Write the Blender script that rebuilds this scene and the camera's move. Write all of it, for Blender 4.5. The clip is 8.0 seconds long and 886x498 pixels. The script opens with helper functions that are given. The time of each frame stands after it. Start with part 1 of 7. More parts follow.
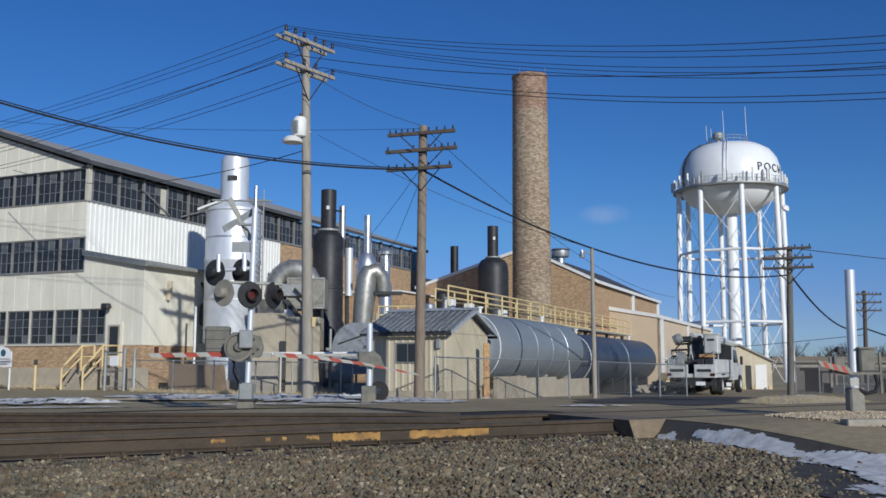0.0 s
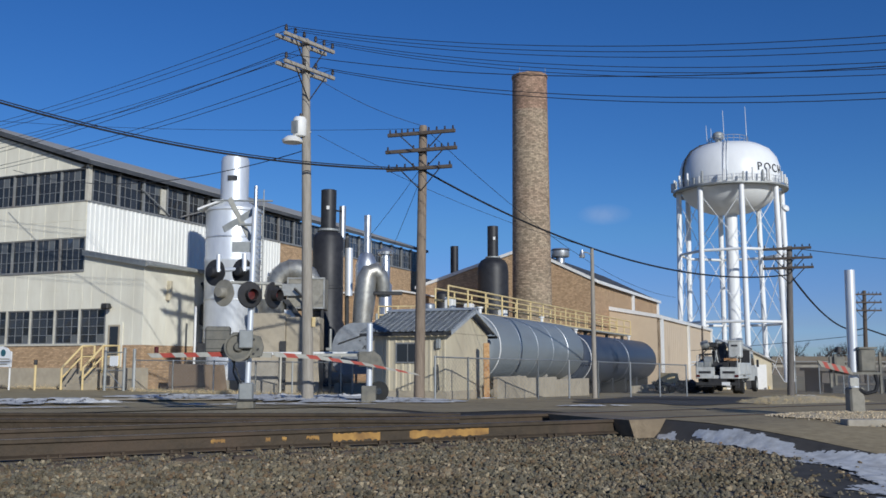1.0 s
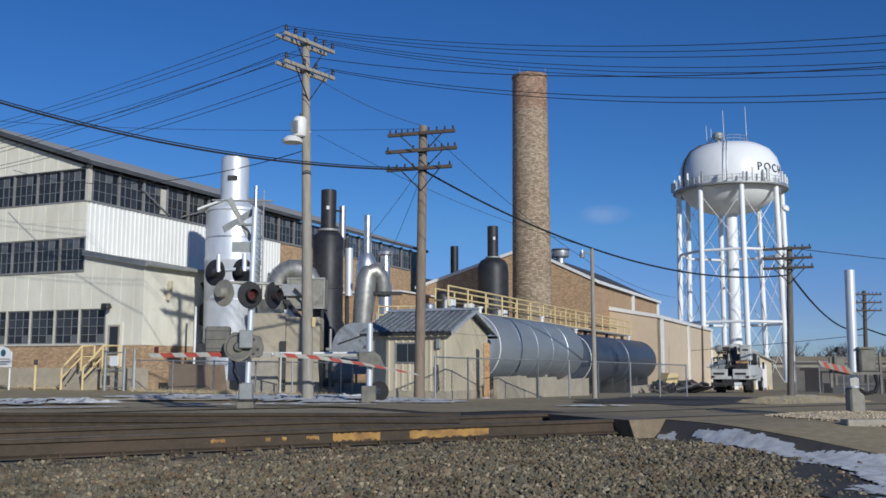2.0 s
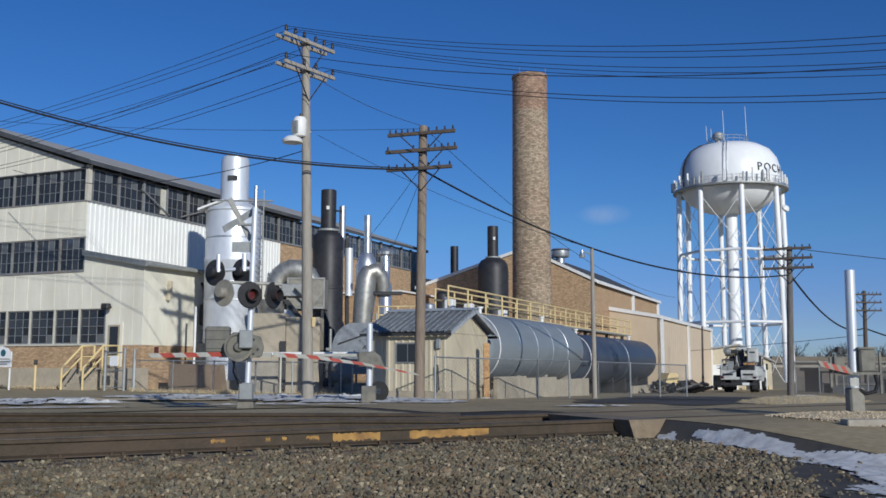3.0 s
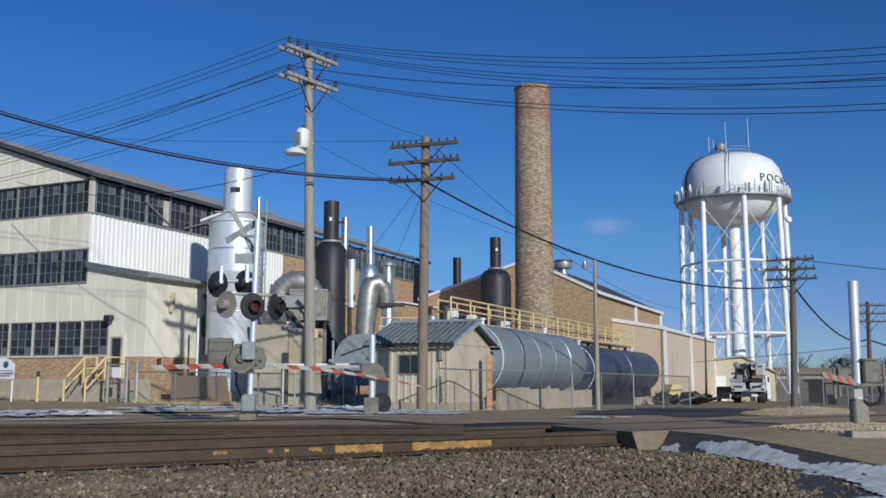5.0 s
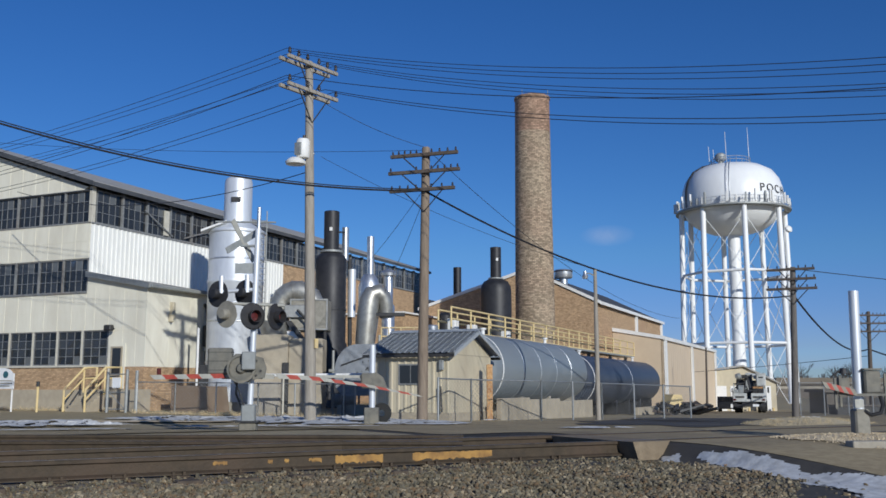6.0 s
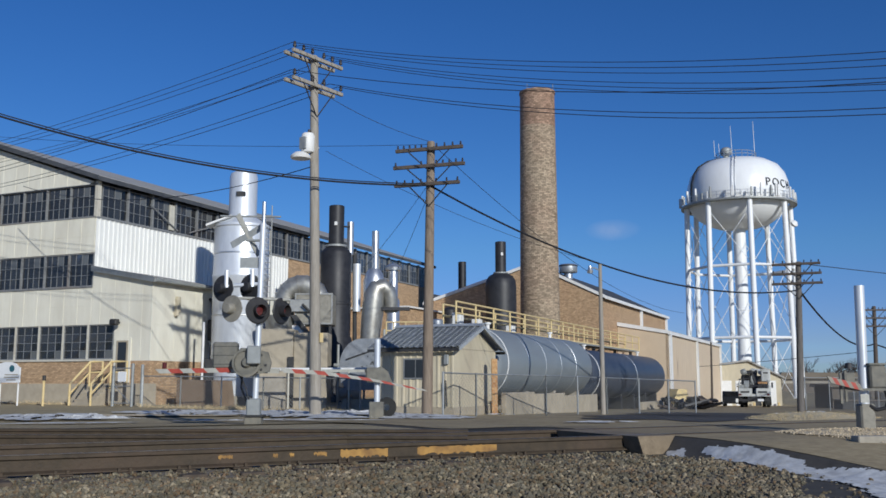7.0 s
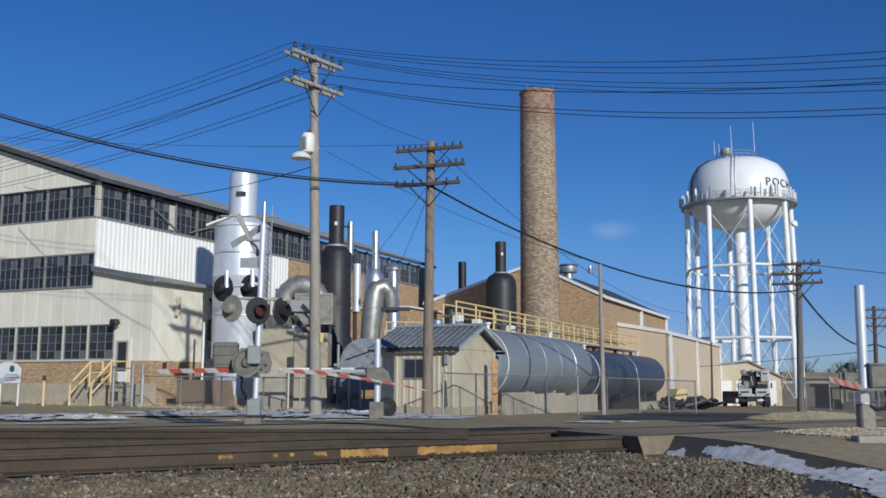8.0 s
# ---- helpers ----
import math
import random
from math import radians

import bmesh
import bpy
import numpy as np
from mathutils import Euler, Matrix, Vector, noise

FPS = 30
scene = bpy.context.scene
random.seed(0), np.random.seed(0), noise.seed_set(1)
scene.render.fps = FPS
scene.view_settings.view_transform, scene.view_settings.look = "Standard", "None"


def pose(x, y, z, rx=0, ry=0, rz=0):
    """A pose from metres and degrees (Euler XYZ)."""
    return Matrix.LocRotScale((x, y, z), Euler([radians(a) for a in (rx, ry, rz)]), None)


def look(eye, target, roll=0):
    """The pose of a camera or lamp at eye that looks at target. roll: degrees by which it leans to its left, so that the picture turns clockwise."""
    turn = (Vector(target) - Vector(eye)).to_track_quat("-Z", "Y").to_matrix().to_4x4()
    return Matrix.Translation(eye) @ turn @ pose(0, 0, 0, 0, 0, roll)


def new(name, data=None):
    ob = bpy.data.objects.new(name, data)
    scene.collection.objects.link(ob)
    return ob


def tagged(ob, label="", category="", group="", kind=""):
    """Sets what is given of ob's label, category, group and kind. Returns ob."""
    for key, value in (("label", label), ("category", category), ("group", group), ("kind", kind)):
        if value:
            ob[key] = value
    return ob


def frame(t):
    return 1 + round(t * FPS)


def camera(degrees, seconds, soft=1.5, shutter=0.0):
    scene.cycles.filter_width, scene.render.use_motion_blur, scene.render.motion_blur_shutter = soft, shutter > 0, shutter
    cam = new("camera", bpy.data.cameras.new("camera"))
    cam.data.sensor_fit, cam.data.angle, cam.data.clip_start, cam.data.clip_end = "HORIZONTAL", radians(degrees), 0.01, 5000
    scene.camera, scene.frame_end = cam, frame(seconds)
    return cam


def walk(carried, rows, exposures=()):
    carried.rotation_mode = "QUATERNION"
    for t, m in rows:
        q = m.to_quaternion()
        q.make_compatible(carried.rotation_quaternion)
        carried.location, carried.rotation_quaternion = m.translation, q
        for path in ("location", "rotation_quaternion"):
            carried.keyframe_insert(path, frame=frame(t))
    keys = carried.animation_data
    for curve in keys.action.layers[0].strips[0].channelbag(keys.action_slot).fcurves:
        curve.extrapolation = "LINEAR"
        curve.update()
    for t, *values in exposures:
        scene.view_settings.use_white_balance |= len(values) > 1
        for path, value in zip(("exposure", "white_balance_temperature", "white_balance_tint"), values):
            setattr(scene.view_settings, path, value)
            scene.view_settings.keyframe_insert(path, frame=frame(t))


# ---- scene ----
# The camera stands at the roadside; it only swings a little.
EYE = (0.0, 0.0, 1.1)
cam = camera(50.57, 8.0, soft=1.6)


def aim(yaw, pitch, roll):
    """Camera turned yaw degrees to the right, pitch degrees up, roll clockwise."""
    return pose(*EYE, 0, 0, -yaw) @ pose(0, 0, 0, 90 + pitch) @ pose(0, 0, 0, 0, 0, roll)


PATH = [(0.0, aim(0.0, 7.108, 0.0)), (1.5, aim(0.0, 7.110, 0.0)), (3.0, aim(0.0, 7.113, 0.006)), (3.5, aim(0.051, 7.116, 0.015)),
        (4.0, aim(0.101, 7.263, -0.018)), (4.5, aim(-0.049, 7.472, 0.0)), (4.7, aim(-0.11, 7.56, -0.01)), (5.8, aim(-0.19, 8.40, -0.03)),
        (6.0, aim(-0.178, 8.402, -0.03)), (6.3, aim(-0.23, 8.38, 0.02)), (6.5, aim(-0.430, 8.207, 0.08)), (7.0, aim(-0.480, 8.064, 0.034)),
        (7.5, aim(-0.484, 8.067, 0.02)), (8.0, aim(-0.486, 8.065, 0.024))]
walk(cam, PATH, exposures=((0.0, -0.41, 5550, 8), (8.0, -0.41, 5550, 8)))

# ---------------------------------------------------------------- light
SUN_TO = Vector((0.449, -0.893, 0.363)).normalized()
world = bpy.data.worlds.new("sky")
scene.world = world
world.use_nodes = True
wn, wl = world.node_tree.nodes, world.node_tree.links
wn.clear()
w_out, w_bg, w_sky = wn.new("ShaderNodeOutputWorld"), wn.new("ShaderNodeBackground"), wn.new("ShaderNodeTexSky")
w_sky.sky_type = "NISHITA"
w_sky.sun_disc = False
w_sky.sun_elevation = math.asin(SUN_TO.z)
w_sky.sun_rotation = math.atan2(SUN_TO.x, SUN_TO.y)
w_sky.altitude, w_sky.air_density, w_sky.dust_density, w_sky.ozone_density = 250, 1.0, 0.0, 5.0
w_bg.inputs["Strength"].default_value = 0.10
w_hs = wn.new("ShaderNodeHueSaturation")
w_hs.inputs["Hue"].default_value, w_hs.inputs["Saturation"].default_value = 0.513, 1.15
wl.new(w_sky.outputs[0], w_hs.inputs["Color"])
# the haze near the horizon is a purer blue
w_tc, w_sep, w_hue = wn.new("ShaderNodeTexCoord"), wn.new("ShaderNodeSeparateXYZ"), wn.new("ShaderNodeMapRange")
wl.new(w_tc.outputs["Generated"], w_sep.inputs[0])
wl.new(w_sep.outputs[2], w_hue.inputs[0])
w_hue.inputs[1].default_value, w_hue.inputs[2].default_value = 0.0, 0.13
w_hue.inputs[3].default_value, w_hue.inputs[4].default_value = 0.545, 0.511
wl.new(w_hue.outputs[0], w_hs.inputs["Hue"])
w_val = wn.new("ShaderNodeMapRange")
wl.new(w_sep.outputs[2], w_val.inputs[0])
w_val.inputs[1].default_value, w_val.inputs[2].default_value = 0.0, 0.16
w_val.inputs[3].default_value, w_val.inputs[4].default_value = 0.88, 1.0
wl.new(w_val.outputs[0], w_hs.inputs["Value"])
# a small thin cloud beside the chimney
w_off, w_sc, w_len = wn.new("ShaderNodeVectorMath"), wn.new("ShaderNodeVectorMath"), wn.new("ShaderNodeVectorMath")
w_off.operation, w_sc.operation, w_len.operation = "SUBTRACT", "MULTIPLY", "LENGTH"
wl.new(w_tc.outputs["Generated"], w_off.inputs[0])
w_off.inputs[1].default_value = (0.1697, 0.9728, 0.1578)
wl.new(w_off.outputs[0], w_sc.inputs[0])
w_sc.inputs[1].default_value = (34, 0, 85)
wl.new(w_sc.outputs[0], w_len.inputs[0])
w_nz, w_cl, w_mul, w_cm = wn.new("ShaderNodeTexNoise"), wn.new("ShaderNodeMapRange"), wn.new("ShaderNodeMath"), wn.new("ShaderNodeMix")
w_nz.inputs["Scale"].default_value, w_nz.inputs["Detail"].default_value = 55, 5
wl.new(w_tc.outputs["Generated"], w_nz.inputs["Vector"])
w_cl.inputs[1].default_value, w_cl.inputs[2].default_value = 1.0, 0.1
w_cl.inputs[3].default_value, w_cl.inputs[4].default_value = 0.0, 0.42
wl.new(w_len.outputs["Value"], w_cl.inputs[0])
w_mul.operation = "MULTIPLY"
wl.new(w_cl.outputs[0], w_mul.inputs[0]), wl.new(w_nz.outputs[0], w_mul.inputs[1])
w_cm.data_type = "RGBA"
w_low, w_tint = wn.new("ShaderNodeMapRange"), wn.new("ShaderNodeMix")
wl.new(w_sep.outputs[2], w_low.inputs[0])
w_low.inputs[1].default_value, w_low.inputs[2].default_value = 0.0, 0.14
w_low.inputs[3].default_value, w_low.inputs[4].default_value = 1.0, 0.0
w_tint.data_type, w_tint.blend_type = "RGBA", "MULTIPLY"
w_tint.inputs[7].default_value = (0.78, 0.84, 1.2, 1)
wl.new(w_low.outputs[0], w_tint.inputs[0]), wl.new(w_hs.outputs[0], w_tint.inputs[6])
wl.new(w_mul.outputs[0], w_cm.inputs[0]), wl.new(w_tint.outputs[2], w_cm.inputs[6])
w_cm.inputs[7].default_value = (7.5, 7.2, 7.6, 1)
wl.new(w_cm.outputs[2], w_bg.inputs[0])
wl.new(w_bg.outputs[0], w_out.inputs[0])
sun = new("sun", bpy.data.lights.new("sun", "SUN"))
sun.data.energy, sun.data.angle, sun.data.color = 5.0, radians(0.55), (1.0, 0.90, 0.74)
sun.matrix_world = look(SUN_TO * 100, (0, 0, 0))


# ---------------------------------------------------------------- materials
def mat(name, c1, c2, scale=3.0, rough=0.7, metal=0.0, bump=0.0, bscale=40.0, c3=None, stain=0.6, sscale=0.35,
        stretch=(1, 1, 1), island=0.0, spec=0.4, rvar=0.1):
    """Two tones by a fine noise, a third by a broad stain, with bump and uneven gloss."""
    m = bpy.data.materials.new(name)
    m.use_nodes = True
    n, l = m.node_tree.nodes, m.node_tree.links
    b = n["Principled BSDF"]
    tc, mp = n.new("ShaderNodeTexCoord"), n.new("ShaderNodeMapping")
    l.new(tc.outputs["Object"], mp.inputs[0])
    mp.inputs["Scale"].default_value = stretch
    n1, n2 = n.new("ShaderNodeTexNoise"), n.new("ShaderNodeTexNoise")
    for q, s, dt in ((n1, scale, 6), (n2, sscale, 5)):
        q.inputs["Scale"].default_value, q.inputs["Detail"].default_value = s, dt
        q.inputs["Roughness"].default_value = 0.62
        l.new(mp.outputs[0], q.inputs["Vector"])
    r1, r2 = n.new("ShaderNodeValToRGB"), n.new("ShaderNodeValToRGB")
    r1.color_ramp.elements[0].position, r1.color_ramp.elements[1].position = 0.32, 0.68
    r1.color_ramp.elements[0].color, r1.color_ramp.elements[1].color = (*c1, 1), (*c2, 1)
    l.new(n1.outputs[0], r1.inputs[0])
    c3 = c3 or tuple(0.65 * x for x in c1)
    r2.color_ramp.elements[0].position, r2.color_ramp.elements[1].position = 0.48, 0.72
    r2.color_ramp.elements[0].color, r2.color_ramp.elements[1].color = (0, 0, 0, 1), (stain, stain, stain, 1)
    l.new(n2.outputs[0], r2.inputs[0])
    mix = n.new("ShaderNodeMix")
    mix.data_type = "RGBA"
    l.new(r2.outputs[0], mix.inputs[0])
    l.new(r1.outputs[0], mix.inputs[6])
    mix.inputs[7].default_value = (*c3, 1)
    col = mix.outputs[2]
    if island:
        g, hs = n.new("ShaderNodeNewGeometry"), n.new("ShaderNodeHueSaturation")
        mr = n.new("ShaderNodeMapRange")
        mr.inputs[3].default_value, mr.inputs[4].default_value = 1 - island, 1 + island
        l.new(g.outputs["Random Per Island"], mr.inputs[0])
        l.new(mr.outputs[0], hs.inputs["Value"])
        l.new(col, hs.inputs["Color"])
        col = hs.outputs[0]
    l.new(col, b.inputs["Base Color"])
    rr = n.new("ShaderNodeMapRange")
    rr.inputs[3].default_value, rr.inputs[4].default_value = max(0.02, rough - rvar), min(1, rough + rvar)
    l.new(n1.outputs[0], rr.inputs[0])
    l.new(rr.outputs[0], b.inputs["Roughness"])
    b.inputs["Metallic"].default_value = metal
    b.inputs["Specular IOR Level"].default_value = spec
    if bump:
        bn, bt = n.new("ShaderNodeBump"), n.new("ShaderNodeTexNoise")
        bt.inputs["Scale"].default_value, bt.inputs["Detail"].default_value = bscale, 4
        l.new(mp.outputs[0], bt.inputs["Vector"])
        l.new(bt.outputs[0], bn.inputs["Height"])
        bn.inputs["Strength"].default_value, bn.inputs["Distance"].default_value = bump, 0.02
        l.new(bn.outputs[0], b.inputs["Normal"])
    return m


def brick_mat(name, c1, c2, mortar, wide=0.2, high=0.075, wrap=0.0, tint=None, spread=0.18):
    """Coursed brick; wrap > 0 lays the courses round a shaft of that radius."""
    m = mat(name, c1, c2, 6, 0.85, bump=0.3, c3=tint, stain=0.5, sscale=0.25)
    n, l = m.node_tree.nodes, m.node_tree.links
    b = n["Principled BSDF"]
    tc, sp, cb = n.new("ShaderNodeTexCoord"), n.new("ShaderNodeSeparateXYZ"), n.new("ShaderNodeCombineXYZ")
    l.new(tc.outputs["Object"], sp.inputs[0])
    if wrap:
        at, mu = n.new("ShaderNodeMath"), n.new("ShaderNodeMath")
        at.operation, mu.operation = "ARCTAN2", "MULTIPLY"
        l.new(sp.outputs[1], at.inputs[0]), l.new(sp.outputs[0], at.inputs[1])
        l.new(at.outputs[0], mu.inputs[0])
        mu.inputs[1].default_value = wrap
        l.new(mu.outputs[0], cb.inputs[0])
    else:
        ad = n.new("ShaderNodeMath")
        l.new(sp.outputs[0], ad.inputs[0]), l.new(sp.outputs[1], ad.inputs[1])
        l.new(ad.outputs[0], cb.inputs[0])
    l.new(sp.outputs[2], cb.inputs[1])
    bt = n.new("ShaderNodeTexBrick")
    l.new(cb.outputs[0], bt.inputs["Vector"])
    bt.inputs["Scale"].default_value = 1
    bt.inputs["Brick Width"].default_value, bt.inputs["Row Height"].default_value = wide, high
    bt.inputs["Mortar Size"].default_value = 0.009
    bt.inputs["Bias"].default_value = 0.0
    bt.inputs["Color1"].default_value = (1 - spread, 0.98 - spread, 0.96 - spread, 1)
    bt.inputs["Color2"].default_value = (1 + spread * 0.9, 0.98 + spread * 0.85, 0.96 + spread * 0.8, 1)
    bt.inputs["Mortar"].default_value = (*mortar, 1)
    old = b.inputs["Base Color"].links[0].from_socket
    mx = n.new("ShaderNodeMix")
    mx.data_type, mx.blend_type = "RGBA", "MULTIPLY"
    mx.inputs[0].default_value = 1
    l.new(old, mx.inputs[6]), l.new(bt.outputs[0], mx.inputs[7])
    l.new(mx.outputs[2], b.inputs["Base Color"])
    return m


M = {
    "panel": mat("weathered_cream_panel", (0.70, 0.66, 0.54), (0.79, 0.755, 0.63), 2.2, 0.6, c3=(0.56, 0.52, 0.42), stretch=(1, 1, 0.25), sscale=0.6, stain=0.5),
    "white_panel": mat("white_corrugated_steel", (0.78, 0.77, 0.72), (0.84, 0.83, 0.78), 1.5, 0.5, c3=(0.70, 0.68, 0.62), stretch=(1, 1, 0.3), stain=0.4),
    "brick": brick_mat("tan_brick", (0.41, 0.285, 0.17), (0.52, 0.38, 0.24), (0.60, 0.54, 0.45), tint=(0.42, 0.27, 0.175), spread=0.28),
    "brick_chimney": brick_mat("chimney_brick", (0.25, 0.20, 0.14), (0.46, 0.375, 0.27), (0.42, 0.38, 0.33), 0.27, 0.115, 1.3, tint=(0.34, 0.22, 0.155), spread=0.34),
    "brick_red": brick_mat("chimney_red_brick", (0.25, 0.165, 0.115), (0.40, 0.27, 0.19), (0.40, 0.34, 0.29), 0.27, 0.115, 1.3, tint=(0.40, 0.31, 0.22), spread=0.34),
    "concrete": mat("concrete", (0.30, 0.27, 0.22), (0.42, 0.38, 0.31), 3, 0.9, bump=0.3, c3=(0.22, 0.20, 0.16), stain=0.7),
    "concrete_tan": mat("tan_concrete", (0.36, 0.31, 0.23), (0.46, 0.40, 0.30), 2, 0.9, bump=0.2, c3=(0.28, 0.24, 0.18), stain=0.5),
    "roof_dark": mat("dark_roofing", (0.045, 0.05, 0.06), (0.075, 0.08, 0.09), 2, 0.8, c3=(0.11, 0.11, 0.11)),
    "roof_metal": mat("grey_roof_metal", (0.36, 0.38, 0.39), (0.46, 0.48, 0.49), 3, 0.45, 0.15, c3=(0.28, 0.27, 0.26), stain=0.5),
    "roof_grey": mat("grey_rolled_roofing", (0.30, 0.29, 0.27), (0.40, 0.385, 0.36), 3, 0.8, c3=(0.2, 0.19, 0.18)),
    "sash": mat("weathered_sash", (0.16, 0.165, 0.17), (0.27, 0.275, 0.275), 9, 0.7, c3=(0.20, 0.15, 0.11)),
    "post_pale": mat("pale_window_post", (0.50, 0.47, 0.39), (0.62, 0.59, 0.50), 6, 0.7, c3=(0.35, 0.27, 0.19)),
    "tan_metal": mat("tan_metal_siding", (0.58, 0.46, 0.32), (0.63, 0.51, 0.36), 1.2, 0.5, c3=(0.52, 0.41, 0.29), stain=0.3),
    "tan_shed": mat("tan_shed_siding", (0.50, 0.44, 0.31), (0.60, 0.53, 0.385), 4, 0.7, c3=(0.38, 0.32, 0.23), stain=0.6, sscale=1.0, stretch=(1, 1, 0.4)),
    "trim_white": mat("white_trim", (0.74, 0.73, 0.70), (0.82, 0.81, 0.78), 5, 0.5, c3=(0.6, 0.57, 0.5)),
    "white_tank": mat("white_tower_paint", (0.80, 0.80, 0.79), (0.86, 0.86, 0.85), 0.5, 0.35, c3=(0.70, 0.68, 0.65), sscale=0.15, stain=0.35, stretch=(1, 1, 0.3)),
    "silver": mat("galvanised_steel", (0.55, 0.56, 0.57), (0.70, 0.71, 0.72), 4, 0.38, 0.85, c3=(0.42, 0.42, 0.42), sscale=0.8, stain=0.5),
    "silver_paint": mat("aluminium_paint", (0.62, 0.64, 0.67), (0.74, 0.76, 0.79), 2.5, 0.42, 0.35, c3=(0.52, 0.54, 0.57), stain=0.4, stretch=(1, 1, 0.3)),
    "duct": mat("dull_duct_metal", (0.34, 0.33, 0.30), (0.48, 0.47, 0.43), 5, 0.45, 0.7, c3=(0.28, 0.25, 0.20), stain=0.6, sscale=0.9),
    "grey_metal": mat("grey_painted_metal", (0.28, 0.29, 0.28), (0.37, 0.38, 0.37), 5, 0.55, 0.3, c3=(0.22, 0.21, 0.19)),
    "black": mat("black_steel", (0.022, 0.022, 0.025), (0.04, 0.04, 0.044), 3, 0.5, 0.2, c3=(0.055, 0.05, 0.048), stain=0.5),
    "tank_grey": mat("grey_tank_steel", (0.20, 0.225, 0.24), (0.29, 0.315, 0.33), 1.2, 0.45, 0.15, c3=(0.15, 0.165, 0.18), sscale=0.6, stain=0.75, stretch=(1, 1, 0.3)),
    "tank_blue": mat("dark_blue_tank_steel", (0.034, 0.042, 0.062), (0.06, 0.072, 0.10), 1.0, 0.42, 0.1, c3=(0.085, 0.095, 0.115), sscale=0.35, stain=0.8),
    "yellow": mat("faded_yellow_paint", (0.62, 0.47, 0.21), (0.75, 0.60, 0.31), 6, 0.6, c3=(0.48, 0.37, 0.22), stain=0.6, sscale=1.5),
    "wood": mat("weathered_pole_wood", (0.25, 0.225, 0.185), (0.37, 0.335, 0.285), 14, 0.9, bump=0.6, bscale=30, c3=(0.36, 0.32, 0.27), stain=0.6, sscale=0.7, stretch=(1, 1, 0.12)),
    "wood_brown": mat("brown_pole_wood", (0.17, 0.13, 0.095), (0.27, 0.215, 0.16), 14, 0.9, bump=0.6, bscale=30, c3=(0.25, 0.20, 0.15), stain=0.6, sscale=0.7, stretch=(1, 1, 0.12)),
    "arm_wood": mat("dark_arm_wood", (0.075, 0.06, 0.05), (0.13, 0.105, 0.085), 10, 0.9),
    "insulator": mat("dark_insulator_glass", (0.02, 0.018, 0.02), (0.04, 0.032, 0.034), 10, 0.5),
    "cable": mat("black_cable", (0.012, 0.012, 0.014), (0.022, 0.022, 0.025), 10, 0.6),
    "wire": mat("dark_wire", (0.02, 0.022, 0.028), (0.035, 0.037, 0.045), 10, 0.6),
    "rail": mat("rusty_rail_steel", (0.044, 0.033, 0.021), (0.076, 0.056, 0.035), 8, 0.75, 0.1, bump=0.4, c3=(0.10, 0.066, 0.044), stain=0.6, sscale=1.2),
    "rail_top": mat("dull_rail_head", (0.10, 0.085, 0.075), (0.16, 0.14, 0.125), 4, 0.4, 0.7),
    "rail_yellow": mat("worn_yellow_rail_paint", (0.30, 0.165, 0.045), (0.43, 0.25, 0.07), 10, 0.8, bump=0.3, c3=(0.12, 0.065, 0.035), stain=0.9, sscale=4),
    "tie": mat("creosoted_tie", (0.06, 0.045, 0.032), (0.11, 0.084, 0.06), 12, 0.9, bump=0.5, stretch=(1, 1, 1), c3=(0.10, 0.075, 0.055)),
    "ballast": mat("grey_ballast_bed", (0.13, 0.11, 0.085), (0.22, 0.19, 0.15), 22, 0.95, bump=0.4, bscale=26, c3=(0.15, 0.12, 0.09)),
    "stone": mat("crushed_stone", (0.11, 0.094, 0.065), (0.24, 0.207, 0.148), 3.0, 0.95, bump=0.5, bscale=60, c3=(0.21, 0.155, 0.11), stain=0.5, sscale=1.5, island=0.25, spec=0.2),
    "asphalt": mat("worn_asphalt", (0.28, 0.222, 0.130), (0.42, 0.342, 0.210), 9, 0.95, bump=0.12, bscale=70, c3=(0.16, 0.13, 0.09), sscale=0.4, stain=0.75, spec=0.15),
    # dark asphalt of the shoulder; also the painted shade on the drive
    "asphalt_dark": mat("damp_asphalt_and_shade", (0.045, 0.040, 0.034), (0.08, 0.072, 0.06), 6, 0.85, bump=0.3, bscale=70, c3=(0.10, 0.09, 0.078), sscale=0.45, stain=0.8),
    "gravel": mat("pale_gravel", (0.55, 0.44, 0.275), (0.74, 0.61, 0.41), 26, 0.95, bump=0.25, bscale=45, c3=(0.42, 0.33, 0.20), sscale=1.0),
    "grass": mat("dead_grass", (0.27, 0.215, 0.12), (0.42, 0.345, 0.205), 14, 0.95, bump=0.25, bscale=30, c3=(0.15, 0.12, 0.07), sscale=0.7),
    "snow": mat("old_snow", (0.46, 0.455, 0.44), (0.70, 0.695, 0.68), 9, 0.8, bump=0.3, bscale=14, c3=(0.34, 0.32, 0.29), stain=0.75, sscale=2.5),
    "panel_tan": mat("worn_tan_crossing_panel", (0.17, 0.13, 0.085), (0.26, 0.205, 0.135), 8, 0.9, bump=0.3, c3=(0.11, 0.085, 0.06), stain=0.7, sscale=2),
    "hopper": mat("dull_blue_grey_hopper", (0.20, 0.215, 0.235), (0.29, 0.305, 0.325), 3, 0.55, 0.2, c3=(0.13, 0.13, 0.135), stain=0.7, sscale=1.4),
    "cast_grey": mat("weathered_cast_grey", (0.125, 0.122, 0.105), (0.21, 0.20, 0.17), 5, 0.75, 0.1, bump=0.2, c3=(0.27, 0.24, 0.18), stain=0.7, sscale=1.6),
    "brown_block": mat("brown_stained_block", (0.18, 0.13, 0.088), (0.26, 0.195, 0.135), 5, 0.9, bump=0.5, bscale=12, c3=(0.16, 0.105, 0.07), stain=0.6, sscale=1.2),
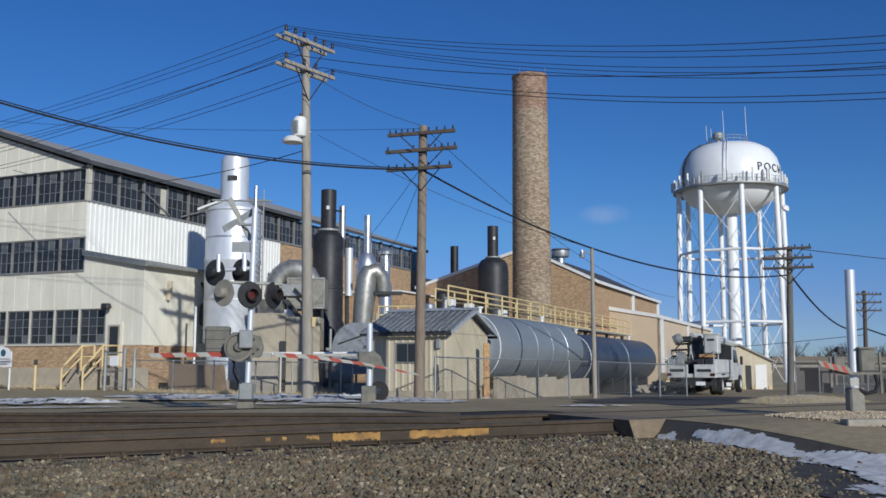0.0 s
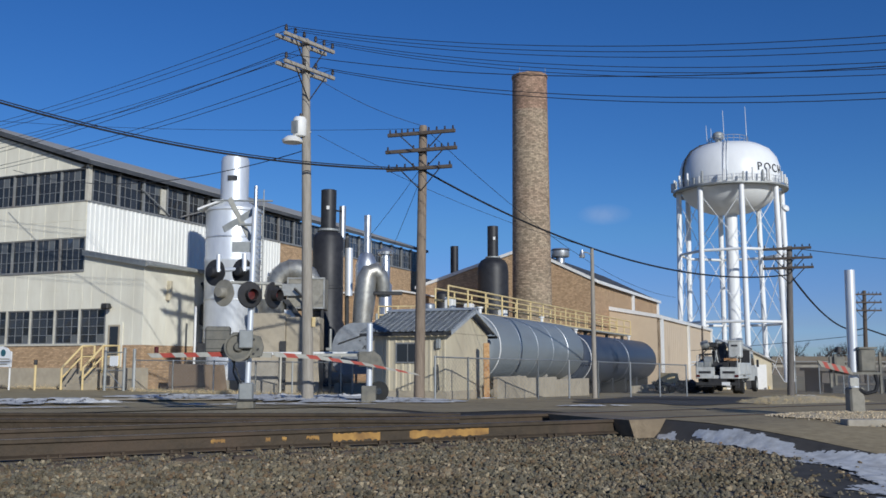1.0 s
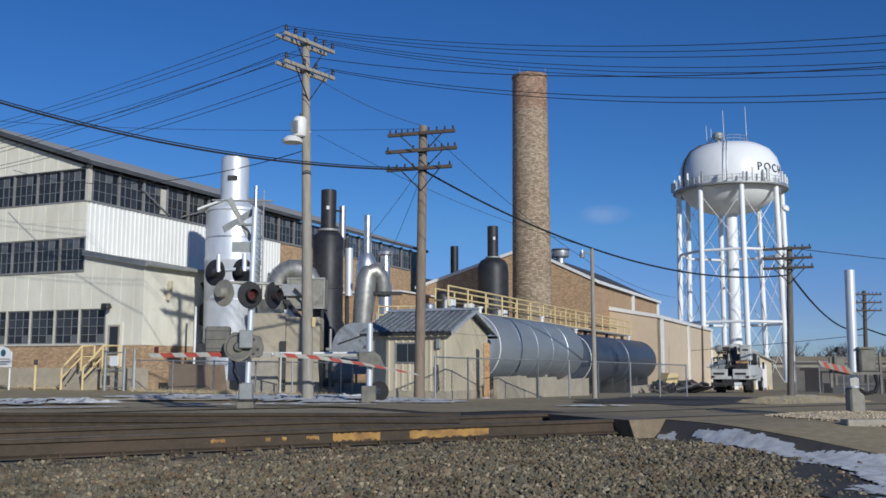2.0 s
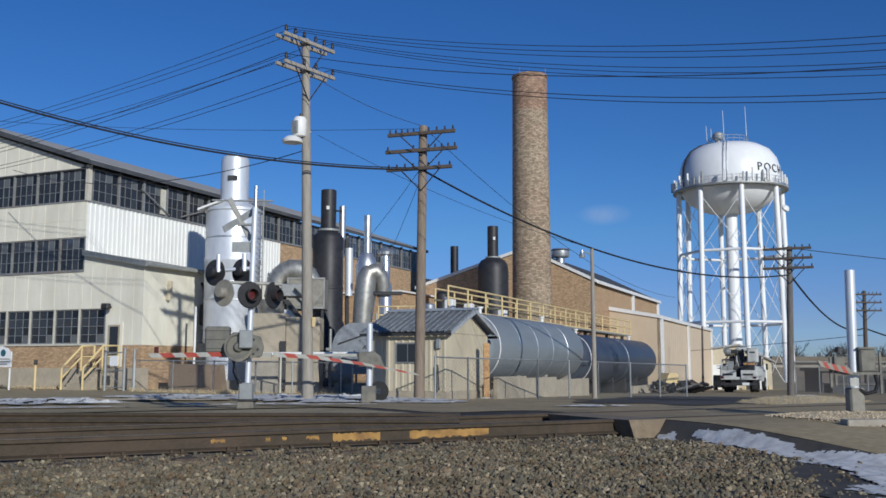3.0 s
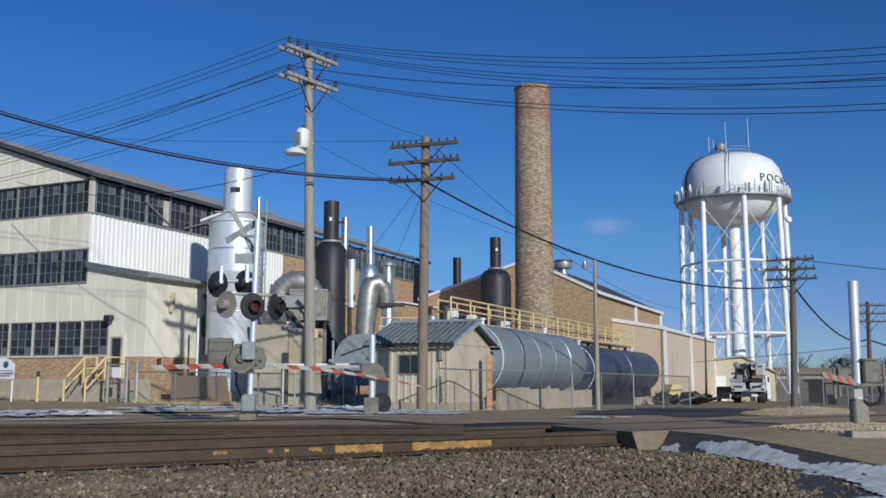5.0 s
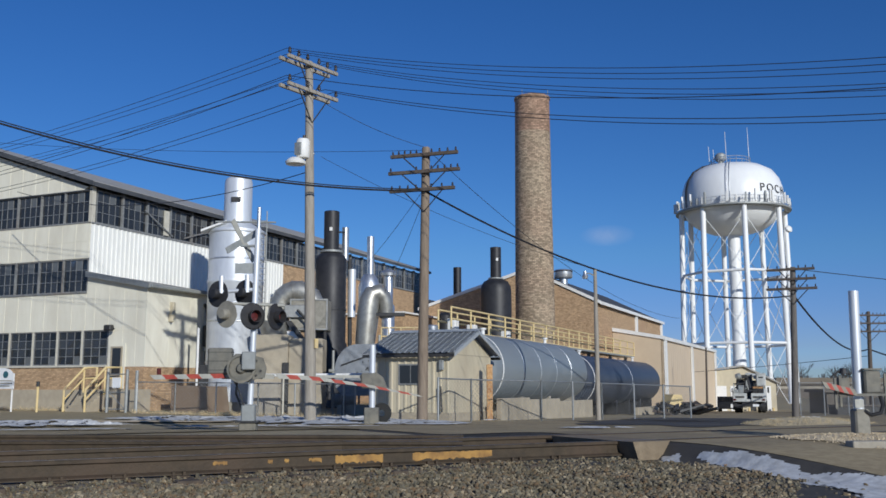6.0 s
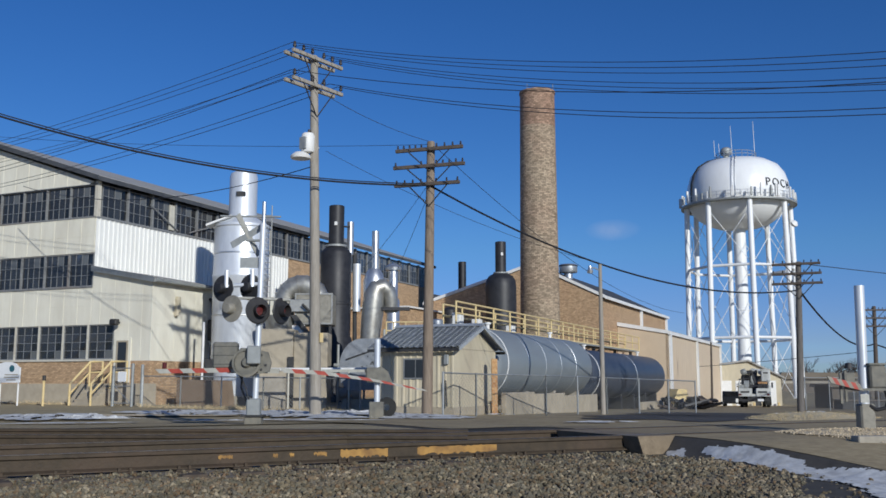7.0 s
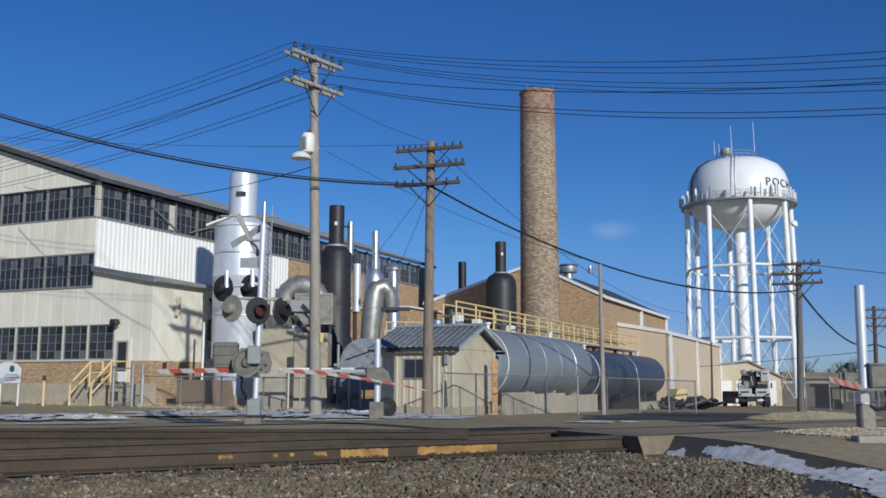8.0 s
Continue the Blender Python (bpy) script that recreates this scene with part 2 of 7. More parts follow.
    "straw": mat("dry_straw_grass", (0.64, 0.51, 0.29), (0.82, 0.68, 0.43), 8, 0.95, c3=(0.46, 0.36, 0.19), sscale=1.0, island=0.3),
    "pebble": mat("pale_pebbles", (0.46, 0.37, 0.24), (0.66, 0.55, 0.38), 3, 0.9, c3=(0.34, 0.28, 0.20), stain=0.5, sscale=1.5, island=0.35),
    "pole_grey": mat("dark_grey_pole_wood", (0.10, 0.09, 0.08), (0.17, 0.155, 0.14), 14, 0.9, bump=0.6, bscale=30, c3=(0.2, 0.18, 0.16), stretch=(1, 1, 0.12)),
    "red": mat("red_reflective", (0.30, 0.045, 0.03), (0.40, 0.075, 0.05), 8, 0.5, c3=(0.3, 0.06, 0.04)),
    "gate_white": mat("dirty_white_reflective", (0.33, 0.32, 0.28), (0.44, 0.43, 0.38), 8, 0.5, c3=(0.26, 0.24, 0.21)),
    "dusty_disc": mat("dusty_grey_disc", (0.20, 0.185, 0.15), (0.32, 0.30, 0.25), 4, 0.7, c3=(0.14, 0.13, 0.11)),
    "signal_black": mat("black_signal_paint", (0.02, 0.02, 0.022), (0.035, 0.034, 0.036), 8, 0.5, c3=(0.07, 0.06, 0.055)),
    "lens_red": mat("unlit_red_lens", (0.07, 0.014, 0.013), (0.11, 0.022, 0.02), 10, 0.25),
    "fence_wire": mat("galvanised_mesh", (0.30, 0.31, 0.31), (0.40, 0.41, 0.41), 8, 0.5, 0.6),
    "truck_white": mat("dirty_white_truck_paint", (0.46, 0.47, 0.45), (0.60, 0.60, 0.57), 4, 0.45, c3=(0.26, 0.25, 0.22), stain=0.6, sscale=1.2),
    "dark_metal": mat("dark_machinery", (0.035, 0.035, 0.037), (0.07, 0.068, 0.066), 6, 0.55, 0.3),
    "rubber": mat("tyre_rubber", (0.018, 0.018, 0.018), (0.03, 0.03, 0.029), 12, 0.85),
    "twig": mat("bare_twigs", (0.075, 0.06, 0.05), (0.12, 0.10, 0.085), 8, 0.95),
    "far_wall": mat("far_dark_wall", (0.14, 0.12, 0.10), (0.20, 0.175, 0.145), 1, 0.9),
    "sign": mat("white_sign_face", (0.74, 0.75, 0.75), (0.8, 0.8, 0.8), 6, 0.5, stain=0.2),
    "teal": mat("dark_teal_print", (0.03, 0.10, 0.13), (0.04, 0.13, 0.16), 6, 0.5),
    "car": mat("black_car_paint", (0.015, 0.016, 0.02), (0.022, 0.024, 0.028), 4, 0.2, c3=(0.05, 0.048, 0.045), stain=0.4),
    "rust": mat("peeling_rusty_paint", (0.42, 0.20, 0.07), (0.60, 0.42, 0.22), 16, 0.85, bump=0.5, c3=(0.25, 0.10, 0.045), stain=0.8, sscale=5),
}


def many_coloured(m, colours):
    """Each loose piece takes one of the colours."""
    n, l = m.node_tree.nodes, m.node_tree.links
    b = n["Principled BSDF"]
    old = b.inputs["Base Color"].links[0].from_socket
    g, rp, mx = n.new("ShaderNodeNewGeometry"), n.new("ShaderNodeValToRGB"), n.new("ShaderNodeMix")
    e = rp.color_ramp.elements
    rp.color_ramp.interpolation = "CONSTANT"
    e[0].color, e[1].color = (*colours[0], 1), (*colours[-1], 1)
    e[0].position, e[1].position = 0.0, 1 - 1 / len(colours)
    for i, c in enumerate(colours[1:-1]):
        e.new((i + 1) / len(colours)).color = (*c, 1)
    mx.data_type, mx.blend_type = "RGBA", "MULTIPLY"
    mx.inputs[0].default_value = 1
    l.new(g.outputs["Random Per Island"], rp.inputs[0])
    l.new(old, mx.inputs[6]), l.new(rp.outputs[0], mx.inputs[7])
    l.new(mx.outputs[2], b.inputs["Base Color"])


many_coloured(M["stone"], ((1.0, 1.0, 1.0), (0.78, 0.80, 0.80), (1.1, 1.0, 0.86), (0.92, 0.97, 1.0), (0.82, 0.76, 0.68), (1.02, 0.82, 0.66), (1.05, 1.06, 1.03),
                           (0.82, 0.84, 0.80), (1.12, 1.07, 0.95), (0.9, 0.82, 0.70), (1.0, 1.0, 0.95), (0.88, 0.9, 0.9), (1.0, 0.92, 0.8), (1.55, 1.5, 1.38)))


def glass_mat(name, tint, rough, pale=True):
    m = bpy.data.materials.new(name)
    m.use_nodes = True
    n, l = m.node_tree.nodes, m.node_tree.links
    b = n["Principled BSDF"]
    g, rp = n.new("ShaderNodeNewGeometry"), n.new("ShaderNodeValToRGB")
    e = rp.color_ramp.elements
    e[0].color, e[1].color = (*(0.25 * x for x in tint), 1), (*tint, 1)
    e[0].position, e[1].position = 0.0, 0.80
    if pale:
        e.new(0.92).color = (0.20, 0.205, 0.20, 1)
    l.new(g.outputs["Random Per Island"], rp.inputs[0])
    l.new(rp.outputs[0], b.inputs["Base Color"])
    tr = n.new("ShaderNodeMapRange")
    tr.inputs[1].default_value, tr.inputs[2].default_value = 0.80, 0.90
    tr.inputs[3].default_value, tr.inputs[4].default_value = 0.35, 0.05
    l.new(g.outputs["Random Per Island"], tr.inputs[0])
    l.new(tr.outputs[0], b.inputs["Transmission Weight"])
    b.inputs["Roughness"].default_value = rough
    return m


M["glass"] = glass_mat("old_dusty_glass", (0.07, 0.075, 0.085), 0.12)
M["glass_clear"] = glass_mat("dark_clean_glass", (0.03, 0.033, 0.04), 0.05, False)


# ---------------------------------------------------------------- mesh helpers
def bm_new():
    return bmesh.new()


def box(bm, x0, x1, y0, y1, z0, z1, m=None, bevel=0.0):
    q = bmesh.ops.create_cube(bm, size=1)["verts"]
    t = Matrix.Translation(((x0 + x1) / 2, (y0 + y1) / 2, (z0 + z1) / 2)) @ Matrix.Diagonal((x1 - x0, y1 - y0, z1 - z0, 1))
    bmesh.ops.transform(bm, matrix=(m @ t) if m else t, verts=q)
    if bevel:
        es = list({e for v in q for e in v.link_edges})
        bmesh.ops.bevel(bm, geom=es, offset=bevel, segments=1, affect="EDGES")
    return bm


def rod(bm, p, q, r, r2=None, seg=10, caps=True):
    p, q = Vector(p), Vector(q)
    d = q - p
    m = Matrix.Translation((p + q) / 2) @ d.to_track_quat("Z", "Y").to_matrix().to_4x4()
    bmesh.ops.create_cone(bm, cap_ends=caps, segments=seg, radius1=r, radius2=r if r2 is None else r2, depth=d.length, matrix=m)
    return bm


def lathe(bm, prof, seg=32, m=None):
    """Turn (r, z) pairs about the z axis."""
    rings = []
    for r, z in prof:
        if r < 1e-4:
            rings.append([bm.verts.new((0, 0, z))])
        else:
            rings.append([bm.verts.new((r * math.cos(6.283185 * k / seg), r * math.sin(6.283185 * k / seg), z)) for k in range(seg)])
    for a, b in zip(rings, rings[1:]):
        for k in range(seg):
            j = (k + 1) % seg
            if len(a) == 1 and len(b) > 1:
                bm.faces.new((a[0], b[j], b[k])[::-1])
            elif len(b) == 1 and len(a) > 1:
                bm.faces.new((a[k], a[j], b[0]))
            elif len(a) > 1:
                bm.faces.new((a[k], a[j], b[j], b[k]))
    if m:
        vs = [v for ring in rings for v in ring]
        bmesh.ops.transform(bm, matrix=m, verts=vs)
    return bm


def pipe(bm, pts, r, seg=10):
    """A bent round duct along pts; r is one radius or one a point."""
    pts = [Vector(p) for p in pts]
    rs = r if isinstance(r, (list, tuple)) else [r] * len(pts)
    rings, up = [], None
    for i, p in enumerate(pts):
        t = (pts[min(i + 1, len(pts) - 1)] - pts[max(i - 1, 0)]).normalized()
        if up is None:
            up = t.orthogonal().normalized()
        up = (up - t * up.dot(t)).normalized()
        s = t.cross(up)
        rings.append([bm.verts.new(p + rs[i] * (math.cos(6.283185 * k / seg) * up + math.sin(6.283185 * k / seg) * s)) for k in range(seg)])
    for a, b in zip(rings, rings[1:]):
        for k in range(seg):
            bm.faces.new((a[k], a[(k + 1) % seg], b[(k + 1) % seg], b[k]))
    bm.faces.new(rings[0][::-1])
    bm.faces.new(rings[-1])
    return bm


def slab(bm, poly, axis, lo, hi):
    """A flat outline drawn in the plane across axis, given depth from lo to hi."""
    def at(p, w):
        return {"x": (w, p[0], p[1]), "y": (p[0], w, p[1]), "z": (p[0], p[1], w)}[axis]
    a = [bm.verts.new(at(p, lo)) for p in poly]
    b = [bm.verts.new(at(p, hi)) for p in poly]
    k = len(poly)
    bm.faces.new(a[::-1])
    bm.faces.new(b)
    for i in range(k):
        bm.faces.new((a[i], a[(i + 1) % k], b[(i + 1) % k], b[i]))
    bmesh.ops.recalc_face_normals(bm, faces=bm.faces)
    return bm


def sticks(name, rods, material, parent=None, label="", category="", kind=""):
    """Many thin three-sided rods (p, q, r0, r1) as one mesh."""
    vs, fs = [], []
    for p, q, r0, r1 in rods:
        p, q = Vector(p), Vector(q)
        t = (q - p).normalized()
        u = t.orthogonal().normalized()
        w = t.cross(u)
        k = len(vs)
        for c, r in ((p, r0), (q, r1)):
            vs += [tuple(c + r * (math.cos(2.0944 * i) * u + math.sin(2.0944 * i) * w)) for i in range(3)]
        fs += [(k, k + 1, k + 4, k + 3), (k + 1, k + 2, k + 5, k + 4), (k + 2, k, k + 3, k + 5)]
    me = bpy.data.meshes.new(name)
    me.from_pydata(vs, [], fs)
    me.materials.append(M[material])
    ob = new(name, me)
    ob.parent = parent
    return tagged(ob, label, category, kind=kind)


def mesh_of(name, bm, material, smooth=False):
    me = bpy.data.meshes.new(name)
    bm.to_mesh(me)
    bm.free()
    me.materials.append(M[material])
    if smooth:
        me.set_sharp_from_angle(angle=radians(35))
        me.polygons.foreach_set("use_smooth", [True] * len(me.polygons))
        me.set_sharp_from_angle(angle=radians(35))
    return me


def part(name, bm, material, parent, label="", smooth=False, m=None):
    ob = new(name, mesh_of(name, bm, material, smooth))
    ob.parent = parent
    if m:
        ob.matrix_basis = m
    return tagged(ob, label) if label else ob


def share(name, ob, parent, m):
    """A further piece on the mesh of ob."""
    o = new(name, ob.data)
    o.parent = parent
    o.matrix_basis = m
    return o


def thing(name, label, category, m=None, group="", kind=""):
    ob = new(name)
    ob.empty_display_size = 0.2
    if m:
        ob.matrix_basis = m
    return tagged(ob, label, category, group, kind)


def single(name, bm, material, label, category, m=None, group="", kind="", smooth=False):
    ob = new(name, mesh_of(name, bm, material, smooth))
    if m:
        ob.matrix_basis = m
    return tagged(ob, label, category, group, kind)


# ---------------------------------------------------------------- plan
# The works stand on a grid turned 23.5 degrees: local x runs along the street front, local y away from it.
TURN = 23.5
GRID = pose(0, 0, 0, 0, 0, -TURN)
AX, AY = Vector((math.sin(radians(TURN)), math.cos(radians(TURN)))), Vector((math.cos(radians(TURN)), -math.sin(radians(TURN))))
# The railway runs 61.1 degrees from the line of sight.
TRACK = 61.1
TD = Vector((math.sin(radians(TRACK)), math.cos(radians(TRACK))))
TN = Vector((-TD.y, TD.x))
RAIL_TOP = 0.457


def on_grid(b, a, z=0.0, rz=0.0):
    return GRID @ pose(b, a, z, 0, 0, rz)


def by_track(s, d, z=0.0):
    """World point s along the railway and d across it."""
    return Vector((TD.x * s + TN.x * d, TD.y * s + TN.y * d, z))


def smooth01(x, lo, hi):
    t = min(1, max(0, (x - lo) / (hi - lo)))
    return t * t * (3 - 2 * t)


def ground_z(x, y):
    a, b = x * AX.x + y * AX.y, x * AY.x + y * AY.y
    d = TN.x * x + TN.y * y
    z = -0.018 * (min(max(a - 27, 0), 75)) * smooth01(b, -30, -18)
    s = TD.x * x + TD.y * y
    z += 0.24 * smooth01(d, 9.5, 11.5) * (1 - smooth01(d, 16.0, 27.0)) * (1 - smooth01(s, 8.0, 15.0))
    return z


TRACK_POSE = Matrix(((TD.x, TN.x, 0, 0), (TD.y, TN.y, 0, 0), (0, 0, 1, 0), (0, 0, 0, 1)))


# ---------------------------------------------------------------- ground, roads, railway
def grid_sheet(xs, ys, zfun, m=None):
    bm = bm_new()
    vs = [[bm.verts.new((x, y, zfun(x, y))) for x in xs] for y in ys]
    for j in range(len(ys) - 1):
        for i in range(len(xs) - 1):
            bm.faces.new((vs[j][i], vs[j][i + 1], vs[j + 1][i + 1], vs[j + 1][i]))
    return bm


def build_ground():
    near = list(np.arange(-60, 100.1, 2.0))
    xs = [-2500, -1200, -500, -200, -100] + near + [140, 220, 500, 1200, 2500]
    ys = [-600, -200, -60, -20] + list(np.arange(-10, 140.1, 2.0)) + [170, 230, 400, 800, 1600, 3000]
    single("ground", grid_sheet(xs, ys, ground_z), "grass", "flat ground of dead winter grass and dirt", "ground", kind="structure", smooth=True)


def track_z(s, d):
    p = by_track(s, d)
    return ground_z(p.x, p.y)


def strip(name, s0, s1, d0, d1, lift, material, label, ds=1.0, dd=1.0, zf=None):
    ss, dd_ = np.linspace(s0, s1, max(2, int((s1 - s0) / ds))), np.linspace(d0, d1, max(2, int((d1 - d0) / dd)))
    bm = grid_sheet(ss, dd_, zf or (lambda s, d: track_z(s, d) + lift))
    return single(name, bm, material, label, name, TRACK_POSE, kind="structure", smooth=True)


def crossing_z(s, d):
    """The road climbs over the railway level with the rail heads."""
    up = smooth01(d, 3.0, 8.6) * (1 - smooth01(d, 11.3, 15.5))
    low = track_z(s, d) + 0.03
    return low + (RAIL_TOP - 0.012 - low) * up


def bed_z(s, d):
    out = min(d - 11.6, by_track(s, d).y - 13.7)
    fill = 0.04 * smooth01(d, 8.55, 8.95) * (1 - smooth01(d, 10.9, 11.3)) * (1 - smooth01(s, 7.2, 7.6))
    return fill + 0.02 + 0.205 * smooth01(d, 2.0, 8.0) * (1 - smooth01(out, 0.0, 1.8)) - 0.02 * noise.noise((s * 1.3, d * 1.3, 0))


def shoulder_z(s, d):
    return bed_z(s, d) + 0.012 + (crossing_z(8.1, d) - bed_z(8.1, d) - 0.014) * smooth01(s, 7.78, 8.1)


def shoulder_world(x, y):
    v = TRACK_POSE.inverted() @ Vector((x, y, 0))
    return max(shoulder_z(v.x, v.y), bed_z(v.x, v.y)) if v.x < 8.1 else crossing_z(v.x, v.y)


def build_roads():
    # street on the far side, along the railway
    strip("road", -70, 60, 20.2, 26.5, 0.02, "asphalt", "worn grey asphalt street beside the railway", 2.0, 0.8)
    # road over the railway
    s0 = 8.1
    single("crossing_road", grid_sheet(np.linspace(s0, s0 + 9.5, 12), np.linspace(-8, 26, 70), crossing_z), "asphalt",
           "worn asphalt road climbing over the railway crossing", "road", TRACK_POSE, kind="structure", smooth=True)
    # sloping shoulder between the road edge and the gravel
    single("road_shoulder", grid_sheet(np.linspace(6.0, s0 + 0.02, 22), np.linspace(-8, 18.4, 60), shoulder_z), "asphalt_dark",
           "broken asphalt shoulder of the crossing road", "road shoulder", TRACK_POSE, kind="structure", smooth=True)
    # yard drive towards the garage
    def drive(b, a):
        p = (GRID @ Vector((b, a, 0)))
        return ground_z(p.x, p.y) + 0.035
    single("yard_drive", grid_sheet(np.linspace(-9.9, 4.5, 12), np.linspace(24, 104, 50), drive), "asphalt",
           "worn asphalt yard drive", "driveway", GRID, kind="structure", smooth=True)
    # gravel bed of the tracks, falling away towards the viewer
    bed = bed_z
    single("ballast_bed", grid_sheet(np.linspace(-26, 9.4, 96), np.linspace(1.0, 22.0, 70), bed), "ballast",
           "bed of crushed grey stone under the tracks", "ballast", TRACK_POSE, kind="structure", smooth=True)
    return bed


def rail_profile():
    return [(-0.068, 0), (0.068, 0), (0.068, 0.012), (0.012, 0.032), (0.010, 0.125), (0.035, 0.138), (0.035, 0.166),
            (0.026, 0.173), (-0.026, 0.173), (-0.035, 0.166), (-0.035, 0.138), (-0.010, 0.125), (-0.012, 0.032), (-0.068, 0.012)]


def build_track(m, label, s0=-60, s1=60, k0=-46, k1=13, seed=92):
    t = thing("railway_track", label, "railway track", m, "railway tracks", "structure")
    zb = RAIL_TOP - 0.173
    for y in (0.0, 1.505):
        r = part("rail", slab(bm_new(), [(y + a, zb + b) for a, b in rail_profile()], "x", s0, s1), "rail", t, "dark rusty steel rail")
        part("running_surface", box(bm_new(), s0, s1, y - 0.024, y + 0.024, RAIL_TOP + 0.0005, RAIL_TOP + 0.003), "rail_top", r)
    bm = box(bm_new(), -0.115, 0.115, -0.55, 2.05, zb - 0.19, zb - 0.012, bevel=0.012)
    tie = None
    rnd = random.Random(seed)
    for k in range(k0, k1):
        m = pose(k * 0.54, 0.05 * rnd.random(), rnd.uniform(-0.012, 0.006), 0, 0, rnd.uniform(-1, 1))
        if tie is None:
            tie = part("tie", bm, "tie", t, "dark creosoted wooden tie", m=m)
        else:
            share("tie", tie, t, m)
    plate = None
    for k in range(k0, k1):
        for y in (0.0, 1.505):
            m = pose(k * 0.54, y, zb - 0.012)
            if plate is None:
                pb = box(bm_new(), -0.09, 0.09, -0.17, 0.17, 0, 0.012)
                for sx in (-0.05, 0.05):
                    for sy in (-0.085, 0.085):
                        box(pb, sx - 0.012, sx + 0.012, sy - 0.014, sy + 0.014, 0.012, 0.045)
                plate = part("tie_plate", pb, "rail", t, "rusty tie plate with spikes", m=m)
            else:
                share("tie_plate", plate, t, m)
    return t


def build_rail_paint(t):
    # worn yellow paint on the web of the near rail
    zb = RAIL_TOP - 0.173
    for s0, s1 in ((3.77, 4.31), (4.66, 5.66), (3.48, 3.62), (2.5, 2.64), (3.05, 3.1), (3.22, 3.27)):
        bm = bm_new()
        small = s1 - s0 < 0.2
        lo, hi = zb + (0.06 if small else 0.030), zb + (0.115 if small else 0.128)
        n = 24
        rnd = random.Random(int(s0 * 100))
        top = [(s0 + (s1 - s0) * i / n, hi - 0.016 * rnd.random()) for i in range(n + 1)]
        bot = [(s0 + (s1 - s0) * i / n, lo + 0.03 * rnd.random()) for i in range(n + 1)]
        for i in range(n):
            q = [bm.verts.new((p[0], -0.0145, p[1])) for p in (bot[i], bot[i + 1], top[i + 1], top[i])]
            bm.faces.new(q)
        part("paint_mark", bm, "rail_yellow", t, "worn yellow paint on the rail web")


def scatter_stones(name, places, sizes, material, label, seed):
    """Many broken stones, joined: each a dented, stretched cube-like lump."""
    rnd = np.random.RandomState(seed)
    bm = bm_new()
    bmesh.ops.create_icosphere(bm, subdivisions=1, radius=1)
    base = np.array([v.co[:] for v in bm.verts])
    faces = np.array([[v.index for v in f.verts] for f in bm.faces])
    bm.free()
    kinds = []
    for k in range(16):
        q = base * (1 + 0.55 * (rnd.rand(len(base), 1) - 0.5))
        q = np.clip(q, -0.78, 0.78)
        q *= rnd.uniform(0.6, 1.15, 3)
        kinds.append(q)
    vs, fs = [], []
    for i, (p, s) in enumerate(zip(places, sizes)):
        e = Euler(rnd.uniform(0, 6.28, 3)).to_matrix()
        vs.append(kinds[i % 16] @ np.array(e).T * s + np.array(p))
        fs.append(faces + i * len(base))
    me = bpy.data.meshes.new(name)
    me.from_pydata(np.concatenate(vs).tolist(), [], np.concatenate(fs).tolist())
    me.materials.append(M[material])
    return tagged(new(name, me), label, "gravel", kind="stuff")


def build_stones(bed):
    rnd = np.random.RandomState(4)
    pts, sz = [], []
    # near slope, thickest where it is closest
    while len(pts) < 30000:
        s, d = rnd.uniform(-9.0, 8.6), rnd.uniform(4.3, 8.95)
        w = by_track(s, d)
        if w.y < 6.2 or abs(w.x) > 0.55 * w.y + 0.4:
            continue
        if s > 7.62 - 1.0 * max(0.0, 6.7 - d) + 0.3 * noise.noise((d * 1.4, 0.5, 3)) + 0.25 * noise.noise((s * 5, d * 5, 1)) and (s > 7.85 or rnd.rand() > 0.10):
            continue
        r = 0.011 + 0.023 * rnd.rand() ** 1.9
        if d > 8.45:
            r *= 0.8
        z = max(bed(s, d), w.z) + rnd.uniform(-0.01, 0.02)
        pts.append((w.x, w.y, z)), sz.append(r)
    scatter_stones("ballast_stones", pts, sz, "stone", "loose crushed grey and rusty ballast stones", 5)
    # round the ties and between the tracks
    pts, sz = [], []
    for _ in range(5200):
        s, d = rnd.uniform(-16, 7.2), rnd.uniform(9.0, 16.8)
        w = by_track(s, d, bed(s, d) + rnd.uniform(-0.02, 0.01))
        if bed(s, d) < 0.12 or s > 6.9:
            continue
        pts.append(tuple(w)), sz.append(0.02 + 0.03 * rnd.rand())
    scatter_stones("ballast_stones", pts, sz, "stone", "brown-grey ballast stones between the rails", 6)


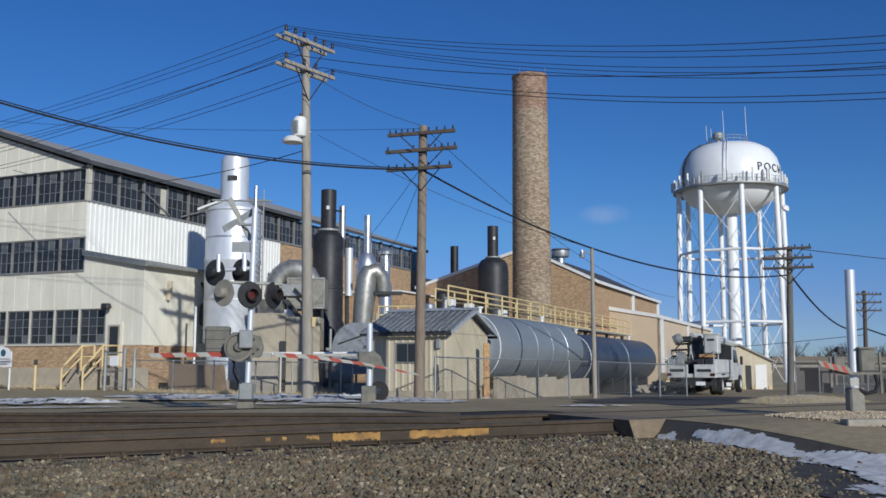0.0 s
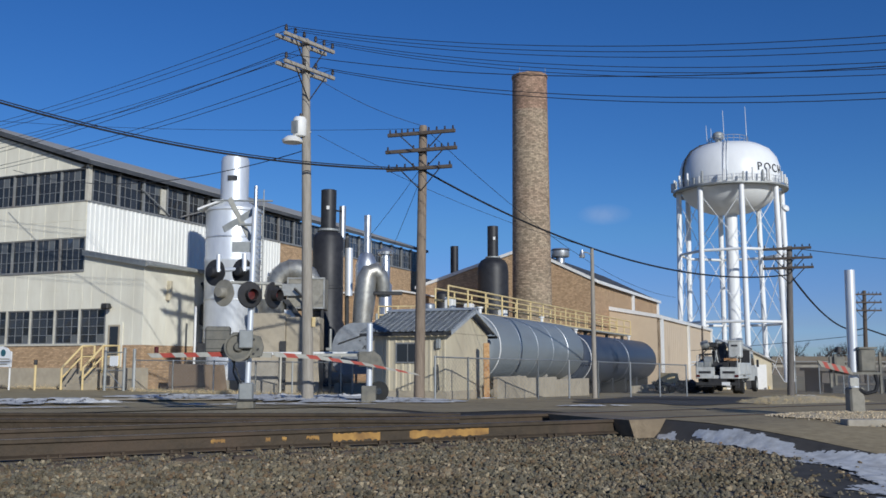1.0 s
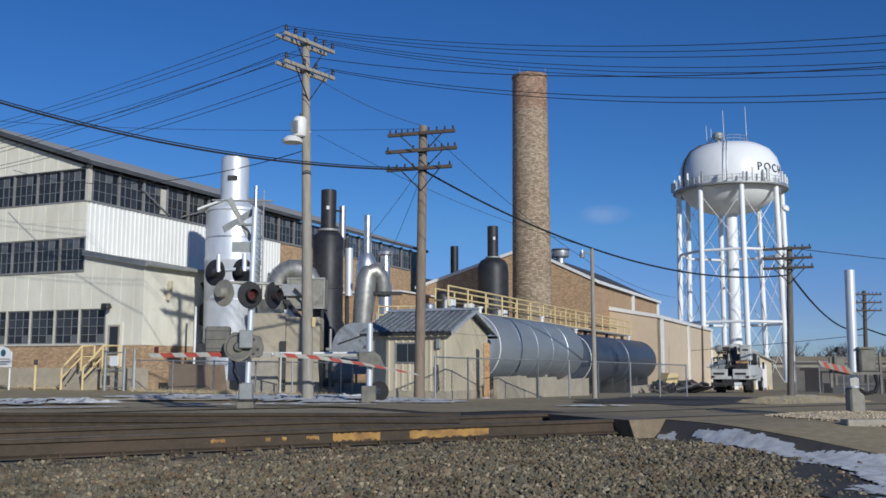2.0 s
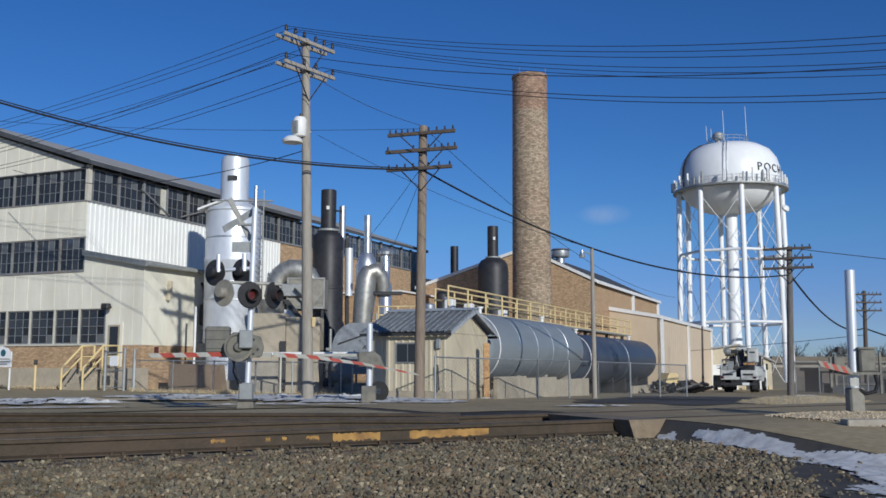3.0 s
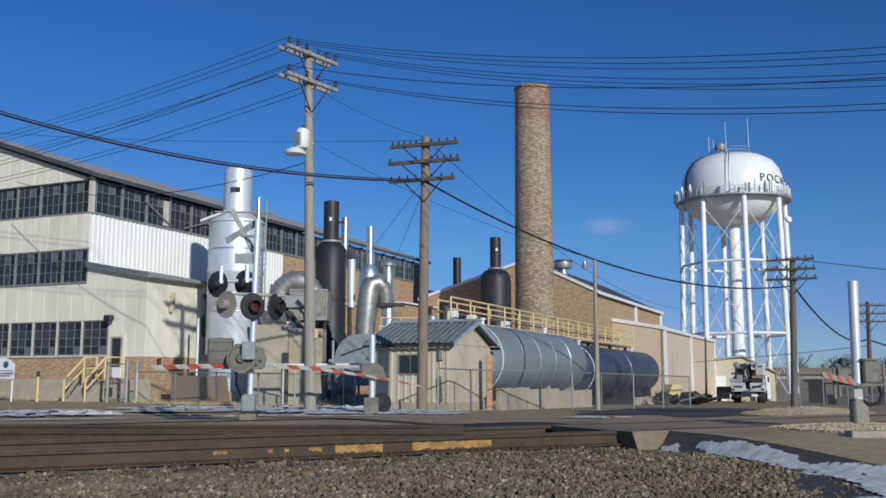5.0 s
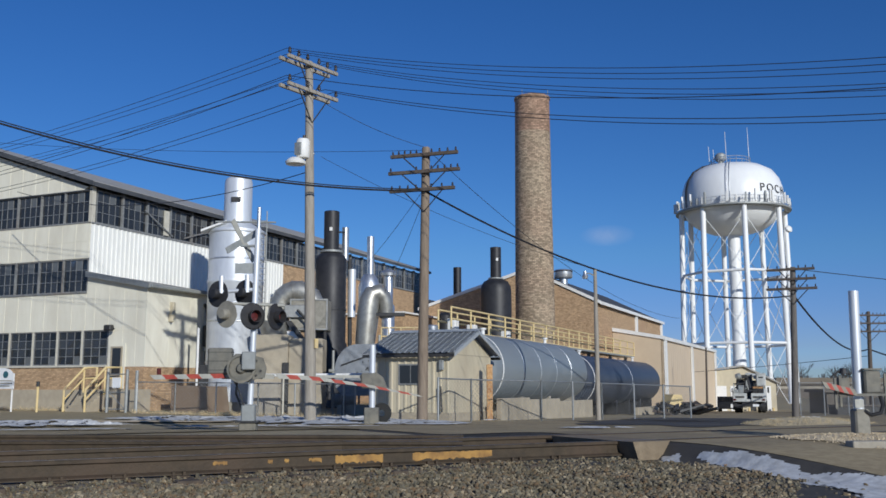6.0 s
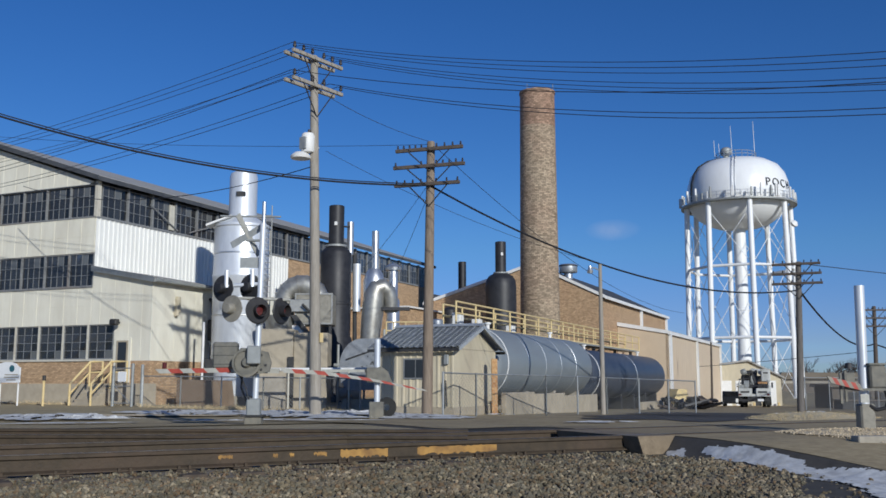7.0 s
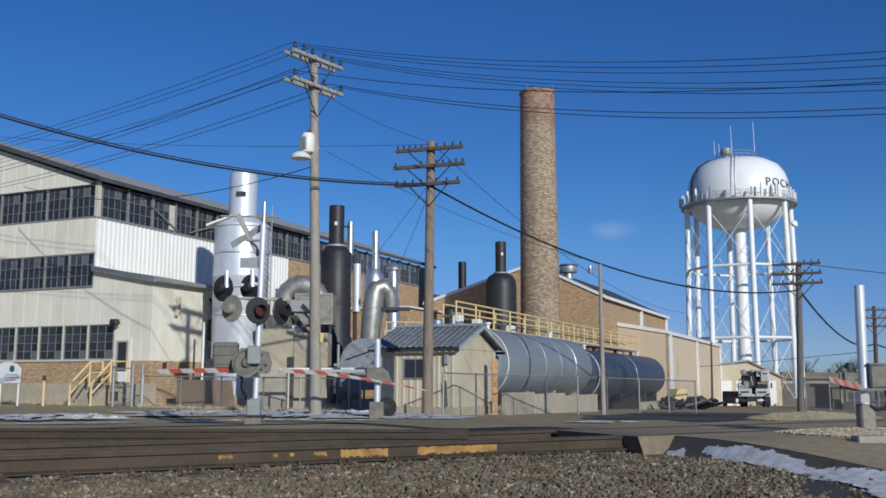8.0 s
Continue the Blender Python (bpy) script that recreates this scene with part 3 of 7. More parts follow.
def snow_patch(x, y, length, width, rz, seed, thick=0.05, zf=None):
    bm = bm_new()
    n, k = 90, 16
    rings = []
    for j in range(k + 1):
        ring = []
        for i in range(n):
            a = 6.283185 * i / n
            e = 0.72 + 0.08 * noise.noise((math.cos(a) * 14, math.sin(a) * 14, seed)) + 0.55 * noise.noise((math.cos(a) * 1.7 + seed, math.sin(a) * 1.7, seed)) + 0.3 * noise.noise((math.cos(a) * 6, math.sin(a) * 6, seed))
            f = j / k
            px, py = math.cos(a) * e * f * length / 2, math.sin(a) * e * f * width / 2
            p = pose(x, y, 0, 0, 0, rz) @ Vector((px, py, 0))
            h = thick * (1 - f ** 3) * (0.55 + 0.9 * noise.noise((p.x * 2.2, p.y * 2.2, seed)) + 0.5 * noise.noise((p.x * 7, p.y * 7, seed)))
            base = (zf or ground_z)(p.x, p.y)
            ring.append(bm.verts.new((p.x, p.y, base + 0.06 + h)))
        rings.append(ring)
    for a, b in zip(rings, rings[1:]):
        for i in range(n):
            c = (a[i].co + b[(i + 1) % n].co) / 2
            hole = noise.noise((c.x * 3.1, c.y * 3.1, seed + 0.5)) + 0.6 * noise.noise((c.x * 9, c.y * 9, seed))
            if hole < 0.42:
                bm.faces.new((b[i], b[(i + 1) % n], a[(i + 1) % n], a[i]))
    bmesh.ops.remove_doubles(bm, verts=bm.verts, dist=0.0005)
    single("snow_patch", bm, "snow", "patch of old melting snow on the ground", "snow", group="snow patches", kind="stuff", smooth=True)


build_ground()
BED = build_roads()
near_track = build_track(TRACK_POSE @ pose(0, 9.2, 0), "near railway track of rusty rails on wooden ties")
build_rail_paint(near_track)
build_track(pose(0, 11.5, 0, 0, 0, -1.5), "rusty siding joining the main track at the crossing", -40, 0.2, -50, 0, 31)
build_stones(BED)


# ---------------------------------------------------------------- factory hall
def window_bay(parent, width, height, cols, rows, m, seed, sash="sash", depth=0.06):
    """One steel window: outer frame, bars and a field of separate panes. Local x across, z up, facing -y."""
    bm = bm_new()
    e = 0.024
    ring = []
    for y in (-depth, depth):
        ring.append([bm.verts.new(p) for p in ((-e, y, -e), (width + e, y, -e), (width + e, y, height + e), (-e, y, height + e),
                                               (e, y, e), (width - e, y, e), (width - e, y, height - e), (e, y, height - e))])
    f, g = ring
    for i in range(4):
        j = (i + 1) % 4
        bm.faces.new((f[i], f[j], f[j + 4], f[i + 4]))
        bm.faces.new((g[i + 4], g[j + 4], g[j], g[i]))
        bm.faces.new((f[j], f[i], g[i], g[j]))
        bm.faces.new((f[i + 4], f[j + 4], g[j + 4], g[i + 4]))
    bmesh.ops.recalc_face_normals(bm, faces=bm.faces)
    w = part("window", bm, sash, parent, m=m)
    for i in range(1, cols):
        x = width * i / cols
        part("glazing_bar", box(bm_new(), x - 0.011, x + 0.011, -0.025, 0.025, e, height - e), sash, w)
    for i in range(1, rows):
        z = height * i / rows
        part("glazing_bar", box(bm_new(), e, width - e, -0.022, 0.022, z - 0.011, z + 0.011), sash, w)
    bm = bm_new()
    rnd = random.Random(seed)
    for i in range(cols):
        for j in range(rows):
            x0, x1, z0, z1 = width * i / cols, width * (i + 1) / cols, height * j / rows, height * (j + 1) / rows
            t = rnd.uniform(-0.012, 0.012)
            q = [bm.verts.new(p) for p in ((x0, t, z0), (x1, -t, z0), (x1, rnd.uniform(-0.01, 0.01), z1), (x0, 0, z1))]
            bm.faces.new(q)
    part("panes", bm, "glass", w, "dark dusty window panes")
    return w


def wall_panel(bm, axis, at, u0, u1, z0, z1, thick=0.25):
    if axis == "y":
        box(bm, u0, u1, at, at + thick, z0, z1)
    else:
        box(bm, at - thick, at, u0, u1, z0, z1)


def ribbed(bm, u0, u1, z0, z1, at, axis, pitch=0.3, deep=0.03, face=-1):
    """A sheet of ribbed siding standing on the plane axis=at."""
    n = max(1, int((u1 - u0) / pitch))
    p = (u1 - u0) / n
    prof = []
    for i in range(n):
        s = u0 + i * p
        prof += [(s, 0), (s + 0.62 * p, 0), (s + 0.70 * p, deep), (s + 0.92 * p, deep)]
    prof.append((u1, 0))
    lo, hi = [], []
    for u, w in prof:
        w = at + face * w
        lo.append(bm.verts.new((u, w, z0) if axis == "y" else (w, u, z0)))
        hi.append(bm.verts.new((u, w, z1) if axis == "y" else (w, u, z1)))
    for i in range(len(prof) - 1):
        bm.faces.new((lo[i], lo[i + 1], hi[i + 1], hi[i]))
    return bm


def wall_panel2(z0, z1, left):
    return box(bm_new(), left, SIDE, FRONT, FRONT + 0.25, z0, z1)


FRONT, SIDE, OUT = 35.53, -34.95, -31.14
EAVE = 11.3
SLOPE = 0.33


def build_hall():
    hall = thing("factory_hall", "long cream-panelled factory hall with bands of steel windows", "factory", GRID, kind="")
    L, RIDGE, BACK = -59.0, -47.0, 76.0
    # front wall in bands
    bm = bm_new()
    wall_panel(bm, "y", FRONT, L, SIDE, 7.54, 9.33)
    part("front_wall", wall_panel2(3.9, 5.8, L), "panel", hall, "cream-painted panel wall with stains and seams")
    front = part("front_wall", bm, "panel", hall, "cream-painted panel wall with stains and seams")
    # seams between the panels
    bm = bm_new()
    x = -58.0
    while x < -34.9:
        for z0, z1 in ((3.93, 5.77), (7.57, 9.3)):
            box(bm, x - 0.012, x + 0.012, FRONT - 0.012, FRONT + 0.01, z0, z1)
        x += 0.92
    for z in (4.85, 8.4):
        box(bm, L, SIDE, FRONT - 0.010, FRONT + 0.01, z - 0.01, z + 0.01)
    part("seam", bm, "panel", front)
    # gable above the top windows
    ridge_z = EAVE - 0.12 + SLOPE * (SIDE - RIDGE)
    bm = slab(bm_new(), [(L, 11.05), (SIDE - 0.6, 11.05), (SIDE - 0.3, 11.2), (RIDGE, ridge_z), (L, EAVE - 0.1)], "y", FRONT, FRONT + 0.25)
    g = part("gable", bm, "panel", hall, "cream panelled gable end")
    bm = bm_new()
    for k in range(14):
        b = SIDE - 1.2 - 0.92 * k
        if b > RIDGE:
            box(bm, b - 0.012, b + 0.012, FRONT - 0.012, FRONT + 0.01, 11.1, EAVE - 0.2 + SLOPE * (SIDE - b))
    part("seam", bm, "panel", g)
    # brick and concrete base
    part("brick_base", box(bm_new(), L, OUT, FRONT - 0.02, FRONT + 0.25, 1.0, 2.1), "brick", hall, "low tan brick wall")
    part("foundation", box(bm_new(), L, OUT + 0.05, FRONT - 0.08, FRONT + 0.25, -0.5, 1.0), "concrete_tan", hall, "stained concrete foundation")
    part("sill", box(bm_new(), L, -33.45, FRONT - 0.10, FRONT + 0.05, 2.10, 2.19), "post_pale", hall)
    # side wall
    bm = bm_new()
    wall_panel(bm, "x", SIDE, FRONT + 0.25, 52.9, 0, 9.33)
    part("side_wall", bm, "panel", hall)
    bm = ribbed(bm_new(), FRONT, 52.9, 6.55, 9.33, SIDE + 0.012, "x", 0.32, 0.05, 1)
    part("siding", bm, "white_panel", hall, "white ribbed steel siding")
    bm = bm_new()
    wall_panel(bm, "x", SIDE, 52.9, BACK, -0.5, 9.33)
    part("brick_wall", bm, "brick", hall, "tan brick side wall")
    # rear and far side close the hall
    part("rear_wall", box(bm_new(), L, SIDE, BACK, BACK + 0.25, -0.5, 11.2), "brick", hall)
    part("far_wall", box(bm_new(), L - 0.25, L, FRONT, BACK, -0.5, 11.2), "panel", hall)
    part("hall_floor", box(bm_new(), L, SIDE - 0.3, FRONT + 0.3, BACK - 0.1, -0.4, 0.05), "concrete", hall)
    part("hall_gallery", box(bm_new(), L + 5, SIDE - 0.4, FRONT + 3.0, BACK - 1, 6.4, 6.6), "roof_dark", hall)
    # roof with its overhanging edges
    bm = slab(bm_new(), [(SIDE + 0.35, EAVE - 0.10), (SIDE + 0.35, EAVE + 0.10), (RIDGE, ridge_z + 0.34), (L - 0.5, EAVE + 0.15), (L - 0.5, EAVE - 0.05), (RIDGE, ridge_z + 0.12)], "y", FRONT - 0.32, BACK + 0.3)
    roof = part("roof", bm, "roof_grey", hall, "low-pitched grey rolled roof")
    part("fascia", box(bm_new(), SIDE + 0.35, SIDE + 0.39, FRONT - 0.32, BACK, EAVE - 0.16, EAVE + 0.06), "roof_dark", roof)
    fb = slab(bm_new(), [(SIDE + 0.35, EAVE - 0.14), (SIDE + 0.35, EAVE + 0.09), (RIDGE, ridge_z + 0.33), (RIDGE, ridge_z + 0.06)], "y", FRONT - 0.37, FRONT - 0.325)
    part("verge_board", fb, "roof_dark", roof)
    # windows of the front: three bands
    for z0, z1, cols, rows, x in ((9.40, 11.0, 4, 3, SIDE - 0.17), (5.86, 7.50, 4, 3, SIDE - 0.05), (2.22, 3.87, 3, 4, -33.45)):
        k = 0
        while x > -50:
            wdt = 1.64
            low = z0 < 4
            window_bay(hall, wdt - (0.08 if low else 0.05), z1 - z0, cols, rows, pose(x - wdt, FRONT + 0.10, z0), int(z0 * 10) + k)
            part("post", box(bm_new(), x - wdt - (0.08 if low else 0.05), x - wdt, FRONT - 0.02, FRONT + 0.2, z0 - 0.05, z1 + 0.05), "post_pale" if low else "sash", hall)
            x -= wdt
            k += 1
    part("window_head", box(bm_new(), L, SIDE, FRONT - 0.04, FRONT + 0.2, 11.0, 11.06), "roof_dark", hall)
    part("window_head", box(bm_new(), L, SIDE, FRONT - 0.03, FRONT + 0.2, 9.33, 9.39), "sash", hall)
    part("window_head", box(bm_new(), L, SIDE, FRONT - 0.05, FRONT + 0.2, 5.76, 5.85), "sash", hall)
    # corner post and side windows
    part("corner_post", box(bm_new(), SIDE - 0.16, SIDE + 0.03, FRONT - 0.03, FRONT + 0.22, 9.33, EAVE - 0.1), "post_pale", hall, "pale peeling corner post")
    a, k = FRONT + 0.32, 0
    rnd = random.Random(3)
    while a < BACK - 2.0:
        wd = 1.88
        window_bay(hall, wd - 0.10, EAVE - 0.2 - 9.45, 4, 3, pose(SIDE - 0.1, a + 0.08, 9.42, 0, 0, 90), 500 + k)
        pm = "post_pale" if rnd.random() < 0.2 else "sash"
        part("post", box(bm_new(), SIDE - 0.2, SIDE + 0.03, a + wd - 0.05, a + wd + 0.06, 9.36, EAVE - 0.12), pm, hall)
        if k in (2, 7):
            part("boarding", box(bm_new(), SIDE - 0.06, SIDE + 0.02, a + wd - 0.5, a + wd - 0.12, 9.5, EAVE - 0.4), "post_pale", hall, "patched weathered boarding")
        a += wd
        k += 1
    part("side_sill", box(bm_new(), SIDE - 0.1, SIDE + 0.08, FRONT, BACK, 9.30, 9.37), "sash", hall)
    for a0, z0, a1, z1 in ((39.3, 10.6, 41.6, 9.5), (42.6, 9.55, 45.6, 10.5)):
        part("brace", rod(bm_new(), (SIDE + 0.1, a0, z0), (SIDE + 0.1, a1, z1), 0.04, seg=6), "sash", hall)


def build_annex():
    an = thing("factory_annex", "low cream lean-to annex with a grey gutter", "annex", GRID)
    D1 = 40.2
    bm = slab(bm_new(), [(SIDE, 3.9), (-33.42, 3.9), (-33.42, 2.1), (OUT, 2.1), (OUT, 5.9), (SIDE, 6.6)], "y", FRONT - 0.012, FRONT + 0.24)
    part("front_wall", bm, "panel", an, "cream panel wall")
    part("side_wall", box(bm_new(), OUT - 0.22, OUT, FRONT + 0.24, D1, 2.1, 5.95), "panel", an)
    part("brick_base", box(bm_new(), OUT - 0.22, OUT + 0.015, FRONT + 0.25, D1, -0.4, 2.1), "brick", an)
    part("rear_wall", box(bm_new(), SIDE + 0.02, OUT - 0.22, D1 - 0.2, D1, -0.4, 5.9), "concrete", an)
    bm = slab(bm_new(), [(OUT + 0.3, 5.90), (OUT + 0.3, 6.06), (SIDE + 0.06, 6.80), (SIDE + 0.06, 6.62)], "y", FRONT - 0.25, D1 + 0.1)
    roof = part("roof", bm, "roof_grey", an, "grey sloping lean-to roof")
    part("gutter", slab(bm_new(), [(OUT + 0.30, 5.84), (OUT + 0.46, 5.88), (OUT + 0.47, 6.02), (OUT + 0.30, 6.02)], "y", FRONT - 0.25, D1 + 0.1), "grey_metal", roof)
    part("verge_flashing", slab(bm_new(), [(OUT + 0.32, 5.82), (OUT + 0.32, 6.08), (SIDE + 0.1, 6.84), (SIDE + 0.1, 6.56)], "y", FRONT - 0.30, FRONT - 0.255), "duct", roof)
    bm = bm_new()
    for b in (-34.4, -33.5, -32.55, -31.75):
        box(bm, b - 0.012, b + 0.012, FRONT - 0.022, FRONT, 3.9 if b < -33.3 else 2.15, 6.0)
    box(bm, -33.3, OUT, FRONT - 0.022, FRONT, 3.85, 3.88)
    box(bm, OUT, OUT + 0.01, FRONT, D1, 3.84, 3.87)
    for a in (37.2, 38.8):
        box(bm, OUT, OUT + 0.01, a - 0.012, a + 0.012, 2.15, 5.85)
    part("seam", bm, "panel", an)
    part("corner_trim", box(bm_new(), OUT - 0.06, OUT + 0.02, FRONT - 0.03, FRONT + 0.06, 2.1, 5.9), "panel", an)
    # door with a glazed upper half at the head of the steps
    part("door_casing", box(bm_new(), -33.32, -32.30, FRONT - 0.06, FRONT - 0.02, 1.05, 3.2), "panel", an)
    d = part("door", box(bm_new(), -33.18, -32.44, FRONT - 0.085, FRONT - 0.061, 1.08, 3.08), "concrete_tan", an, "tan steel door with a dark pane")
    part("door_pane", box(bm_new(), -33.06, -32.54, FRONT - 0.093, FRONT - 0.086, 1.75, 3.0), "glass_clear", d)
    # wall lamp over the door
    wl_ = thing("wall_lamp", "dark grey floodlight on the cream wall", "lamp", on_grid(-33.05, FRONT - 0.05, 3.95))
    part("bracket", rod(bm_new(), (0, 0, 0), (0, -0.3, 0.1), 0.03), "dark_metal", wl_)
    part("lamp_head", box(bm_new(), -0.25, 0.2, -0.5, -0.2, -0.12, 0.16, bevel=0.05), "dark_metal", wl_)
    # rusty vent box on the side wall
    v = thing("wall_vent", "rust-streaked galvanised vent on the annex wall", "vent", on_grid(OUT, 37.2, 4.6))
    part("vent_box", box(bm_new(), 0.01, 0.24, -0.04, 0.16, -0.1, 0.7, bevel=0.03), "tan_shed", v)
    part("vent_spout", box(bm_new(), 0.01, 0.26, -0.12, 0.02, -0.28, 0.15, bevel=0.03), "tan_shed", v)
    h = thing("exhaust_pipe", "dark pipe and valve down the annex wall beside the silo", "pipe", on_grid(OUT, 39.9, 0))
    part("pipe_run", pipe(bm_new(), [(0.22, 0, 0.0), (0.22, 0, 4.9), (0.15, 0, 5.25), (0, 0, 5.4)], 0.09), "dark_metal", h, smooth=True)
    part("valve_body", box(bm_new(), 0.06, 0.42, -0.22, 0.2, 3.2, 4.3, bevel=0.06), "dark_metal", h)
    part("valve_flange", rod(bm_new(), (0.22, 0, 3.0), (0.22, 0, 3.12), 0.2, seg=14), "grey_metal", h)


build_hall()
build_annex()


# ---------------------------------------------------------------- brick works behind, chimney, tan building
def build_brick_works():
    w = thing("brick_works", "tan brick gabled works with a dark roof", "factory", GRID)
    A0, A1 = 70.0, 95.6
    R, Lf, RB, RZ = -17.93, -32.6, -23.4, 10.15
    bm = slab(bm_new(), [(Lf, -1), (R, -1), (R, 7.5), (RB, RZ), (Lf, 7.45)], "y", A0, A0 + 0.35)
    part("gable_wall", bm, "brick", w, "tan brick gable wall")
    part("side_wall", box(bm_new(), R - 0.35, R, A0 + 0.35, A1, -1.5, 7.45), "brick", w)
    part("rear_wall", slab(bm_new(), [(Lf, -1), (R, -1), (R, 7.5), (RB, RZ), (Lf, 7.45)], "y", A1 - 0.3, A1), "brick", w)
    bm = slab(bm_new(), [(R + 0.25, 7.44), (R + 0.25, 7.6), (RB, RZ + 0.22), (Lf - 0.2, 7.55), (Lf - 0.2, 7.4), (RB, RZ + 0.05)], "y", A0 + 0.1, A1 + 0.2)
    roof = part("roof", bm, "roof_dark", w, "dark low-pitched roof")
    part("coping", slab(bm_new(), [(R + 0.3, 7.42), (R + 0.3, 7.66), (RB, RZ + 0.3), (Lf - 0.3, 7.62), (Lf - 0.3, 7.38), (RB, RZ + 0.06)], "y", A0 - 0.12, A0 + 0.09), "trim_white", roof, "white verge trim")
    part("eaves_trim", box(bm_new(), R + 0.26, R + 0.34, A0 + 0.1, A1 + 0.2, 7.38, 7.62), "trim_white", roof)
    for a in (83.6, 95.3):
        part("downpipe", box(bm_new(), R + 0.02, R + 0.2, a - 0.22, a + 0.22, -1.5, 7.4), "trim_white", w)
    # second low roof between the hall and the works
    s = thing("linking_shed", "low linking building with a dark pitched roof", "building", GRID)
    part("wall", box(bm_new(), -34.8, -32.7, 76.5, 92, -1, 6.6), "brick", s)
    part("roof", slab(bm_new(), [(-36.2, 9.2), (-32.4, 6.7), (-32.4, 6.5), (-36.2, 8.9)], "y", 76.3, 92), "roof_dark", s)
    low = thing("boiler_annex", "flat-roofed brick annex with a pale edge", "building", GRID)
    part("wall", box(bm_new(), -34.5, -29.5, 60, 69.9, -1, 6.35), "brick", low)
    part("roof_edge", box(bm_new(), -34.6, -29.3, 59.8, 69.9, 6.35, 6.47), "trim_white", low)
    # round roof ventilator
    v = thing("roof_ventilator", "white mushroom roof ventilator", "ventilator", pose(9.83, 78, 9.5))
    part("throat", rod(bm_new(), (0, 0, -0.6), (0, 0, 0.75), 0.36, seg=20), "silver", v, smooth=True)
    part("cap", lathe(bm_new(), [(0, 0.62), (0.72, 0.64), (0.76, 0.72), (0.76, 1.25), (0.7, 1.33), (0, 1.36)], 24), "silver", v, smooth=True)
    part("rim_band", lathe(bm_new(), [(0.765, 1.14), (0.785, 1.15), (0.785, 1.24), (0.765, 1.25)], 24), "dark_metal", v)


def build_chimney():
    c = thing("brick_chimney", "tall round tan brick chimney with a darker red top", "chimney", pose(6.28, 66, -1.02))
    bands = [(0, 20.3, "brick_chimney", "tan brick shaft"), (20.3, 22.75, "brick_red", "darker red brick head")]
    H = 22.9
    def rad(z):
        return 1.44 + (1.25 - 1.44) * z / H
    for z0, z1, mm, lb in bands:
        n = 14
        prof = [(rad(z0 + (z1 - z0) * i / n), z0 + (z1 - z0) * i / n) for i in range(n + 1)]
        part("shaft", lathe(bm_new(), prof, 48), mm, c, lb, smooth=True)
    part("top_course", lathe(bm_new(), [(1.25, 22.75), (1.30, 22.78), (1.30, 22.95), (1.02, 22.97), (1.0, 22.5), (0.95, 21.5), (0, 21.5)], 48), "brick_red", c)
    for x in (-0.75, 1.1):
        part("lightning_rod", rod(bm_new(), (x, -0.4, 22.9), (x, -0.4, 23.5), 0.02, seg=6), "grey_metal", c)


def build_tan_building():
    w = thing("tan_warehouse", "tan metal-sided warehouse with white downpipes", "warehouse", GRID)
    B, A0, A1, T = -13.9, 74.8, 104.0, 4.95
    bm = ribbed(bm_new(), A0, A1, -2.2, T, B, "x", 0.9, 0.02, 1)
    part("side_wall", bm, "tan_metal", w, "tan ribbed metal wall")
    part("inner_wall", box(bm_new(), B - 0.2, B - 0.01, A0, A1, -2.2, T), "tan_metal", w)
    part("rear_wall", box(bm_new(), -17.8, B, A1 - 0.1, A1, -2.2, T), "tan_metal", w)
    part("front_wall", slab(bm_new(), [(-17.9, -2.2), (B, -2.2), (B, T), (-17.9, T + 0.75)], "y", A0, A0 + 0.1), "tan_metal", w)
    part("front_trim", slab(bm_new(), [(-17.9, T + 0.62), (-17.9, T + 0.92), (B + 0.2, T + 0.14), (B + 0.2, T - 0.12)], "y", A0 - 0.12, A0 - 0.004), "trim_white", w)
    part("roof", slab(bm_new(), [(B + 0.15, T), (B + 0.15, T + 0.14), (-17.85, T + 0.75), (-17.85, T + 0.6)], "y", A0 - 0.1, A1 + 0.1), "roof_grey", w)
    part("eaves_gutter", box(bm_new(), B + 0.03, B + 0.22, A0 - 0.1, A1 + 0.1, T - 0.16, T + 0.10), "trim_white", w, "white eaves gutter")
    for a in (75.2, 88.2, 103.6):
        part("downpipe", box(bm_new(), B + 0.03, B + 0.2, a - 0.3, a + 0.3, -2.2, T - 0.16), "trim_white", w, "white downpipe")


def build_garage():
    g = thing("garage", "tan garage with white doors and a shallow gable roof", "garage", pose(31.2, 100, -1.75, 0, 0, -8))
    W = 3.45
    part("front_wall", slab(bm_new(), [(-W, -1), (W, -1), (W, 3.35), (0.15, 5.0), (-W, 4.5)], "y", 0, 0.2), "tan_shed", g)
    part("right_wall", box(bm_new(), W - 0.2, W, 0.2, 9, -1, 3.3), "tan_shed", g)
    part("left_wall", box(bm_new(), -W, -W + 0.2, 0.2, 9, -1, 4.4), "tan_shed", g)
    part("roof", slab(bm_new(), [(W + 0.35, 3.2), (W + 0.35, 3.36), (0.15, 5.2), (-W - 0.2, 4.7), (-W - 0.2, 4.52), (0.15, 5.02)], "y", -0.3, 9.2), "roof_grey", g, "pale grey roof")
    for x in (-2.75, -1.2, 1.75):
        part("garage_door", box(bm_new(), x, x + 1.15, -0.05, -0.004, 0, 3.0), "trim_white", g, "white door")
    # no opening here: a dark panel paints the doorway's shade on the wall
    part("doorway", box(bm_new(), 0.75, 1.35, -0.03, -0.004, 0, 2.9), "dark_metal", g, "dark panel drawn as the shade of an open doorway")
    for x in (0.55, 1.6, 3.0):
        part("bollard", rod(bm_new(), (x, -0.5, -0.2), (x, -0.5, 0.75), 0.12), "yellow", g, "yellow bollard")


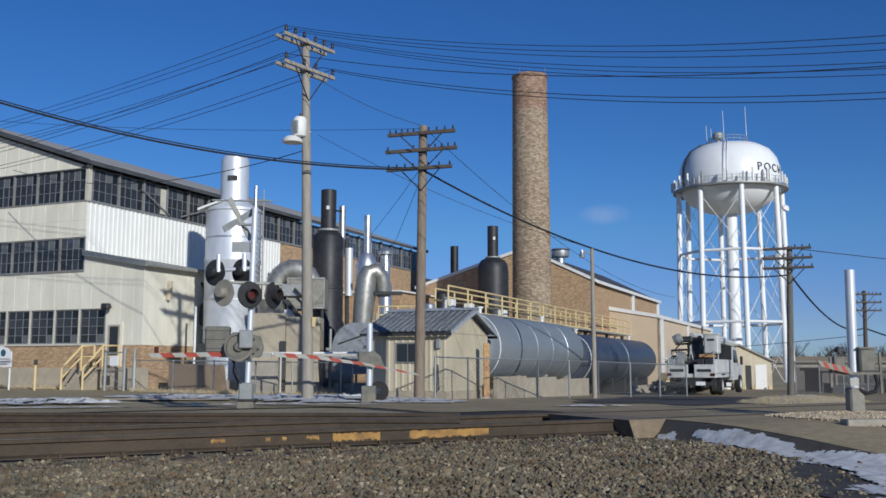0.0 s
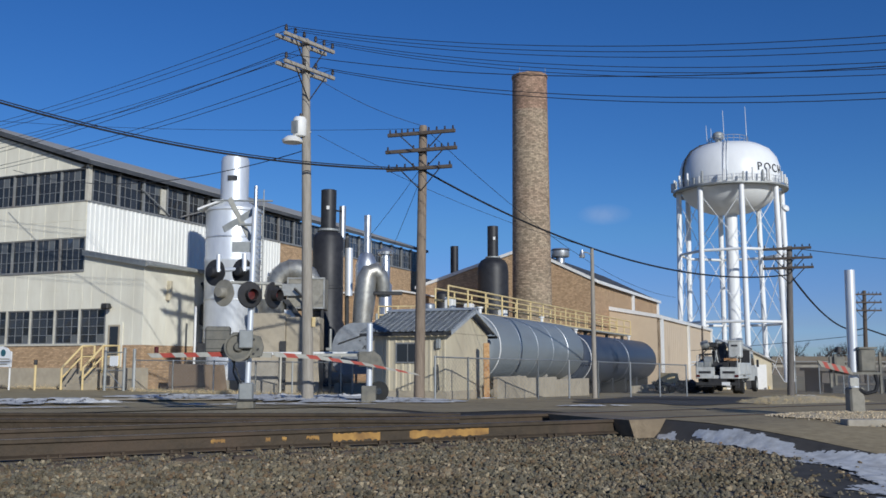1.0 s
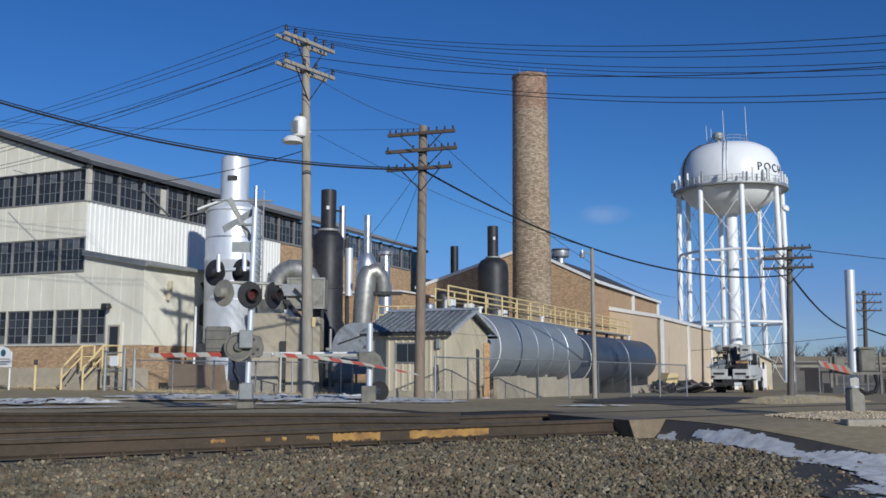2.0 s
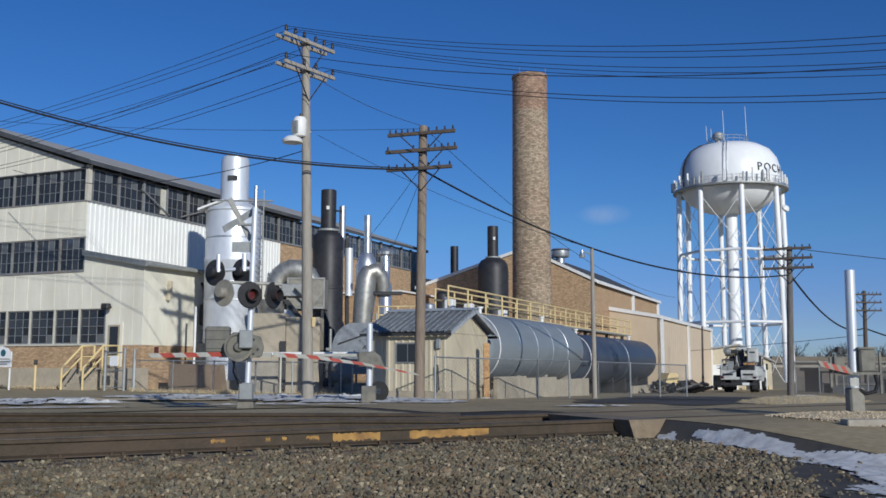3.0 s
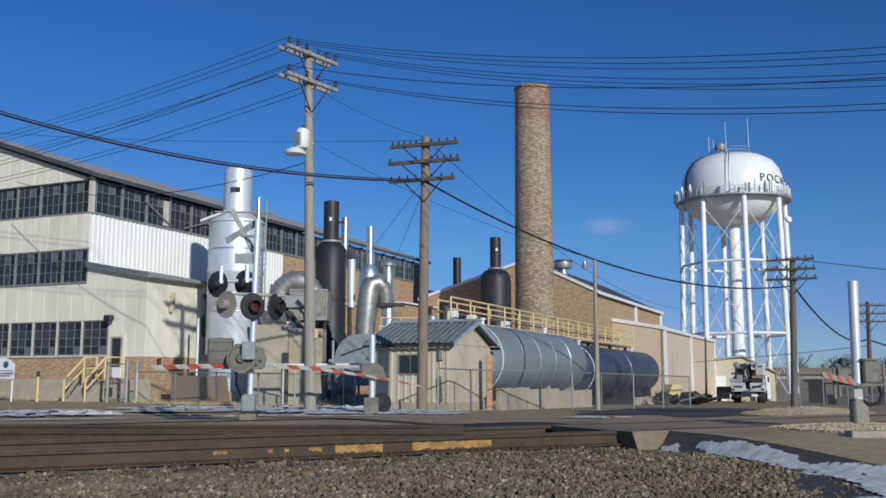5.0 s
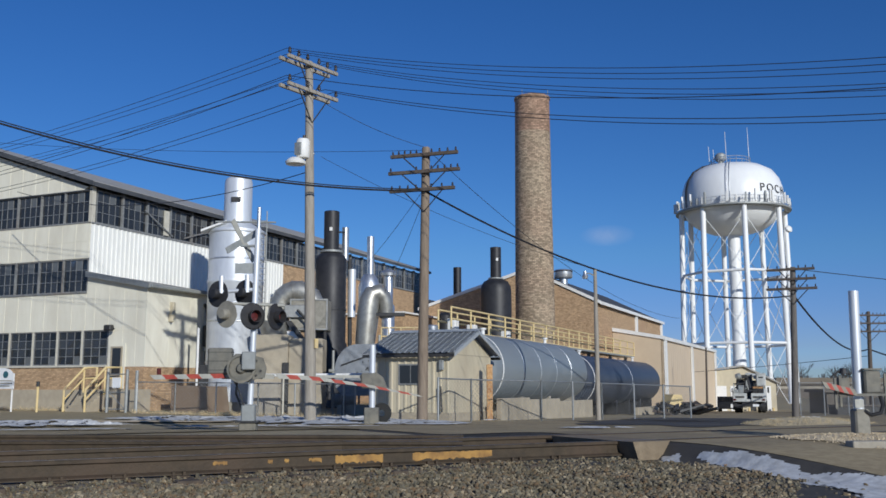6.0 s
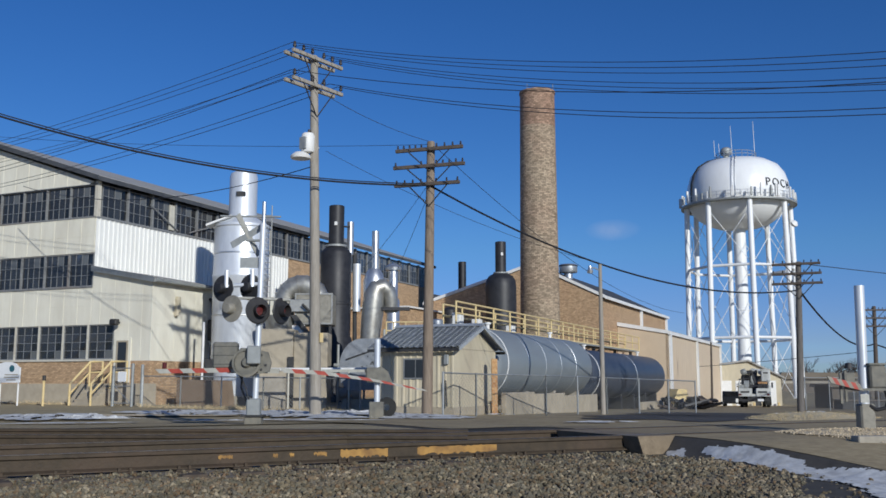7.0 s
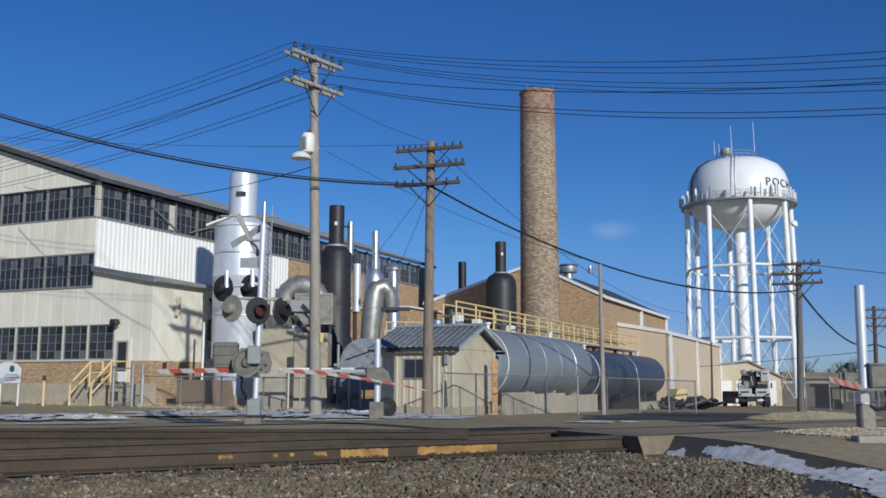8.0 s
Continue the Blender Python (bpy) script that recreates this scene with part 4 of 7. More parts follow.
# ---------------------------------------------------------------- water tower
def build_tower():
    D = 150.0
    t = thing("water_tower", "white eight-legged water tower with a dished tank", "water tower", pose(46.6, D, -2.5))
    Z0 = 2.5
    eq = 29.7 + Z0
    prof = [(0.0, eq - 4.25), (1.6, eq - 4.2), (3.4, eq - 3.9), (5.0, eq - 3.3), (6.3, eq - 2.4), (7.3, eq - 1.25), (7.9, eq), (7.98, eq + 1.4),
            (7.86, eq + 3.0), (7.4, eq + 4.5), (6.5, eq + 5.8), (4.9, eq + 6.75), (2.6, eq + 7.3), (0, eq + 7.45)]
    part("tank", lathe(bm_new(), prof, 64), "white_tank", t, "white painted dished tank", smooth=True)
    bm = lathe(bm_new(), [(7.98, eq - 0.75), (9.0, eq - 0.7), (9.0, eq - 0.45), (7.98, eq - 0.4)], 64)
    walkway = part("balcony", bm, "grey_metal", t, "grey balcony walkway")
    rails = bm_new()
    for z in (eq + 0.15, eq + 0.65):
        n = 48
        pipe(rails, [(8.95 * math.cos(6.283185 * i / n), 8.95 * math.sin(6.283185 * i / n), z) for i in range(n + 1)], 0.035, 5)
    for i in range(48):
        c, s = math.cos(6.283185 * i / 48), math.sin(6.283185 * i / 48)
        rod(rails, (8.95 * c, 8.95 * s, eq - 0.45), (8.95 * c, 8.95 * s, eq + 0.68), 0.035, seg=5)
    part("guard_rail", rails, "silver", walkway, "galvanised guard rail")
    rnd = random.Random(9)
    for i in range(26):
        a = rnd.uniform(math.pi * 0.92, math.pi * 2.12)
        c, s = math.cos(a), math.sin(a)
        h = rnd.uniform(0.9, 2.1)
        r = 9.12
        bm = box(bm_new(), -0.16, 0.16, -0.12, 0.12, 0, h, bevel=0.03)
        part("antenna_panel", bm, "trim_white" if i % 4 else "grey_metal", walkway, "panel antenna on the balcony",
             m=pose(r * c, r * s, eq - 0.35, 0, 0, math.degrees(a)))
    # legs lean slightly outwards towards the ground
    def leg_at(ang, z):
        k = 1 - z / (eq - 0.6)
        r = 8.15 + 0.55 * k
        return Vector((r * math.sin(ang), -r * math.cos(ang), z))
    angs = [radians(-5.3 + 45 * k) for k in range(8)]
    for a in angs:
        part("leg", rod(bm_new(), leg_at(a, 0), leg_at(a, eq - 0.5), 0.42, 0.42, 16), "white_tank", t, "white tubular leg", smooth=True)
    rings = (10.3, 21.4)
    for i, a in enumerate(angs):
        b = angs[(i + 1) % 8]
        for z in rings:
            part("strut", rod(bm_new(), leg_at(a, z), leg_at(b, z), 0.22, seg=8), "white_tank", t)
        for z0, z1 in ((0.4, 10.3), (10.3, 21.4), (21.4, eq - 2)):
            for p, q in ((a, b), (b, a)):
                part("tie_rod", rod(bm_new(), leg_at(p, z0), leg_at(q, z1), 0.05, seg=5), "white_tank", t)
    part("riser", lathe(bm_new(), [(1.08, -1), (1.05, 8), (0.98, 9.2), (0.98, 14.8), (1.02, 14.85), (1.02, 15.1), (0.98, 15.15), (0.98, eq - 4.3), (1.4, eq - 4.1)], 28), "white_tank", t, "white central riser pipe", smooth=True)
    bm = bm_new()
    for i in range(len(prof) - 1, 6, -1):
        r, z = prof[i]
        r2, z2 = prof[i - 1]
        a = radians(-21)
        for w in (-0.22, 0.22):
            rod(bm, ((r + 0.12) * math.sin(a) + w, -(r + 0.12) * math.cos(a), z + 0.1), ((r2 + 0.12) * math.sin(a) + w, -(r2 + 0.12) * math.cos(a), z2 + 0.05), 0.05, seg=5)
    part("ladder", bm, "silver", t, "galvanised ladder up the dome")
    bm = bm_new()
    for i in range(len(prof) - 1, 6, -1):
        r, z = prof[i]
        r2, z2 = prof[i - 1]
        a = radians(-79)
        for w in (-0.3, 0.0, 0.3):
            rod(bm, ((r + 0.1) * math.sin(a), -(r + 0.1) * math.cos(a) + w, z + 0.1), ((r2 + 0.1) * math.sin(a), -(r2 + 0.1) * math.cos(a) + w, z2 + 0.05), 0.09, seg=5)
    part("cable_run", bm, "dark_metal", t, "dark bundle of antenna cables")
    top = eq + 7.4
    part("radar_ball", lathe(bm_new(), [(0.45, 0), (0.45, 0.5), (0.8, 0.75), (0.95, 1.2), (0.8, 1.7), (0.45, 1.95), (0, 2.0)], 20), "grey_metal", t, "grey antenna ball", smooth=True, m=pose(-1.9, -1, top - 0.25))
    for x, h, y in ((-3.4, 3.1, 0), (-2.2, 3.0, 1.5), (-0.6, 5.6, 0), (2.9, 6.2, -0.6)):
        part("whip_antenna", rod(bm_new(), (x, y, top - 0.6), (x - 0.12, y, top + h), 0.06, 0.035, seg=6), "trim_white", t, "white whip antenna")
    rails = bm_new()
    for z in (top + 0.35, top + 0.85):
        pipe(rails, [(3.1 * math.cos(6.283185 * i / 20), 3.1 * math.sin(6.283185 * i / 20), z) for i in range(21)], 0.05, 5)
    for i in range(20):
        c, s = math.cos(6.283185 * i / 20), math.sin(6.283185 * i / 20)
        rod(rails, (3.1 * c, 3.1 * s, top - 0.4), (3.1 * c, 3.1 * s, top + 0.88), 0.05, seg=5)
    part("roof_rail", rails, "silver", t)
    lamp = lathe(bm_new(), [(0, 0), (0.5, 0.1), (0.62, 0.5), (0.3, 0.8), (0, 0.85)], 16)
    part("floodlight", lamp, "trim_white", t, "white floodlight under the tank", smooth=True, m=pose(6.6, -5.5, eq - 4.4, 60, 0, 30))
    # the town's name round the tank: only its first letters come into view
    for ch, turn in zip("POCH", (17.5, 28.5, 40.5, 53.0)):
        a = radians(turn)
        cu = bpy.data.curves.new("letter", "FONT")
        cu.body, cu.size, cu.extrude, cu.align_x = ch, 1.85, 0.02, "CENTER"
        ob = new("letter", cu)
        dg = bpy.context.evaluated_depsgraph_get()
        me = bpy.data.meshes.new_from_object(ob.evaluated_get(dg))
        bpy.data.objects.remove(ob)
        me.materials.clear()
        me.materials.append(M["signal_black"])
        o = new("letter", me)
        o.parent = t
        r = 8.09
        o.matrix_basis = pose(r * math.sin(a), -r * math.cos(a), eq + 1.5, 0, 0, math.degrees(a)) @ pose(0, 0, 0, 90 - 8)
        tagged(o, "dark painted letter on the tank")


build_brick_works()
build_chimney()
build_tan_building()
build_garage()
build_tower()


# ---------------------------------------------------------------- plant in the yard
def build_silo():
    s = thing("dust_silo", "aluminium-painted two-stage dust silo", "silo", pose(-10.6, 47, 0))
    part("pad", box(bm_new(), -1.6, 1.5, -1.6, 1.6, -0.3, 0.42, bevel=0.03), "concrete", s)
    body = part("body", lathe(bm_new(), [(1.30, 0.42), (1.34, 1.5), (1.37, 6.2), (1.40, 6.25), (1.40, 6.4), (1.37, 6.45), (1.37, 8.75), (1.44, 8.8), (1.44, 8.92), (1.3, 9.0), (0.72, 9.35)], 40), "silver_paint", s, "silver cylindrical body", smooth=True)
    part("upper_stage", lathe(bm_new(), [(0.70, 8.6), (0.70, 11.45), (0.66, 11.62), (0.5, 11.72), (0, 11.76)], 32), "silver_paint", s, "bright silver upper stage", smooth=True)
    for z in (2.3, 4.3, 5.2, 7.4):
        part("seam", lathe(bm_new(), [(1.372, z), (1.385, z + 0.02), (1.385, z + 0.06), (1.372, z + 0.08)], 40), "silver", body)
    part("name_plate", box(bm_new(), -0.2, 0.28, -0.74, -0.69, 10.35, 10.6), "dark_metal", s, "dark stencilled plate")
    part("access_door", box(bm_new(), -1.42, -0.98, -1.0, -0.7, 0.8, 2.2), "dark_metal", s)
    lad = bm_new()
    for x in (1.22, 1.6):
        rod(lad, (x, -0.55, 0.5), (x, -0.55, 9.9), 0.03, seg=6)
    for k in range(30):
        rod(lad, (1.22, -0.55, 0.7 + 0.3 * k), (1.6, -0.55, 0.7 + 0.3 * k), 0.02, seg=5)
    part("ladder", lad, "grey_metal", s)
    hood = slab(bm_new(), [(-1.55, 8.75), (-0.3, 9.25), (-0.3, 9.33), (-1.55, 8.86)], "y", -1.2, -0.3)
    part("rain_hood", hood, "trim_white", s)
    part("conduit", rod(bm_new(), (-1.55, -0.9, 0.4), (-1.55, -0.9, 4.0), 0.06), "trim_white", s)


def build_scrubber():
    s = thing("black_scrubber", "black steel scrubber tower with a stack", "scrubber tower", pose(-6.42, 52, 0))
    part("body", lathe(bm_new(), [(0.95, 0), (0.95, 3.4), (0.86, 3.6), (0.86, 5.3), (0.885, 5.32), (0.885, 5.45), (0.86, 5.47), (0.86, 8.2), (0.7, 8.45), (0.45, 8.6)], 32), "black", s, smooth=True)
    st = part("flue", lathe(bm_new(), [(0.43, 8.4), (0.43, 10.9), (0.40, 10.92), (0.37, 10.7), (0.0, 10.3)], 28), "black", s, smooth=True)
    part("flange", lathe(bm_new(), [(0.43, 8.55), (0.62, 8.57), (0.62, 8.68), (0.43, 8.7)], 28), "grey_metal", st)
    part("sample_port", box(bm_new(), -0.06, 0.10, -0.5, -0.42, 9.75, 9.95), "trim_white", st)
    part("sample_pipe", rod(bm_new(), (0.42, 0, 9.75), (0.75, 0, 9.72), 0.05), "dark_metal", st)
    p = thing("vent_stack", "pale galvanised vent stack beside the scrubber", "stack", pose(-5.35, 52.6, 0))
    part("pipe", rod(bm_new(), (-0.35, 0, 8.2), (-0.35, 0, 10.1), 0.19, seg=16), "silver", p, smooth=True)
    part("casing", rod(bm_new(), (0.05, 0, 5.0), (0.05, 0, 7.7), 0.22, seg=16), "silver_paint", p, smooth=True)
    part("leg", rod(bm_new(), (0.0, 0.1, 0), (-0.1, 0.1, 8.3), 0.12), "dark_metal", p)
    q = thing("pump_skid", "blue-grey pumps and pipework on a skid", "pump skid", pose(-5.0, 46, 0))
    for x, h in ((-0.5, 2.9), (0.0, 2.3), (0.45, 2.8)):
        part("riser", rod(bm_new(), (x, 0, 0), (x, 0, h), 0.07), "grey_metal", q)
    part("manifold", rod(bm_new(), (-0.7, 0, 1.9), (0.8, 0, 1.9), 0.09), "grey_metal", q)
    part("pump", rod(bm_new(), (-0.5, -0.1, 0.5), (0.6, -0.1, 0.5), 0.3, seg=16), "grey_metal", q)


def build_cyclones():
    c = thing("cyclone", "galvanised cyclone with a bent duct and thin stack", "cyclone", pose(-3.7, 45, 0))
    part("body", lathe(bm_new(), [(0.22, 2.6), (0.32, 3.3), (0.50, 4.6), (0.52, 5.9), (0.40, 6.3), (0.26, 6.5)], 28), "silver", c, smooth=True)
    part("exhaust_pipe", rod(bm_new(), (0.05, 0, 6.3), (0.05, 0, 8.35), 0.17, seg=18), "silver", c, smooth=True)
    pts = [(-0.15, -0.4, 2.2), (-0.12, -0.45, 3.4), (-0.02, -0.5, 4.6), (0.06, -0.5, 5.2), (0.2, -0.48, 5.5), (0.45, -0.4, 5.6), (0.7, -0.3, 5.42), (0.82, -0.2, 5.0), (0.84, -0.1, 4.4)]
    part("bent_duct", pipe(bm_new(), pts, [0.44, 0.47, 0.50, 0.48, 0.45, 0.41, 0.37, 0.34, 0.32], 20), "duct", c, "dull bent duct", smooth=True)
    part("damper", box(bm_new(), 0.35, 1.75, -0.75, -0.3, 4.45, 4.6), "dark_metal", c)
    for x in (-0.45, 0.5):
        part("leg", rod(bm_new(), (x, 0.2, 0), (x, 0.2, 3.6), 0.06), "grey_metal", c)
    v = thing("vent_pipe", "silver vent pipe with a rain cap", "vent", pose(-3.02, 49, 0))
    part("pipe", lathe(bm_new(), [(0.34, 0), (0.34, 5.3), (0.24, 5.45), (0.24, 6.9)], 20), "silver", v, smooth=True)
    part("rain_cap", lathe(bm_new(), [(0, 6.85), (0.40, 6.9), (0.42, 7.05), (0.30, 7.2), (0, 7.28)], 20), "silver", v, smooth=True)
    # wide elbow and filter box
    e = thing("extraction_duct", "large dull elbow duct joined to a filter box", "duct", pose(-7.35, 45, 0))
    arc = [(-0.65, 0, 2.0), (-0.65, 0, 3.6), (-0.66, 0, 4.6)]
    for k in range(9):
        a = radians(180 - 20 * k)
        arc.append((0.18 + 0.84 * math.cos(a), 0, 4.85 + 0.84 * math.sin(a)))
    arc.append((1.0, 0, 4.4))
    part("elbow", pipe(bm_new(), arc, [0.34, 0.40, 0.5] + [0.52] * 9 + [0.5], 24), "duct", e, "ribbed dull metal elbow", smooth=True)
    for k in range(1, 8):
        a = radians(180 - 20 * k)
        cen = Vector((0.18 + 0.84 * math.cos(a), 0, 4.85 + 0.84 * math.sin(a)))
        t = Vector((math.sin(a), 0, -math.cos(a)))
        part("elbow_band", rod(bm_new(), cen - t * 0.02, cen + t * 0.02, 0.545, seg=24), "duct", e)
    part("filter_box", box(bm_new(), 0.0, 1.75, -0.8, 0.7, 3.75, 5.25, bevel=0.04), "dusty_disc", e, "dusty grey steel filter box")
    for z in (3.78, 5.18):
        part("box_frame", box(bm_new(), -0.02, 1.77, -0.84, -0.78, z, z + 0.07), "duct", e)
    for x in (-0.02, 0.85, 1.70):
        part("box_frame", box(bm_new(), x, x + 0.07, -0.838, -0.782, 3.85, 5.18), "duct", e)
    part("inlet_box", box(bm_new(), -0.25, 0.85, -1.0, -0.8, 4.35, 4.95, bevel=0.03), "duct", e)
    part("white_panel", box(bm_new(), -0.1, 0.5, -1.0, -0.83, 3.35, 3.72), "trim_white", e)
    part("cone", lathe(bm_new(), [(0.2, 2.2), (0.75, 4.3), (0.78, 4.5)], 20), "duct", e, smooth=True, m=pose(-0.75, -0.55, -0.3))
    for x in (0.1, 1.65):
        part("stand_leg", box(bm_new(), x - 0.06, x + 0.06, -0.7, -0.58, 0, 3.75), "dark_metal", e)
    part("pipe_run", pipe(bm_new(), [(0.9, -1.2, 0), (0.9, -1.2, 4.2), (0.4, -1.2, 4.7)], 0.06, 8), "dark_metal", e)
    part("chute", slab(bm_new(), [(-0.2, 4.2), (0.1, 4.2), (1.6, 2.3), (1.6, 2.0)], "y", -1.1, -0.9), "dark_metal", e)
    # concrete bunker
    b = thing("concrete_bunker", "tan concrete bunker walls with streaks", "bunker", pose(-7.0, 42, 0))
    part("tall_wall", box(bm_new(), -1.55, -0.05, 0, 1.6, -0.2, 3.45, bevel=0.03), "concrete_tan", b)
    part("long_wall", box(bm_new(), -0.045, 1.48, 0.15, 1.6, -0.2, 3.28, bevel=0.03), "concrete_tan", b)
    part("lower_block", box(bm_new(), -1.5, -0.25, -0.5, -0.005, -0.2, 1.35, bevel=0.03), "concrete", b)
    part("steel_post", box(bm_new(), -0.25, 0.02, -0.12, -0.02, -0.1, 2.2), "dark_metal", b)
    d = thing("dust_hopper", "blue-grey rounded steel hopper with peeling paint", "hopper", pose(-3.3, 40.6, 0))
    arc = [(-1.50 + 0.95 * (1 - math.cos(radians(9 * k))), 1.75 + 1.2 * math.sin(radians(9 * k))) for k in range(11)]
    part("shell", slab(bm_new(), [(0.75, 0.75), (-1.15, 0.75), (-1.42, 1.1)] + arc + [(0.75, 2.98)], "y", 0, 2.2), "hopper", d, "blue-grey rounded steel shell", smooth=True)
    part("front_plate", slab(bm_new(), [(-1.1, 1.62), (0.5, 1.62), (0.5, 2.72), (-0.75, 2.72)], "y", -0.03, -0.005), "hopper", d, "riveted front plate")
    chips = random.Random(6)
    for k in range(12):
        x, z, w = chips.uniform(-0.85, 0.3), chips.uniform(1.7, 2.3), chips.uniform(0.03, 0.11)
        part("paint_chip", slab(bm_new(), [(x, z), (x + w, z + 0.02), (x + w * 0.8, z + w), (x + 0.01, z + w * 0.8)], "y", -0.036, -0.031), "dark_metal", d, "dark bare patch")
    part("stay", rod(bm_new(), (-1.2, -0.06, 2.05), (0.4, -0.06, 2.6), 0.03, seg=6), "dark_metal", d)
    for x in (-1.1, 0.5):
        part("hopper_leg", box(bm_new(), x - 0.07, x + 0.07, 0.1, 0.24, -0.1, 0.76), "dark_metal", d)
    part("cradle", box(bm_new(), -1.4, 1.4, 0.3, 1.8, -0.2, 0.35), "concrete", d)
    n = thing("steam_pipe", "pale lagged pipe low across the yard", "pipe", pose(-5.1, 39, 0))
    part("pipe_run", pipe(bm_new(), [(-2.4, 0, 1.6), (2.3, 0, 1.62), (2.4, 0, 1.2), (2.4, 0, 0.2)], 0.07, 8), "trim_white", n)
    for x in (-1.6, 0.9):
        part("stanchion", rod(bm_new(), (x, 0, 0), (x, 0, 1.6), 0.04), "post_pale", n)


def build_boiler_stacks():
    v = thing("black_vessel", "black domed boiler vessel with a stack", "vessel", pose(3.32, 62, 0))
    part("shell", lathe(bm_new(), [(1.03, -0.6), (1.03, 7.3), (0.98, 7.75), (0.8, 8.05), (0.42, 8.25)], 32), "black", v, smooth=True)
    s = part("flue", lathe(bm_new(), [(0.36, 8.1), (0.36, 10.35), (0.32, 10.36), (0.3, 10.0), (0, 9.9)], 24), "black", v, smooth=True)
    part("flange", lathe(bm_new(), [(0.36, 8.2), (0.5, 8.22), (0.5, 8.3), (0.36, 8.32)], 24), "grey_metal", s)
    part("sample_port", box(bm_new(), 0.0, 0.14, -0.42, -0.35, 9.4, 9.6), "trim_white", s)
    t = thing("boiler_stack", "thin black boiler stack", "stack", pose(0.98, 80, 6.0))
    part("pipe", lathe(bm_new(), [(0.34, -1.5), (0.34, 5.3), (0.30, 5.31), (0, 5.1)], 20), "black", t, smooth=True)
    w = thing("dark_tank", "dark round tank beside the brick annex", "tank", pose(-0.05, 66, 0))
    part("shell", lathe(bm_new(), [(0.55, 0), (0.55, 6.1), (0.3, 6.3), (0, 6.35)], 24), "black", w, smooth=True)


def horizontal_tank(a0, a1, r, z, material, label, bands, group="storage tanks", foot="concrete"):
    t = thing("storage_tank", label, "tank", on_grid(-14.56, a0, z), group)
    L = a1 - a0
    prof = [(0, 0), (0.5 * r, 0.05), (0.85 * r, 0.2), (0.97 * r, 0.42), (r, 0.65), (r, L - 0.65), (0.97 * r, L - 0.42), (0.85 * r, L - 0.2), (0.5 * r, L - 0.05), (0, L)]
    shell = part("shell", lathe(bm_new(), prof, 56), material, t, smooth=True, m=pose(0, 0, 0, -90))
    for y, w, mm in bands:
        part("weld_band", lathe(bm_new(), [(r + 0.001, y - w), (r + 0.012, y - w * 0.8), (r + 0.012, y + w * 0.8), (r + 0.001, y + w)], 56), mm, shell)
    for k in range(max(2, int(L / 3.2))):
        y = 1.2 + k * (L - 2.4) / (max(2, int(L / 3.2)) - 1)
        part("saddle", box(bm_new(), -0.85 * r, 0.6 * r, y - 0.15, y + 0.15, -z - 1.0, -r * 0.72, bevel=0.02), foot, t, "saddle under the tank")
    for y in (2.6, L - 3.4):
        part("top_fitting", lathe(bm_new(), [(0.08, r - 0.1), (0.08, r + 0.2), (0.14, r + 0.21), (0.14, r + 0.28), (0, r + 0.29)], 14), "trim_white", t, "white tank fitting", m=pose(0.05, y, 0))
    return t


def railing(parent, x, y0, y1, z0, step=2.2, h=1.05):
    """A yellow pipe railing along local y."""
    n = max(1, round((y1 - y0) / step))
    post = None
    for i in range(n + 1):
        m = pose(x, y0 + (y1 - y0) * i / n, z0)
        if post is None:
            post = part("railing_post", rod(bm_new(), (0, 0, 0), (0, 0, h), 0.045, seg=8), "yellow", parent, m=m)
        else:
            share("railing_post", post, parent, m)
    for z in (h, h * 0.52):
        part("rail", rod(bm_new(), (x, y0, z0 + z), (x, y1, z0 + z), 0.045, seg=8), "yellow", parent)
    part("toe_board", box(bm_new(), x - 0.01, x + 0.01, y0, y1, z0, z0 + 0.08), "yellow", parent)


def build_catwalk():
    c = thing("catwalk", "raised catwalk with faded yellow pipe railings", "catwalk", GRID)
    part("deck", box(bm_new(), -17.1, -15.9, 37.2, 73.5, 3.40, 3.50), "grey_metal", c, "grey grating deck")
    railing(c, -15.93, 37.2, 73.5, 3.5)
    railing(c, -17.07, 38.4, 73.5, 3.5)
    for a in (38, 44, 50, 56, 62, 68, 73):
        part("support_leg", box(bm_new(), -16.6, -16.4, a - 0.1, a + 0.1, -1.2, 3.4), "grey_metal", c)
    for a, h in ((39.0, 0.7), (41.3, 0.55), (46, 0.5)):
        part("valve_box", box(bm_new(), -16.9, -16.5, a, a + 0.45, 3.5, 3.5 + h, bevel=0.03), "trim_white", c)
    r = thing("roof_platform", "low roof platform with pale yellow railing", "platform", pose(-2.0, 44, 0))
    part("deck", box(bm_new(), -1.1, 1.2, -0.4, 2.4, 2.8, 3.0), "trim_white", r)
    part("base", box(bm_new(), -1.0, 1.1, -0.3, 2.3, -0.2, 2.8), "concrete", r)
    for x in (-1.0, -0.65, -0.1, 0.5, 1.1):
        part("railing_post", rod(bm_new(), (x, -0.35, 3.0), (x, -0.35, 3.85), 0.036, seg=6), "yellow", r)
    for z in (3.45, 3.85):
        part("rail", rod(bm_new(), (-1.0, -0.35, z), (1.1, -0.35, z), 0.036, seg=6), "yellow", r)
    part("white_board", box(bm_new(), -0.35, 1.05, 0.4, 0.5, 3.0, 3.75), "trim_white", r)


